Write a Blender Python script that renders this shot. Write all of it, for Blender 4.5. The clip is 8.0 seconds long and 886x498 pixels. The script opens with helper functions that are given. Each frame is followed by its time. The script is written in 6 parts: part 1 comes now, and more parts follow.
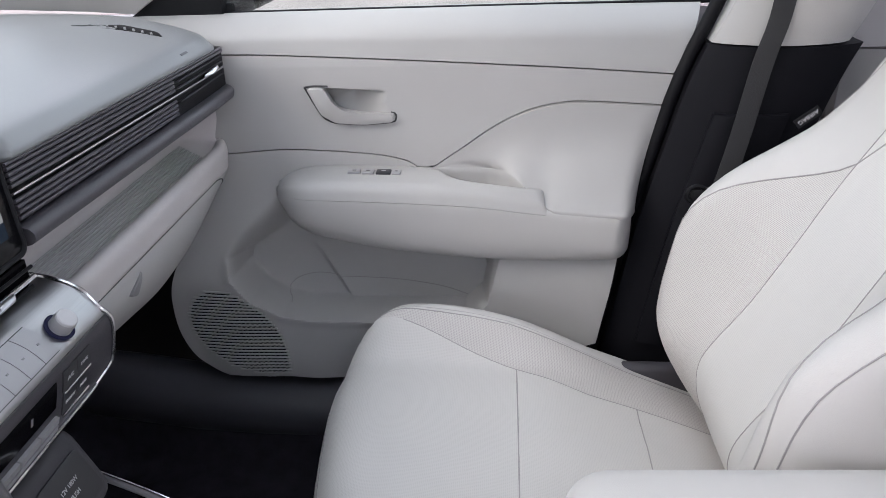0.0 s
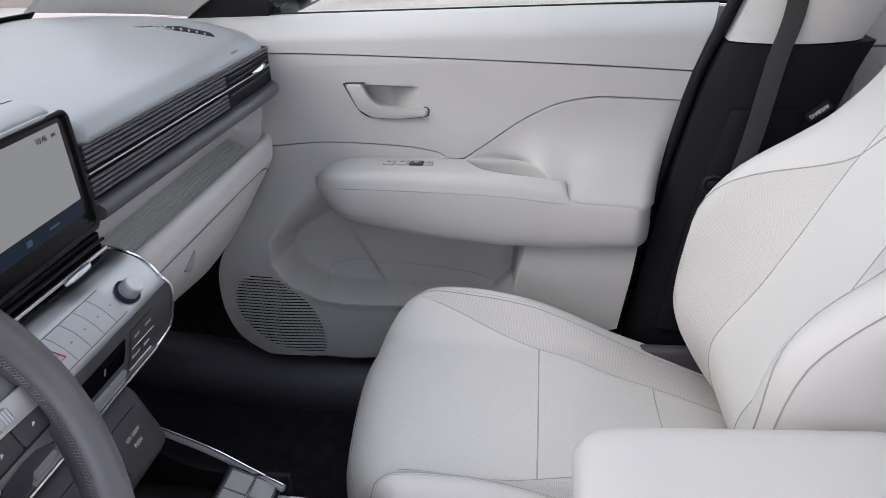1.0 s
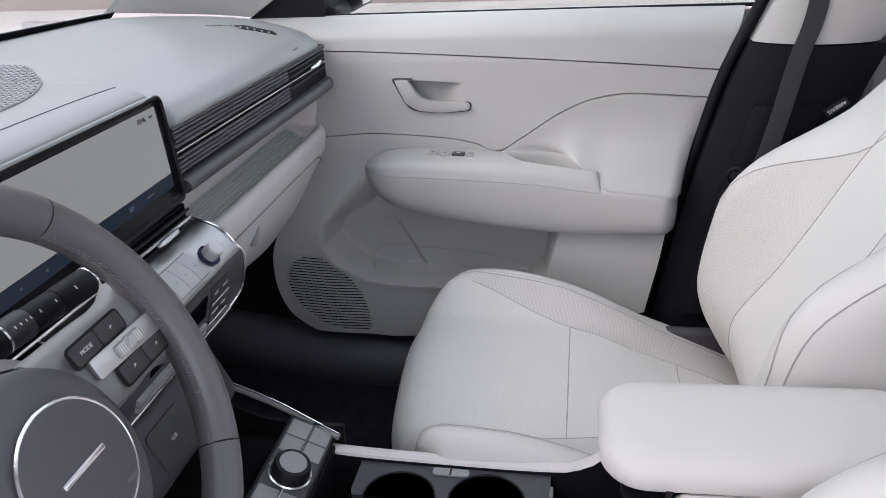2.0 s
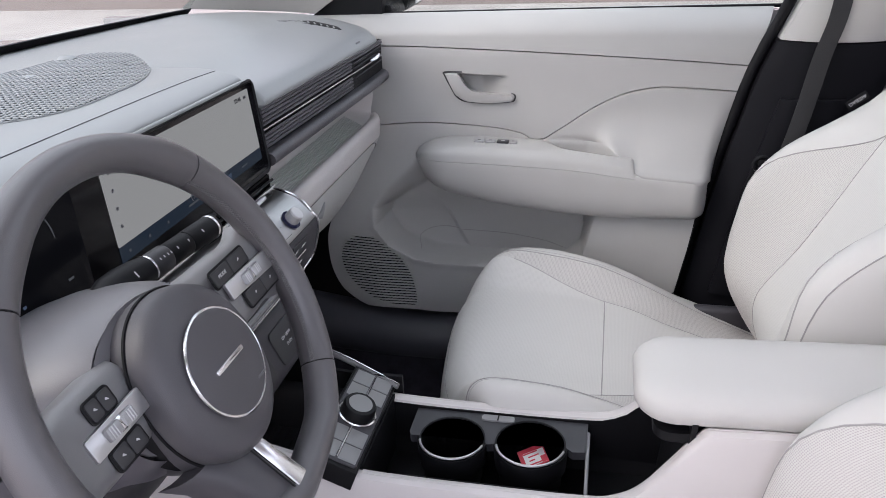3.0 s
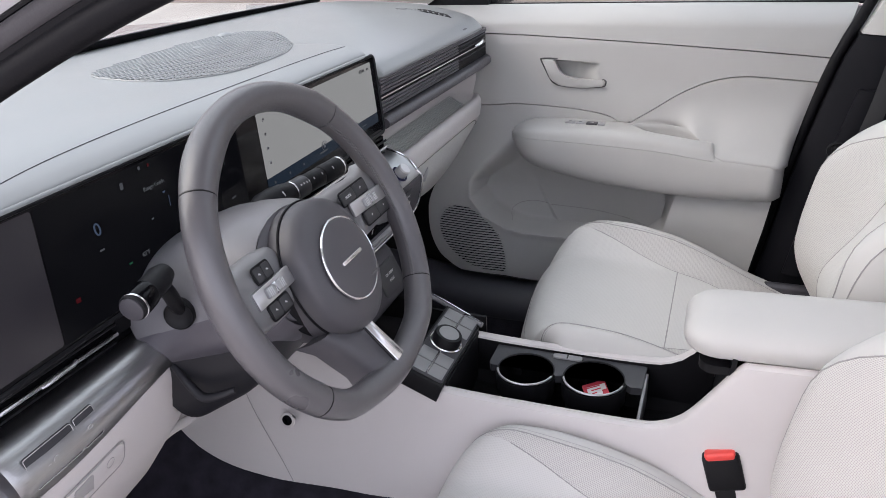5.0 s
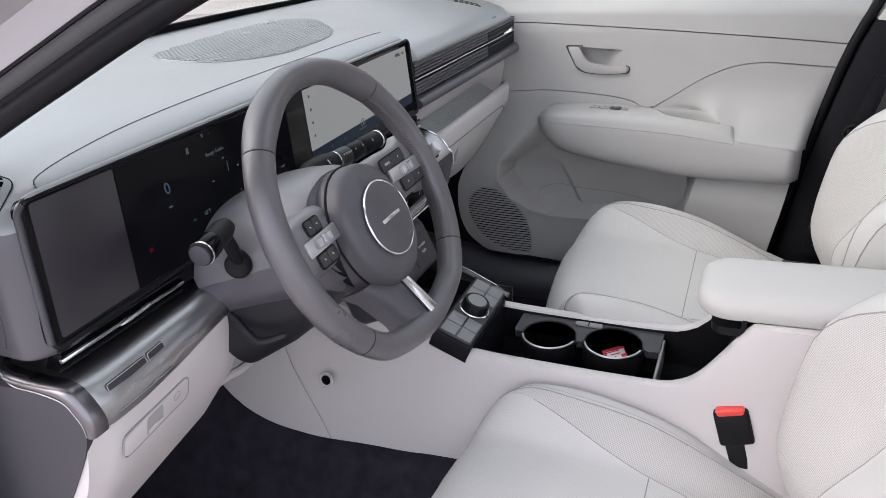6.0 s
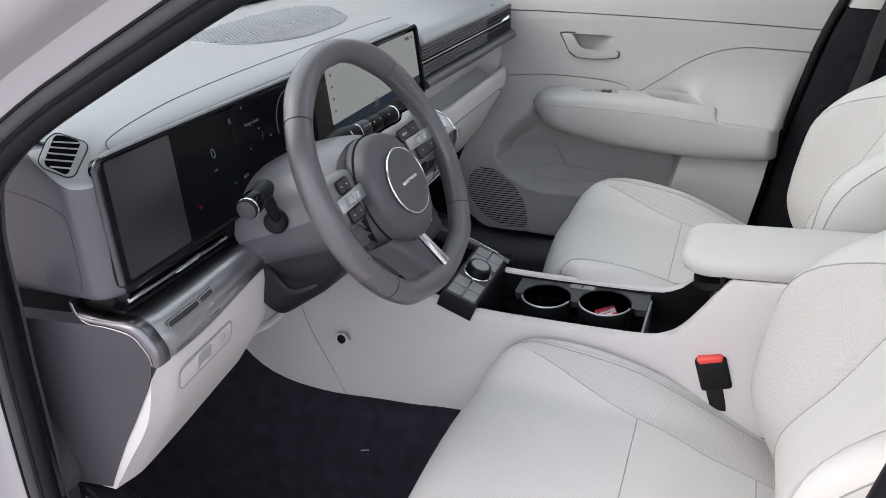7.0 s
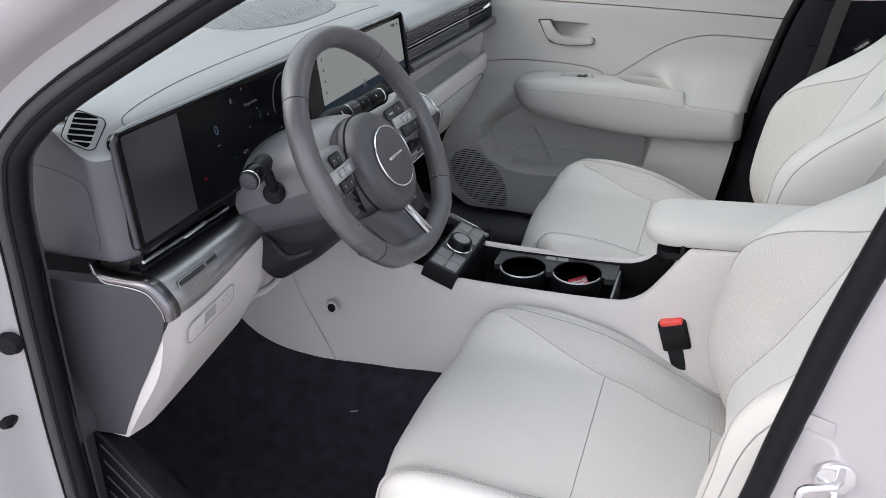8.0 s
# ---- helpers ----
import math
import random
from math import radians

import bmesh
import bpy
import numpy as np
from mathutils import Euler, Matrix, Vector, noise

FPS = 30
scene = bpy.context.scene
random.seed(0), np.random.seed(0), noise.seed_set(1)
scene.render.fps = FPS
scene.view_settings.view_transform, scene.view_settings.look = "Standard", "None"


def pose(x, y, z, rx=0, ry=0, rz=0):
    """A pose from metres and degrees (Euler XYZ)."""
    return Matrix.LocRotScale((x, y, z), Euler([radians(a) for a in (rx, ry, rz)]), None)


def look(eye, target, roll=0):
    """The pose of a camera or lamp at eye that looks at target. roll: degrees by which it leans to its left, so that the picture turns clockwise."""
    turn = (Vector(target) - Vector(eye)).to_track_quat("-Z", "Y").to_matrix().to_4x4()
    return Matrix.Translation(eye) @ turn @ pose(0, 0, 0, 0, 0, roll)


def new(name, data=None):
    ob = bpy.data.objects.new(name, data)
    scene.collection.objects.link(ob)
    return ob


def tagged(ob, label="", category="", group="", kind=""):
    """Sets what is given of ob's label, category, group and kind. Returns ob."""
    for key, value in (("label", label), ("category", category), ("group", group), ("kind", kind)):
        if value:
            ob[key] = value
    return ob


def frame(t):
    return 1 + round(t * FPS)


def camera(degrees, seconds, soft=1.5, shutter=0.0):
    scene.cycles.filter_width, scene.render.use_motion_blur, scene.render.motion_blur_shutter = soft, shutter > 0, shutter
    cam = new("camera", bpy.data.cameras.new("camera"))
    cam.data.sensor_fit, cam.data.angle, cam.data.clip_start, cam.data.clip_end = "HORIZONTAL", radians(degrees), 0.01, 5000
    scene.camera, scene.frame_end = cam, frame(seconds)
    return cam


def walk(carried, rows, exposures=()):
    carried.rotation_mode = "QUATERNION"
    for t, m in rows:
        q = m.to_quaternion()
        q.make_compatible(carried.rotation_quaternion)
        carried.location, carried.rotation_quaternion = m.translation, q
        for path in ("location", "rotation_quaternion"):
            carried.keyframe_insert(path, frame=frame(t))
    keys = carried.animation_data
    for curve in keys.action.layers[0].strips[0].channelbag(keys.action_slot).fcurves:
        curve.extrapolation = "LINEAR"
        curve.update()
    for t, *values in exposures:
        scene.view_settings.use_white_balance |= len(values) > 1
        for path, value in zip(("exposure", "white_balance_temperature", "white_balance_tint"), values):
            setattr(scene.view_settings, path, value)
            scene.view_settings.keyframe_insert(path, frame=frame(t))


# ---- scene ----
cam = camera(60.9, 8.0, soft=0.8)
PATH = [
    (0, (0.063, -0.47, 1.019), (-0.095, 1.325, 0.15), -1.8),
    (0.5, (0.072, -0.505, 1.022), (-0.133, 1.286, 0.155), -2.1),
    (1, (0.083, -0.548, 1.03), (-0.171, 1.238, 0.167), -2.5),
    (1.5, (0.089, -0.596, 1.036), (-0.211, 1.186, 0.179), -2.6),
    (3, (0.07, -0.783, 1.051), (-0.335, 0.985, 0.209), -2.5),
    (3.5, (0.079, -0.839, 1.055), (-0.37, 0.92, 0.215), -2.2),
    (4, (0.093, -0.876, 1.057), (-0.419, 0.867, 0.222), -2.3),
    (4.5, (0.112, -0.917, 1.059), (-0.474, 0.803, 0.225), -2.4),
    (6, (0.159, -1.04, 1.055), (-0.559, 0.627, 0.215), -3.2),
    (6.5, (0.164, -1.103, 1.058), (-0.546, 0.564, 0.211), -3.2),
    (7, (0.176, -1.16, 1.066), (-0.514, 0.508, 0.204), -3.0),
    (7.5, (0.195, -1.214, 1.077), (-0.472, 0.455, 0.2), -2.7),
    (8, (0.214, -1.249, 1.086), (-0.434, 0.417, 0.19), -2.5),
]
walk(cam, [(t, look(eye, target, roll)) for t, eye, target, roll in PATH], exposures=[(0.0, 1.36, 6230, 17), (3.0, 1.34, 6290, 17.5), (6.0, 1.37, 6380, 15.5), (8.0, 1.22, 6300, 11)])
# ---- world, sun, exposure ----
world = bpy.data.worlds.new("overcast_day")
scene.world = world
world.use_nodes = True
wn = world.node_tree.nodes
sky = wn.new("ShaderNodeTexSky")
sky.sky_type, sky.sun_disc = "NISHITA", False
sky.sun_elevation, sky.sun_rotation = radians(41), radians(237)
sky.dust_density, sky.air_density = 4.0, 1.0
veil = wn.new("ShaderNodeMixRGB")
veil.inputs["Fac"].default_value = 0.6
veil.inputs["Color2"].default_value = (7.5, 7.6, 7.9, 1)
world.node_tree.links.new(sky.outputs["Color"], veil.inputs["Color1"])
world.node_tree.links.new(veil.outputs["Color"], wn["Background"].inputs["Color"])
wn["Background"].inputs["Strength"].default_value = 0.15
sun = new("sun", bpy.data.lights.new("sun", "SUN"))
sun.data.energy, sun.data.angle, sun.data.color = 0.42, radians(50), (1.0, 0.985, 0.965)
sun.matrix_world = look((-3.4, -2.2, 4.2), (0, 0, 0.6))


# ---- materials ----
def surface(name, color, rough, metal=0.0, grain=0.0, size=700.0, vary=0.06, patch=9.0, spec=0.5, dots=0.0, brushed=0.0, coat=0.0, pit=0.5):
    """A material with fine relief, a patchy tone and, if asked, woven dots or brushed streaks."""
    m = bpy.data.materials.new(name)
    m.use_nodes = True
    n, l = m.node_tree.nodes, m.node_tree.links
    b = n["Principled BSDF"]
    b.inputs["Metallic"].default_value = metal
    b.inputs["Specular IOR Level"].default_value = spec
    b.inputs["Coat Weight"].default_value = coat
    b.inputs["Coat Roughness"].default_value = 0.08
    tc = n.new("ShaderNodeTexCoord")
    big = n.new("ShaderNodeTexNoise")
    big.inputs["Scale"].default_value, big.inputs["Detail"].default_value = patch, 5.0
    l.new(tc.outputs["Object"], big.inputs["Vector"])
    fine = n.new("ShaderNodeTexNoise")
    fine.inputs["Scale"].default_value, fine.inputs["Detail"].default_value = size, 3.0
    l.new(tc.outputs["Object"], fine.inputs["Vector"])
    ramp = n.new("ShaderNodeMapRange")
    ramp.inputs["To Min"].default_value, ramp.inputs["To Max"].default_value = 1 - vary, 1 + vary
    l.new(big.outputs["Fac"], ramp.inputs["Value"])
    tone = n.new("ShaderNodeMixRGB")
    tone.blend_type, tone.inputs["Fac"].default_value = "MULTIPLY", 1.0
    tone.inputs["Color1"].default_value = (*color, 1)
    l.new(ramp.outputs["Result"], tone.inputs["Color2"])
    out = tone.outputs["Color"]
    height = fine.outputs["Fac"]
    if dots:
        weave = n.new("ShaderNodeTexVoronoi")
        weave.voronoi_dimensions = "2D"
        weave.inputs["Scale"].default_value, weave.inputs["Randomness"].default_value = dots, 0.10
        l.new(tc.outputs["UV"], weave.inputs["Vector"])
        hole = n.new("ShaderNodeMapRange")
        hole.inputs["From Min"].default_value, hole.inputs["From Max"].default_value = 0.20, 0.42
        hole.inputs["To Min"].default_value, hole.inputs["To Max"].default_value = 0.45, 1.0
        l.new(weave.outputs["Distance"], hole.inputs["Value"])
        pits = n.new("ShaderNodeMixRGB")
        pits.blend_type, pits.inputs["Fac"].default_value = "MULTIPLY", pit
        l.new(out, pits.inputs["Color1"])
        l.new(hole.outputs["Result"], pits.inputs["Color2"])
        out, height = pits.outputs["Color"], hole.outputs["Result"]
    if brushed:
        turn = n.new("ShaderNodeMapping")
        turn.inputs["Scale"].default_value = (900, 14, 900)
        l.new(tc.outputs["Object"], turn.inputs["Vector"])
        lines = n.new("ShaderNodeTexNoise")
        lines.inputs["Scale"].default_value, lines.inputs["Detail"].default_value = 1.0, 4.0
        l.new(turn.outputs["Vector"], lines.inputs["Vector"])
        streak = n.new("ShaderNodeMapRange")
        streak.inputs["To Min"].default_value, streak.inputs["To Max"].default_value = 1 - brushed, 1 + brushed
        l.new(lines.outputs["Fac"], streak.inputs["Value"])
        both = n.new("ShaderNodeMixRGB")
        both.blend_type, both.inputs["Fac"].default_value = "MULTIPLY", 1.0
        l.new(out, both.inputs["Color1"])
        l.new(streak.outputs["Result"], both.inputs["Color2"])
        out, height = both.outputs["Color"], lines.outputs["Fac"]
    l.new(out, b.inputs["Base Color"])
    gloss = n.new("ShaderNodeMapRange")
    gloss.inputs["To Min"].default_value, gloss.inputs["To Max"].default_value = max(0.02, rough - 0.07), min(1.0, rough + 0.07)
    l.new(big.outputs["Fac"], gloss.inputs["Value"])
    l.new(gloss.outputs["Result"], b.inputs["Roughness"])
    if grain:
        bump = n.new("ShaderNodeBump")
        bump.inputs["Strength"].default_value, bump.inputs["Distance"].default_value = grain, 0.0006
        l.new(height, bump.inputs["Height"])
        l.new(bump.outputs["Normal"], b.inputs["Normal"])
    return m


def glow(name, color, strength):
    """A lit display or lamp surface behind glossy glass."""
    m = surface(name, (0.003, 0.003, 0.0035), 0.12, vary=0.0, spec=0.06)
    b = m.node_tree.nodes["Principled BSDF"]
    b.inputs["Emission Color"].default_value = (*color, 1)
    b.inputs["Emission Strength"].default_value = strength
    return m


def clear(name, tint):
    m = bpy.data.materials.new(name)
    m.use_nodes = True
    n, l = m.node_tree.nodes, m.node_tree.links
    t, g, mix = (n.new("ShaderNode" + k) for k in ("BsdfTransparent", "BsdfGlossy", "MixShader"))
    t.inputs["Color"].default_value = (*tint, 1)
    g.inputs["Roughness"].default_value = 0.02
    mix.inputs["Fac"].default_value = 0.05
    l.new(t.outputs["BSDF"], mix.inputs[1])
    l.new(g.outputs["BSDF"], mix.inputs[2])
    l.new(mix.outputs["Shader"], n["Material Output"].inputs["Surface"])
    return m


DOOR = surface("grained_light_grey_plastic", (0.42, 0.415, 0.406), 0.5, grain=0.25, size=1500)
DOORSOFT = surface("soft_light_grey_skin", (0.395, 0.390, 0.382), 0.45, grain=0.3, size=1100)
LOWER = surface("pale_grey_moulding", (0.56, 0.530, 0.524), 0.5, grain=0.25, size=1600)
DASH = surface("mid_grey_soft_dash", (0.223, 0.234, 0.238), 0.33, grain=0.15, size=1300, spec=0.9)
# Grey of the vent ribs; on pod and lower shroud it paints shade.
RIBGREY_PODSHADE = surface("rib_grey_and_pod_shade", (0.068, 0.064, 0.076), 0.36, grain=0.2, size=1300, spec=0.65)
DARKTRIM = surface("dark_grey_moulding", (0.042, 0.040, 0.048), 0.50, grain=0.3, size=1200)
SHROUD = surface("shroud_grey_moulding", (0.150, 0.147, 0.158), 0.36, grain=0.25, size=1300, spec=0.6)
SPOKE = surface("mid_grey_spoke_plastic", (0.175, 0.174, 0.182), 0.38, grain=0.2, size=1400, spec=0.7)
WHEELSKIN = surface("dark_grey_leather", (0.086, 0.082, 0.088), 0.30, grain=0.3, size=1700, spec=0.8)
HUBSKIN = surface("hub_grey_plastic", (0.072, 0.069, 0.077), 0.42, grain=0.3, size=1500)
SEATSKIN = surface("off_white_synthetic_leather", (0.52, 0.510, 0.494), 0.5, grain=0.35, size=1200, vary=0.03)
SEATMESH = surface("perforated_off_white_cloth", (0.55, 0.533, 0.515), 0.75, grain=0.5, dots=400.0, vary=0.03, pit=0.52)
SEATRIB = surface("fine_ribbed_off_white_cloth", (0.57, 0.560, 0.541), 0.62, grain=0.25, dots=430.0, vary=0.03, pit=0.16)
SEAM = surface("sewn_seam_thread", (0.33, 0.32, 0.315), 0.8)
STITCH = surface("pale_stitch_thread", (0.42, 0.41, 0.41), 0.8)
RIMTHREAD = surface("grey_rim_thread", (0.21, 0.205, 0.21), 0.8)
# Dark tone laid along gaps and seams in place of their shadow.
GAP = surface("shadow_gap_tone", (0.05, 0.05, 0.052), 0.7)
BLACK = surface("black_plastic", (0.006, 0.006, 0.0075), 0.5, grain=0.3, size=1400, spec=0.22)
GLOSS = surface("piano_black", (0.004, 0.004, 0.005), 0.12, vary=0.0, spec=0.12)
PILLARTRIM = surface("charcoal_pillar_moulding", (0.009, 0.009, 0.0115), 0.6, grain=0.3, size=1200, spec=0.1)
# Blackened to carry the shadow beneath the steering column.
UNDERDARK = surface("under_cover_shade_black", (0.012, 0.012, 0.015), 0.5, grain=0.3, size=1200, spec=0.35)
SILLDARK = surface("dark_slate_sill_plastic", (0.058, 0.058, 0.069), 0.45, grain=0.3, size=1200)
SEALGREY = surface("grey_rubber_lip", (0.055, 0.052, 0.056), 0.55, grain=0.3, size=500, spec=0.3)
VENTSHADE = surface("vent_shade_black", (0.002, 0.002, 0.0025), 0.9, vary=0.0, spec=0.03)
RUBBER = surface("black_rubber_seal", (0.006, 0.006, 0.0075), 0.5, grain=0.3, size=500, spec=0.15)
CARPET = surface("charcoal_carpet", (0.023, 0.0215, 0.029), 0.95, grain=1.0, size=330, vary=0.65, patch=38.0, spec=0.1)
CHROME = surface("satin_chrome", (0.80, 0.80, 0.82), 0.2, metal=1.0, vary=0.03)
BRUSHED = surface("brushed_dark_metal", (0.42, 0.42, 0.424), 0.33, metal=1.0, brushed=0.10, grain=0.2)
# Copy of the band's metal, darkened to offset the light on its edge.
BANDEDGE = surface("darkened_band_metal", (0.20, 0.19, 0.20), 0.28, metal=1.0, vary=0.04)
SILVER = surface("satin_silver_paint", (0.55, 0.55, 0.56), 0.33, metal=0.85, vary=0.04)
BUTTON = surface("pale_silver_button", (0.38, 0.38, 0.39), 0.4, metal=0.3, grain=0.2, size=1500)
KEYDARK = surface("dark_key_plastic", (0.030, 0.030, 0.034), 0.45, grain=0.2, size=1500)
KEYGREY = surface("grey_key_plastic", (0.23, 0.23, 0.235), 0.4, grain=0.2, size=1500)
PAINT = surface("pearl_white_car_paint", (0.35, 0.332, 0.340), 0.25, vary=0.03, patch=3.0, coat=0.8)
BELT = surface("black_webbing", (0.022, 0.022, 0.024), 0.75, grain=0.8, size=420)
RED = surface("red_release_plastic", (0.72, 0.06, 0.05), 0.4, vary=0.04)
CARDRED = surface("red_print", (0.62, 0.05, 0.08), 0.55)
CARDWHITE = surface("white_card", (0.8, 0.78, 0.78), 0.6)
INK = surface("white_legend_ink", (0.52, 0.52, 0.53), 0.5, vary=0.0)
INKDARK = surface("grey_legend_ink", (0.12, 0.12, 0.13), 0.5, vary=0.0)
HEADLINER = surface("light_headliner_cloth", (0.45, 0.44, 0.425), 0.9, grain=0.6, size=700)
ASPHALT = surface("weathered_paving", (0.44, 0.41, 0.395), 0.9, grain=0.8, size=60, vary=0.3, patch=1.3)
BRICKWALL = surface("brown_grey_render", (0.30, 0.25, 0.24), 0.9, grain=0.5, size=90, vary=0.2, patch=0.5)
MAPGLOW = glow("lit_map_display", (0.27, 0.28, 0.27), 0.36)
BARGLOW = glow("lit_blue_bar", (0.010, 0.016, 0.024), 0.5)
DARKGLOW = glow("dark_lit_display", (0.002, 0.0022, 0.003), 0.3)
TEXTGLOW = glow("lit_pale_symbols", (0.30, 0.33, 0.36), 0.075)
BLUEGLOW = glow("lit_blue_symbols", (0.075, 0.11, 0.17), 0.22)
REDGLOW = glow("lit_red_symbols", (0.18, 0.012, 0.02), 0.10)
GREENGLOW = glow("lit_green_symbols", (0.02, 0.14, 0.07), 0.16)
RINGBLUE = glow("lit_blue_ring", (0.04, 0.045, 0.12), 0.10)
BLANK = surface("blank_grey_panel_glass", (0.028, 0.026, 0.030), 0.22, vary=0.02)
GLASS = clear("tinted_side_glass", (0.88, 0.92, 0.90))
WINDGLASS = clear("windscreen_glass", (0.92, 0.95, 0.93))


# ---- mesh tools ----
def thing(name, base, label, category, group="", kind=""):
    ob = new(name)
    ob.empty_display_size = 0.05
    ob.location = base
    return tagged(ob, label, category, group, kind)


def part(name, bm, material, parent, label="", sharp=38):
    """Links a bmesh as one mesh object; its points are given in the space of the top-level thing's surroundings."""
    bmesh.ops.recalc_face_normals(bm, faces=bm.faces)
    me = bpy.data.meshes.new(name)
    bm.to_mesh(me)
    bm.free()
    me.shade_smooth()
    me.set_sharp_from_angle(angle=radians(sharp))
    me.materials.append(material)
    ob = new(name, me)
    if parent is not None:
        ob.parent = parent
        top, off = parent, Vector(parent.location)
        while top.parent is not None:
            top = top.parent
            off = Vector(top.location)
        if parent.parent is None:
            ob.location = -off
    if label:
        tagged(ob, label)
    return ob


def from_rows(rows, close=False, caps=False):
    """A sheet from rows of points; close joins each row's ends, caps fills the first and last row."""
    bm = bmesh.new()
    vs = [[bm.verts.new(p) for p in r] for r in rows]
    for a, b in zip(vs, vs[1:]):
        n = len(a)
        for i in range(n if close else n - 1):
            j = (i + 1) % n
            bm.faces.new((a[i], a[j], b[j], b[i]))
    if caps:
        bm.faces.new(vs[0][::-1])
        bm.faces.new(vs[-1])
    return bm


def slab(rows, back):
    """A sheet of rows with thickness: back is the way to its rear face."""
    back = Vector(back)
    front = [[Vector(p) for p in r] for r in rows]
    bm = bmesh.new()
    f = [[bm.verts.new(p) for p in r] for r in front]
    k = [[bm.verts.new(p + back) for p in r] for r in front]
    for i in range(len(f) - 1):
        for j in range(len(f[0]) - 1):
            bm.faces.new((f[i][j], f[i][j + 1], f[i + 1][j + 1], f[i + 1][j]))
            bm.faces.new((k[i][j], k[i + 1][j], k[i + 1][j + 1], k[i][j + 1]))
    rim = [(0, j) for j in range(len(f[0]))] + [(i, len(f[0]) - 1) for i in range(1, len(f))]
    rim += [(len(f) - 1, j) for j in range(len(f[0]) - 2, -1, -1)] + [(i, 0) for i in range(len(f) - 2, 0, -1)]
    for (a, b), (c, d) in zip(rim, rim[1:] + rim[:1]):
        bm.faces.new((f[a][b], k[a][b], k[c][d], f[c][d]))
    return bm


def tube(path, r, n=8, closed=False, flat=1.0):
    """A round bar along a path; r may be a number or one radius per point."""
    path = [Vector(p) for p in path]
    m = len(path)
    rad = r if isinstance(r, (list, tuple)) else [r] * m
    rows, up = [], None
    for i, p in enumerate(path):
        a = path[i - 1] if i or closed else p
        b = path[(i + 1) % m] if i < m - 1 or closed else p
        d = (b - a).normalized()
        if up is None:
            up = Vector((0, 0, 1)) if abs(d.z) < 0.9 else Vector((1, 0, 0))
        s = d.cross(up).normalized()
        up = s.cross(d).normalized()
        rows.append([p + rad[i] * (math.cos(t) * s + flat * math.sin(t) * up) for t in (2 * math.pi * k / n for k in range(n))])
    if closed:
        rows.append(rows[0])
        bm = from_rows(rows, close=True)
        bmesh.ops.remove_doubles(bm, verts=bm.verts, dist=1e-6)
        return bm
    return from_rows(rows, close=True, caps=True)


def box(c, s, bevel=0.003, seg=2, turn=None):
    """A block of size s round c with rounded edges; turn is a rotation matrix."""
    bm = bmesh.new()
    bmesh.ops.create_cube(bm, size=1)
    bmesh.ops.scale(bm, vec=s, verts=bm.verts)
    if bevel:
        bmesh.ops.bevel(bm, geom=bm.edges, offset=min(bevel, min(s) * 0.45), segments=seg, profile=0.5, affect="EDGES")
    if turn is not None:
        bmesh.ops.transform(bm, matrix=turn.to_4x4(), verts=bm.verts)
    bmesh.ops.translate(bm, vec=c, verts=bm.verts)
    return bm


def prism(points, to3, depth, bevel=0.0015, seg=2):
    """A flat outline (u, v) given depth along w, its front edges rounded; to3(u, v, w) sets it in space."""
    bm = bmesh.new()
    n = len(points)
    cx, cy = sum(p[0] for p in points) / n, sum(p[1] for p in points) / n

    def inset(d):
        out = []
        for i in range(n):
            a, p, b = Vector(points[i - 1]), Vector(points[i]), Vector(points[(i + 1) % n])
            e, g = (p - a).normalized(), (b - p).normalized()
            q = Vector((-(e.y + g.y), e.x + g.x))
            q = q.normalized() if q.length > 1e-9 else Vector((0, 0))
            if q.dot(Vector((cx, cy)) - p) < 0 and convex:
                q = -q
            out.append(p + q * d)
        return out

    convex = True
    rings = [[to3(p[0], p[1], 0.0) for p in points]]
    if bevel:
        for k in range(seg + 1):
            t = math.pi / 2 * k / seg
            rings.append([to3(p[0], p[1], depth - bevel + bevel * math.sin(t)) for p in inset(bevel * (1 - math.cos(t)))])
    else:
        rings.append([to3(p[0], p[1], depth) for p in points])
    vs = [[bm.verts.new(p) for p in r] for r in rings]
    for a, b in zip(vs, vs[1:]):
        for i in range(n):
            bm.faces.new((a[i], a[(i + 1) % n], b[(i + 1) % n], b[i]))
    bm.faces.new(vs[0][::-1])
    bm.faces.new(vs[-1])
    return bm


def rounded(u0, v0, u1, v1, r, n=5):
    """The outline of a rectangle with round corners."""
    out = []
    for cu, cv, a in ((u1 - r, v1 - r, 0), (u0 + r, v1 - r, 90), (u0 + r, v0 + r, 180), (u1 - r, v0 + r, 270)):
        out += [(cu + r * math.cos(radians(a + 90 * k / n)), cv + r * math.sin(radians(a + 90 * k / n))) for k in range(n + 1)]
    return out


def soft(points, r, n=4):
    """A polygon with its corners rounded by about r."""
    out = []
    m = len(points)
    for i in range(m):
        a, p, b = Vector(points[i - 1]), Vector(points[i]), Vector(points[(i + 1) % m])
        d = min(r, 0.45 * (a - p).length, 0.45 * (b - p).length)
        s, e = p + (a - p).normalized() * d, p + (b - p).normalized() * d
        for k in range(n + 1):
            t = k / n
            out.append(tuple((1 - t) ** 2 * s + 2 * t * (1 - t) * p + t * t * e))
    return out


def lathe(profile, c, axis, n=32):
    """A turned body: profile of (radius, height) along axis from c."""
    q = Vector(axis).to_track_quat("Z", "Y")
    c = Vector(c)
    rows = [[c + q @ Vector((r * math.cos(t), r * math.sin(t), h)) for t in (2 * math.pi * k / n for k in range(n))] for r, h in profile]
    return from_rows(rows, close=True, caps=True)


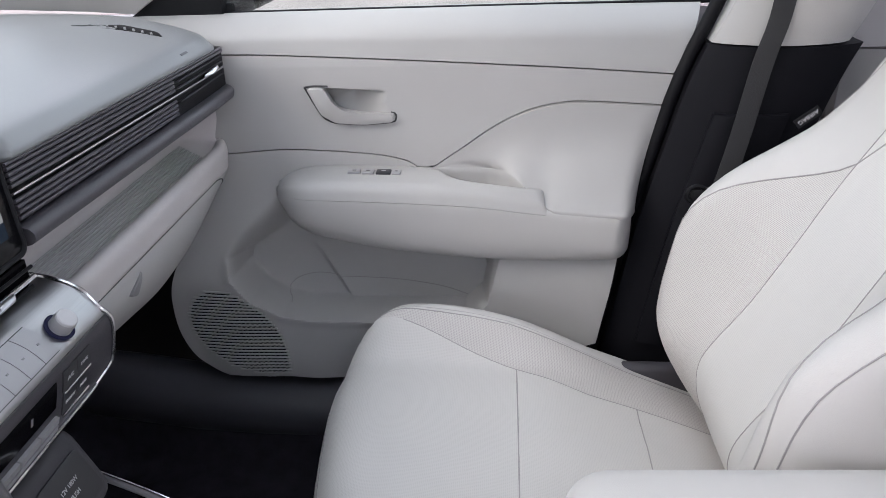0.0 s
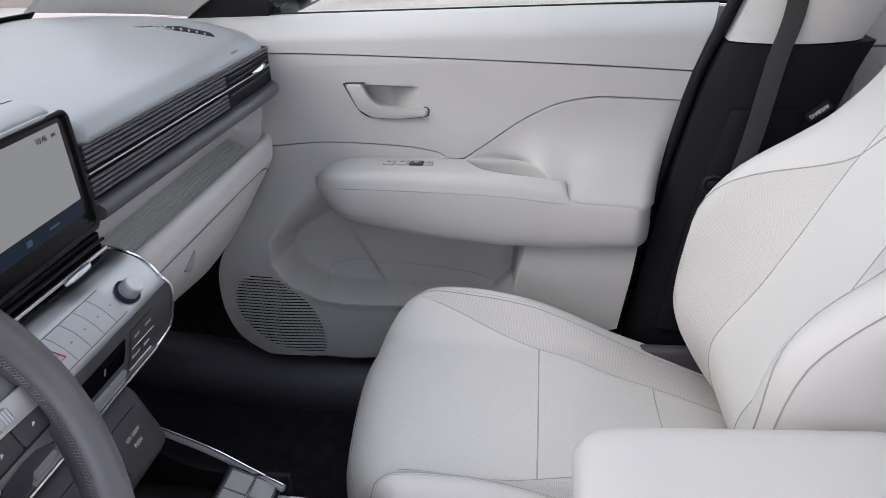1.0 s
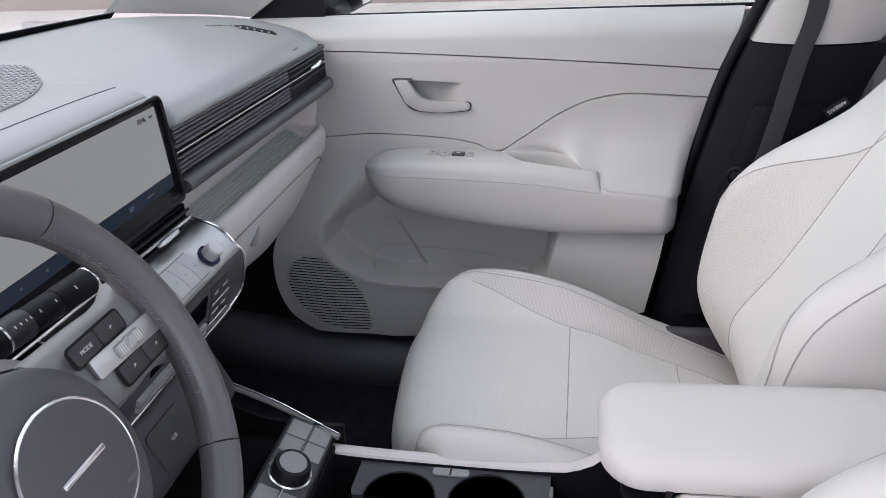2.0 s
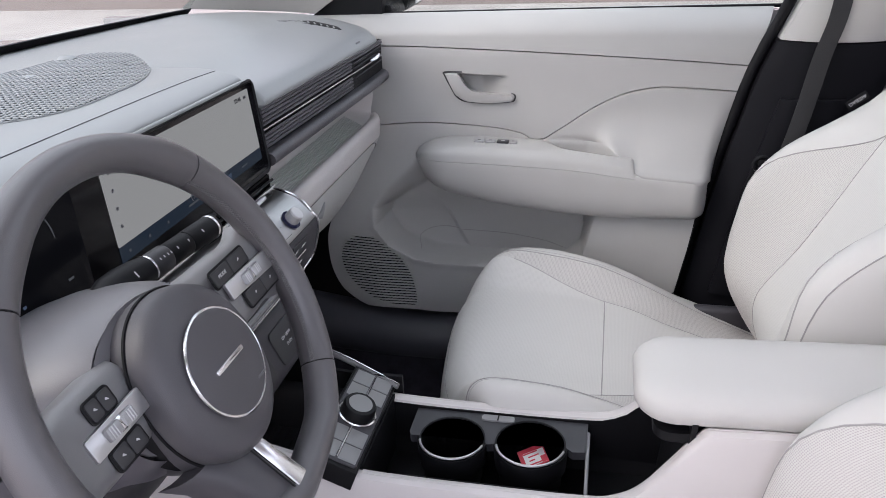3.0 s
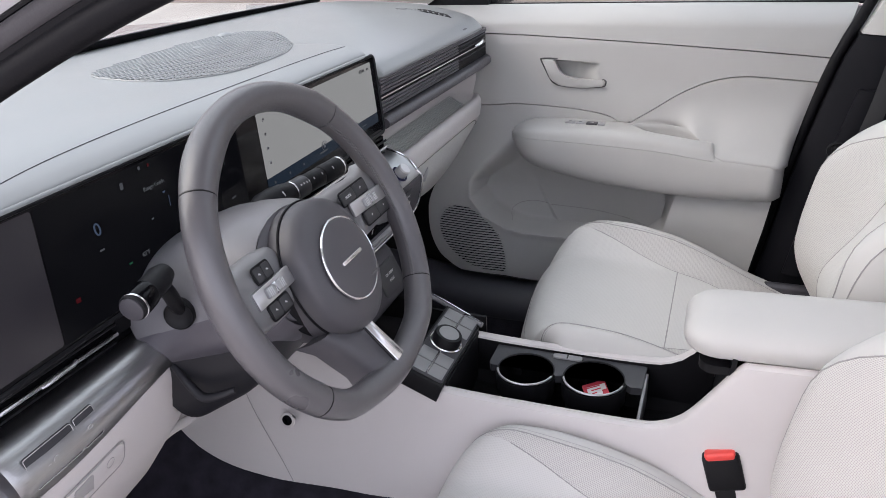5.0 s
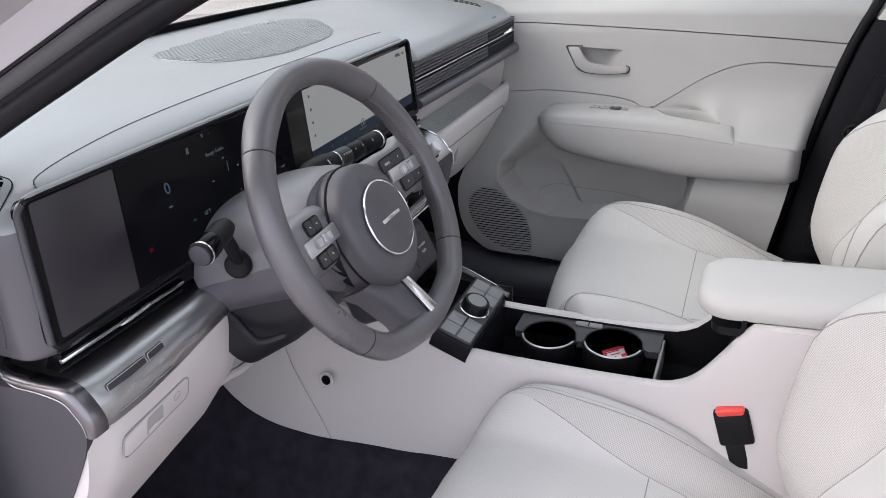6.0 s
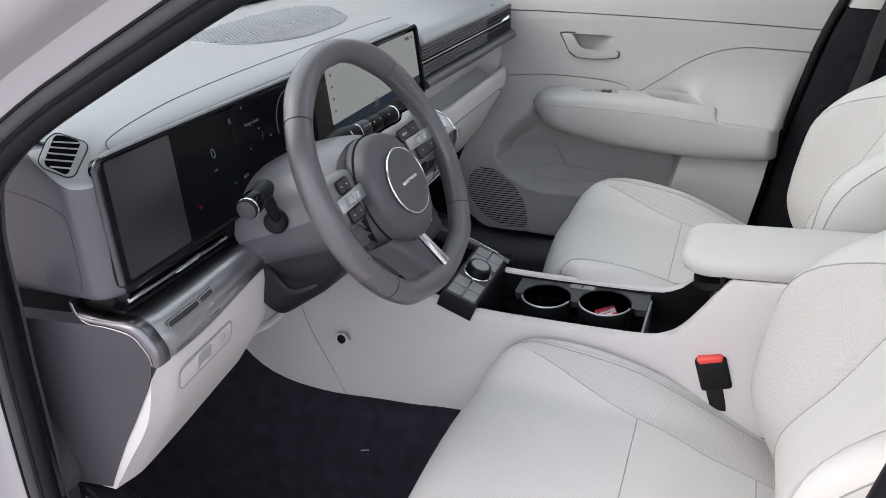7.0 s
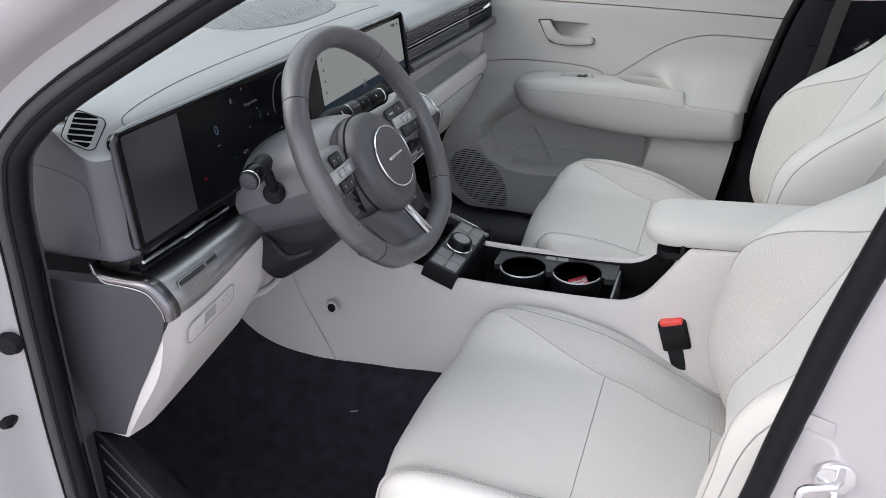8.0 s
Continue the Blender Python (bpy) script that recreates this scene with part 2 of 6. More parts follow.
def smooth_line(points, n=6):
    """A Catmull-Rom line through points (tuples of any length)."""
    ps = [np.array(p, float) for p in points]
    ps = [2 * ps[0] - ps[1]] + ps + [2 * ps[-1] - ps[-2]]
    out = []
    for a, b, c, d in zip(ps, ps[1:], ps[2:], ps[3:]):
        for k in range(n):
            t = k / n
            out.append(tuple(0.5 * (2 * b + (c - a) * t + (2 * a - 5 * b + 4 * c - d) * t * t + (3 * b - a - 3 * c + d) * t ** 3)))
    out.append(tuple(ps[-2]))
    return out


def step(a, b, x):
    t = min(1.0, max(0.0, (x - a) / (b - a)))
    return t * t * (3 - 2 * t)


def run(xs, ys):
    """A smooth function through the points (xs, ys)."""
    line = np.array(smooth_line(list(zip(xs, ys)), 10))
    return lambda x: float(np.interp(x, line[:, 0], line[:, 1]))


def spread(a, b, n):
    return [a + (b - a) * i / n for i in range(n + 1)]


def writing(name, text, size, place, right, up, material, parent, label="", depth=0.0003):
    """Letters in the built-in font, turned into a mesh, centred at place and lying along right and up."""
    cu = bpy.data.curves.new(name, "FONT")
    cu.body, cu.size, cu.extrude, cu.align_x, cu.align_y = text, size, depth, "CENTER", "CENTER"
    tmp = bpy.data.objects.new(name, cu)
    scene.collection.objects.link(tmp)
    me = bpy.data.meshes.new_from_object(tmp.evaluated_get(bpy.context.evaluated_depsgraph_get()))
    bpy.data.objects.remove(tmp)
    right, up = Vector(right).normalized(), Vector(up).normalized()
    up = (up - right * up.dot(right)).normalized()
    m = Matrix((right, up, right.cross(up))).transposed().to_4x4()
    m.translation = place
    bm = bmesh.new()
    bm.from_mesh(me)
    bmesh.ops.transform(bm, matrix=m, verts=bm.verts)
    return part(name, bm, material, parent, label)


# ---- outside: ground, distance, car shell ----
ground = part("ground", slab([[(x, y, -0.27) for x in (-400, -30, -6, 0, 6, 30, 400)] for y in (-400, -30, -6, 0, 6, 30, 400)], (0, 0, -0.2)), ASPHALT, None)
tagged(ground, "weathered grey-brown paving round the parked car", "ground", kind="structure")
# Made-up backdrop that hides the bright sky at the horizon ahead.
front_wall = part("backdrop", box((-30, 0, 1.6), (0.4, 70, 4.2), 0.02), BRICKWALL, None)
tagged(front_wall, "plain brown-grey backdrop added far ahead to hide the bright horizon", "wall", kind="structure")
# Added near and dark, to block low light from the far side.
far_wall = part("backdrop", box((-3, 10, 2.2), (40, 0.4, 5.2), 0.02), BRICKWALL, None)
tagged(far_wall, "brown-grey wall added beyond the car to block low side light", "wall", kind="structure")


TUNNEL = run((-1.1, -0.85, -0.68, -0.57, -0.455, -0.33, -0.25, 0.0, 1.0), (0.42, 0.33, 0.264, 0.227, 0.209, 0.211, 0.216, 0.22, 0.22))


def floor_z(x, y):
    """Carpet height: flat well, rising to the tunnel, the toe board and the sills."""
    a = abs(y)
    z = 0.06 + (TUNNEL(x) - 0.06) * (1 - step(0.15, 0.28, a))
    z += 0.10 * step(0.56, 0.64, a)
    z += 0.30 * step(-0.62, -1.0, x) if x < -0.62 else 0.0
    return z


rows = [[(x, y, floor_z(x, y) + 0.004 * noise.noise(Vector((x * 9, y * 9, 3)))) for y in spread(-0.66, 0.68, 90)] for x in spread(-1.0, 0.95, 90)]
carpet = part("floor", slab(rows, (0, 0, -0.03)), CARPET, None)
tagged(carpet, "charcoal carpet over the car's footwells and tunnel", "carpet", kind="structure")

# roof, rear wall and far side openings that close the cabin
ROOFZ = lambda x, y: 1.30 - 0.10 * (abs(y) / 0.62) ** 4 - 0.05 * ((x - 0.3) / 0.9) ** 2
roof_xs = [-0.28, -0.2, -0.12] + spread(-0.04, 0.44, 8) + spread(0.54, 1.25, 8)
roof_ys = [-0.60, -0.5] + spread(-0.38, 0.38, 12) + [0.5, 0.62]
# Unseen roof opening, added so that top light reaches seats and armrest.
bm = bmesh.new()
grid = [[bm.verts.new((x, y, ROOFZ(x, y))) for y in roof_ys] for x in roof_xs]
for i in range(len(roof_xs) - 1):
    for j in range(len(roof_ys) - 1):
        if not (-0.05 < roof_xs[i] < 0.43 and -0.39 < roof_ys[j] < 0.37):
            bm.faces.new((grid[i][j], grid[i][j + 1], grid[i + 1][j + 1], grid[i + 1][j]))
bmesh.ops.delete(bm, geom=[v for v in bm.verts if not v.link_faces], context="VERTS")
bmesh.ops.solidify(bm, geom=list(bm.faces), thickness=0.03)
roof = part("ceiling", bm, HEADLINER, None)
tagged(roof, "light cloth headliner of the car roof", "ceiling", kind="structure")
# Pane of the added opening; it casts no shadow.
roof_glass = part("window_roof_added", slab([[(x, y, ROOFZ(x, y) + 0.034) for y in spread(-0.42, 0.42, 10)] for x in spread(-0.08, 0.48, 8)], (0, 0, 0.005)), WINDGLASS, None)
roof_glass.visible_shadow = False
tagged(roof_glass, "unseen glass roof panel added to light the seats from above", "roof window", kind="structure")
rear_wall = part("wall_rear", slab([[(1.05 + 0.1 * step(0.8, 1.2, z), y, z) for y in spread(-0.72, 0.74, 4)] for z in spread(0.05, 0.85, 8)], (0.03, 0, 0)), DARKTRIM, None)
tagged(rear_wall, "dark trim closing the rear of the cabin", "wall", kind="structure")
rear_side = part("wall_rear_side", slab([[(x, -0.70 - 0.03 * step(0.6, 0.3, z), z) for x in spread(0.60, 1.08, 4)] for z in spread(0.1, 0.85, 8)], (0, -0.03, 0)), DARKTRIM, None)
tagged(rear_side, "dark side trim behind the driver's seat", "wall", kind="structure")

bonnet = thing("bonnet", (-1.4, 0, 0.8), "pearl white bonnet seen beyond the windscreen", "bonnet")
part("panel", slab([[(x, y, 0.845 - 0.10 * ((-0.98 - x) / 0.8) ** 2 - 0.05 * (y / 0.75) ** 4) for y in spread(-0.75, 0.75, 16)] for x in spread(-0.98, -1.75, 10)], (0, 0, -0.02)), PAINT, bonnet)
part("scuttle", box((-0.955, 0, 0.800), (0.09, 1.36, 0.02), 0.006), BLACK, bonnet, "black plastic cowl under the windscreen")

wind = thing("windscreen", (-0.85, 0, 0.86), "clear raked windscreen with a black lower border", "windscreen")


def wind_at(s, y):
    """A place on the windscreen: s from its foot to the roof."""
    return (-0.885 + 0.60 * s + 0.10 * (y / 0.65) ** 2 * (1 - 0.4 * s), y * (1 - 0.16 * s), 0.868 + 0.40 * s + 0.03 * math.sin(math.pi * s))


pane = part("pane", slab([[wind_at(s, y) for y in spread(-0.68, 0.68, 20)] for s in spread(0.0, 1.0, 10)], (-0.004, 0, 0.004)), WINDGLASS, wind)
pane.visible_shadow = False
part("border", slab([[tuple(Vector(wind_at(s, y)) + Vector((0.004, 0, -0.002))) for y in spread(-0.68, 0.68, 20)] for s in (-0.04, -0.015, 0.004)], (-0.003, 0, 0.001)), BLACK, wind, "black printed border")

# ---- passenger door ----
door = thing("front_door", (-0.1, 0.72, 0.2), "closed car door with light grey moulded trim and armrest", "car door")
BELTLINE = lambda x: 0.843 + 0.008 * (x + 0.38)
SEAM1 = run((-0.60, -0.38, -0.108, 0.157, 0.327, 0.45), (0.792, 0.787, 0.775, 0.760, 0.748, 0.74))
REAR = run((0.15, 0.28, 0.385, 0.504, 0.633, 0.75, 0.853, 0.95), (0.200, 0.222, 0.241, 0.262, 0.293, 0.324, 0.366, 0.40))
CREASE = run((-0.55, -0.392, -0.285, -0.162, -0.10, -0.064, -0.02, 0.043, 0.09, 0.124, 0.160, 0.194, 0.312, 0.40), (0.622, 0.627, 0.631, 0.624, 0.613, 0.597, 0.622, 0.665, 0.689, 0.700, 0.706, 0.707, 0.700, 0.694))
RECESS = [(-0.24, 0.63), (-0.315, 0.54), (-0.375, 0.488), (-0.405, 0.45), (-0.405, 0.415), (-0.375, 0.372), (-0.325, 0.343), (-0.276, 0.334), (-0.148, 0.334), (0.0, 0.334), (0.036, 0.37), (0.052, 0.45), (0.075, 0.56), (0.0, 0.64)]


def inside(x, z, poly):
    """Signed distance to a polygon: positive inside."""
    best, hit = 9.0, False
    for (ax, az), (bx, bz) in zip(poly, poly[1:] + poly[:1]):
        ex, ez = bx - ax, bz - az
        t = min(1, max(0, ((x - ax) * ex + (z - az) * ez) / (ex * ex + ez * ez)))
        best = min(best, math.hypot(x - ax - t * ex, z - az - t * ez))
        if (az > z) != (bz > z) and x < ax + (z - az) / (bz - az) * ex:
            hit = not hit
    return best if hit else -best


HOLLOW = [(-0.252, 0.732), (-0.122, 0.728), (-0.129, 0.708), (-0.114, 0.688), (-0.135, 0.679), (-0.205, 0.678), (-0.229, 0.696)]


def door_y(x, z):
    """How far out the door trim lies at a place along and up the door."""
    if z > 0.60:
        dig = 0.0
        if -0.27 < x < -0.10 and 0.66 < z < 0.75:
            h = inside(x, z, HOLLOW)
            dig = 0.030 * step(0.0, 0.006, h) * step(-0.118, -0.185, x)
        y = 0.706 + 0.006 * step(0.62, 0.70, z) + 0.010 * max(0.0, (z - 0.765) / 0.085) + 0.048 * max(0.0, (z - 0.806) / 0.044) ** 1.6
        return y - 0.010 * step(-0.30, -0.42, x) + dig
    proud = 0.706 - 0.050 * step(0.60, 0.38, z) - 0.008 * step(0.36, 0.22, z)
    proud -= 0.010 * step(-0.30, -0.42, x)
    w = 0.008 + 0.036 * step(0.40, 0.50, z)
    d = inside(x, z, RECESS)
    m = step(-0.3 * w, w, d)
    y = proud + (0.730 - proud) * m - 0.0035 * math.exp(-((d + 0.004) / 0.009) ** 2) * step(0.48, 0.42, z) * step(0.02, -0.10, x)
    edge = -0.274 + (0.45 - z) * 0.52
    y += 0.009 * step(edge + 0.006, edge - 0.004, x) * step(0.0, 0.012, d) * step(0.46, 0.42, z)
    return y


def door_sheet(top, bottom, front, nu, nv, y_of=door_y):
    """Rows of the door trim between two lines across it."""
    out = []
    for j in range(nv + 1):
        row, v = [], j / nv
        for i in range(nu + 1):
            u, z = i / nu, 0.6
            for _ in range(4):
                x = front(z) + u * (REAR(z) - front(z))
                z = bottom(x) + v * (top(x) - bottom(x))
            row.append((x, y_of(x, z), z))
        out.append(row)
    return out


part("upper_trim", slab(door_sheet(BELTLINE, lambda x: SEAM1(x) + 0.0012, lambda z: -0.62, 40, 12), (0, 0.03, 0)), DOORSOFT, door)
part("middle_trim", slab(door_sheet(lambda x: SEAM1(x) - 0.0012, lambda x: CREASE(x) + 0.001, lambda z: -0.62, 220, 70), (0, 0.045, 0)), DOORSOFT, door)
FRONT = run((0.15, 0.207, 0.221, 0.245, 0.272, 0.32, 0.381, 0.43, 0.472, 0.54, 0.64, 0.7), (-0.26, -0.35, -0.425, -0.468, -0.495, -0.514, -0.516, -0.503, -0.478, -0.45, -0.43, -0.43))
BOTTOM = run((-0.60, -0.457, -0.333, -0.24, 0.0, 0.17, 0.30), (0.238, 0.226, 0.218, 0.216, 0.242, 0.28, 0.32))
LOWTOP = lambda x: CREASE(x) - 0.001 if x < -0.064 else 0.598
part("lower_trim", slab(door_sheet(LOWTOP, BOTTOM, FRONT, 230, 170), (0, 0.05, 0)), DOOR, door)


TOPZ = run((-0.31, -0.28, -0.2, 0.0, 0.115, 0.27), (0.572, 0.585, 0.586, 0.577, 0.564, 0.551))


def scoop(x, s):
    """The hollow behind the rising crease: s from the crease down to the armrest."""
    zb = 0.600 + (TOPZ(x) - 0.003 - 0.600) * step(0.065, 0.142, x)
    yb = 0.703 - 0.0815 * step(0.030 - 0.16 * (1 - s), 0.148 + 0.20 * (1 - s), x)
    zt = CREASE(x) - 0.001
    p = 2.6
    f = s ** p
    return (x + 0.0, 0.7045 + (yb - 0.7045) * f, zt + (zb - zt) * s - 0.01 * (1 - s) * s)


rows = []
for j in range(25):
    s = (j / 24)
    line = [scoop(-0.062 + (REAR(0.70 - 0.145 * s) - 0.001 + 0.062) * i / 60, s) for i in range(61)]
    rows.append([(x, y + (0.004 + 0.034 * s ** 2) * max(0, (i - 55) / 5) ** 2.2, z) for i, (x, y, z) in enumerate(line)])
for dy, dz, low in ((-0.0012, -0.0020, 0.002), (-0.0016, -0.005, 0.010), (0.0, -0.009, 0.030)):
    rows.append([(x, y + dy, z + dz * step(0.110, 0.142, x) - low * step(0.142, 0.110, x)) for x, y, z in rows[24]])
part("scoop", slab(rows, (0, 0.03, 0)), DOORSOFT, door, "hollowed soft panel above the armrest")

# armrest body: a long moulding with a rounded nose
LOWZ = run((-0.31, -0.29, -0.26, -0.20, -0.112, 0.063, 0.27), (0.556, 0.528, 0.510, 0.494, 0.478, 0.462, 0.463))
rows = []
for x in spread(-0.3185, 0.20, 56) + spread(0.206, 0.267, 14):
    t, b = TOPZ(x), LOWZ(x)
    nose = math.sqrt(max(0.0, 1 - max(0.0, (-0.235 - x) / 0.085) ** 2))
    y0 = 0.712 - (0.712 - 0.618) * nose + 0.034 * max(0, (x - 0.236) / 0.031) ** 2.2
    h = t - b
    rows.append([(x, 0.722, t - 0.004), (x, y0 + 0.030, t - 0.002), (x, y0 + 0.008, t - 0.004), (x, y0 + 0.001, t - 0.012), (x, y0, t - 0.35 * h), (x, y0 + 0.002, t - 0.65 * h),
                 (x, y0 + 0.010 * nose, b + 0.012), (x, y0 + 0.022 * nose, b + 0.002), (x, y0 + 0.04 * nose, b), (x, 0.722, b + 0.01)])
rows = [[tuple(p) for p in smooth_line(r, 3)] for r in rows]
part("armrest", from_rows(rows, close=True, caps=True), DOOR, door)
part("seam", tube([(x, 0.7142 - (0.712 - 0.618) * math.sqrt(max(0.0, 1 - max(0.0, (-0.235 - x) / 0.085) ** 2)), TOPZ(x) - 0.0135) for x in spread(-0.268, 0.232, 40)], 0.0008, 6), GAP, door)

# soft pad on the armrest, cut back by the pull cup
BACKY = run((-0.32, -0.075, -0.05, -0.02, 0.01, 0.05, 0.085, 0.105, 0.13), (0.716, 0.714, 0.706, 0.668, 0.654, 0.650, 0.650, 0.655, 0.664))
PADZ = run((-0.31, -0.295, -0.27, -0.22, -0.1, 0.0, 0.08, 0.115, 0.126, 0.133), (0.578, 0.590, 0.599, 0.604, 0.602, 0.597, 0.588, 0.583, 0.578, 0.558))
rows = []
for x in spread(-0.3150, 0.132, 76):
    nose = math.sqrt(max(0.0, 1 - max(0.0, (-0.235 - x) / 0.0832) ** 2))
    y0 = 0.712 - (0.712 - 0.6185) * nose
    yb = max(BACKY(x), y0 + 0.01)
    z = PADZ(x)
    lo = TOPZ(x) - 0.013
    rows.append([(x, yb, lo - 0.004), (x, yb, z - 0.006), (x, yb - 0.002, z - 0.0015), (x, yb + 0.35 * (y0 + 0.01 - yb), z + 0.0008), (x, min(yb + 0.6 * (y0 + 0.01 - yb), y0 + 0.026), z - 0.002), (x, min(yb + 0.8 * (y0 + 0.008 - yb), y0 + 0.014), z - 0.006), (x, y0 + 0.006, 0.6 * z + 0.4 * lo), (x, y0 + 0.0015, 0.25 * z + 0.75 * lo), (x, y0 + 0.001, lo), (x, y0 + 0.02, lo - 0.004)])
pad = part("armrest_pad", from_rows([[tuple(p) for p in smooth_line(r, 3)] for r in rows], close=True, caps=True), DOORSOFT, door)
part("pull_cup", slab([[(x, y, 0.568) for x in spread(-0.06, 0.128, 8)] for y in (0.64, 0.68, 0.722)], (0, 0, -0.006)), DOOR, door)

# window switches on the pad
for k, (dx, w, m) in enumerate(((-0.178, 0.020, BUTTON), (-0.155, 0.020, BUTTON), (-0.130, 0.024, KEYDARK), (-0.109, 0.014, BUTTON))):
    part("switch", box((dx, 0.672, PADZ(dx) + 0.0008), (w, 0.018, 0.005), 0.0015), m, pad)
    part("mark", box((dx, 0.672, PADZ(dx) + 0.0035), (w * 0.3, 0.003, 0.0006), 0.0), INKDARK if m is BUTTON else INK, pad)

# inner handle in its hollow
ring = soft(HOLLOW, 0.012, 5)
lever = soft([(-0.252, 0.733), (-0.226, 0.733), (-0.214, 0.709), (-0.200, 0.696), (-0.165, 0.690), (-0.112, 0.689), (-0.115, 0.677), (-0.165, 0.673), (-0.209, 0.676), (-0.232, 0.690)], 0.007, 4)
part("handle", prism(lever, lambda u, v, w: (u, 0.722 - w, v), 0.021, 0.0028), DOORSOFT, door, "light grey lever-shaped pull handle")
part("handle_edge", tube([(x, 0.7118, z) for x, z in smooth_line([(-0.218, 0.7345), (-0.240, 0.7350), (-0.2545, 0.7335), (-0.2535, 0.728), (-0.2335, 0.690), (-0.222, 0.679), (-0.208, 0.6742), (-0.165, 0.6712), (-0.118, 0.6752), (-0.1105, 0.682), (-0.111, 0.689), (-0.118, 0.6915)], 5)], 0.0017, 6), GAP, door)
part("lock_tab", prism(soft([(-0.168, 0.6935), (-0.150, 0.6905), (-0.113, 0.6905), (-0.113, 0.686), (-0.168, 0.686)], 0.002, 2), lambda u, v, w: (u, 0.712 - w, v), 0.008, 0.001), DOORSOFT, door)

# pocket flap line and bottle rest
part("pocket_seam", tube([(x, door_y(x, z) - 0.0003, z) for x, z in smooth_line([(-0.240, 0.382), (-0.19, 0.381), (-0.13, 0.378), (-0.08, 0.371), (-0.038, 0.362), (0.0, 0.348)], 5)], 0.0007, 6), SEAM, door)
part("bottle_rest", tube([(x, door_y(x, z) - 0.0004, z) for x, z in smooth_line([(-0.318, 0.345), (-0.328, 0.352), (-0.327, 0.362), (-0.307, 0.377), (-0.274, 0.385), (-0.240, 0.382)], 5)], 0.0008, 6), SEAM, door)

# loudspeaker grille: dark ground and thin slats
GRILLE = [(-0.491, 0.350), (-0.477, 0.379), (-0.454, 0.394), (-0.423, 0.397), (-0.390, 0.380), (-0.359, 0.350), (-0.333, 0.312), (-0.321, 0.270), (-0.318, 0.223), (-0.360, 0.224), (-0.421, 0.243), (-0.466, 0.279), (-0.488, 0.315)]
gp = soft(GRILLE, 0.02, 4)
gx, gz = -0.405, 0.310
part("speaker_cloth", from_rows([[(gx + (x - gx) * f, door_y(gx + (x - gx) * f, gz + (z - gz) * f) - 0.0012, gz + (z - gz) * f) for x, z in gp] for f in [0.97] + spread(0.94, 0.02, 24)], close=True, caps=True), BLACK, door, "black cloth behind the loudspeaker slats")
for k in range(31):
    z0 = 0.206 + 0.0064 * k
    xs = [x for x in spread(-0.53, -0.31, 110) if inside(x, z0 - 0.05 * (x + 0.415), GRILLE) > -0.002]
    if len(xs) > 3:
        wave = [(x, door_y(x, z0 - 0.05 * (x + 0.415)) - 0.0022, z0 - 0.05 * (x + 0.415) + 0.0005 * math.sin(x * 700 + k * 1.3)) for x in xs[::2] + xs[-1:]]
        part("slat", tube(wave, 0.0019, 6), DOOR, door)

# window, sail, mirror, far-side glass and the pillar round the opening
side_glass = thing("side_window", (0, 0.765, 0.85), "lowered dark-edged side window glass above the door trim", "car window")
sg = part("pane", slab([[(x, 0.775 - 0.17 * ((z - 0.84) / 0.38) ** 1.3, z) for x in spread(-0.42, 0.40 + 0.0, 8)] for z in spread(0.845, 1.20, 8)], (0, 0.004, 0)), GLASS, side_glass)
sg.visible_shadow = False
part("weather_strip", tube([(x, 0.768, BELTLINE(x) - 0.001) for x in spread(-0.42, 0.40, 10)], 0.0035, 8), RUBBER, side_glass)
sail = thing("mirror_sail", (-0.44, 0.74, 0.85), "black triangular mirror cover at the door's front corner", "trim")
part("cover", slab([[(x, 0.752 - 0.10 * (z - 0.84), z) for x in (-0.54 + 1.6 * (z - 0.84), -0.46 + 0.85 * (z - 0.84), -0.388 + 0.12 * (z - 0.84))] for z in spread(0.838, 1.0, 4)], (0, 0.025, 0)), BLACK, sail)
far_pillar = thing("screen_pillar", (-0.6, 0.72, 0.86), "pale trim of the raked far screen pillar", "pillar")
part("trim", slab([[(x + 0.22 * v, y - 0.06 * v, z + 0.14 * v) for x, y, z in ((-0.53, 0.745, 0.846), (-0.60, 0.735, 0.853), (-0.70, 0.715, 0.860), (-0.80, 0.69, 0.866))] for v in spread(0, 1, 6)], (0, 0.012, 0)), HEADLINER, far_pillar)
mirror = thing("wing_mirror", (-0.38, 0.95, 0.85), "dark door mirror outside the passenger window", "mirror")
part("housing", box((-0.40, 0.955, 0.905), (0.10, 0.20, 0.15), 0.035, 4), BLACK, mirror)
part("stem", box((-0.40, 0.83, 0.845), (0.06, 0.12, 0.03), 0.01), BLACK, mirror)
part("glass", box((-0.347, 0.955, 0.905), (0.006, 0.165, 0.115), 0.003), CHROME, mirror, "mirror glass")

# B-pillar on the passenger side
pillar = thing("centre_pillar", (0.45, 0.68, 0.1), "dark lower pillar trim with a pale upper cover", "pillar")


def pillar_front(z):
    return REAR(z) + 0.022


def pillar_y(u, z):
    return 0.69 - 0.035 * math.sin(math.pi * min(1, max(0, u))) ** 0.7 + 0.02 * step(0.3, 0.15, z)


rows = [[(pillar_front(z) + u * (0.20 + 0.02 * step(0.4, 0.8, z)), pillar_y(u, z), z) for u in spread(0, 1, 16)] for z in spread(0.12, 0.797, 24)]
part("lower_cover", slab(rows, (0, 0.05, 0)), PILLARTRIM, pillar)
part("upper_cover", slab([[(pillar_front(z) + 0.002 + u * 0.195, pillar_y(u, z) - 0.004 - 0.12 * max(0, z - 0.80), z) for u in spread(0, 1, 16)] for z in spread(0.8, 1.22, 12)], (0, 0.05, 0)), HEADLINER, pillar, "pale upper pillar cover")
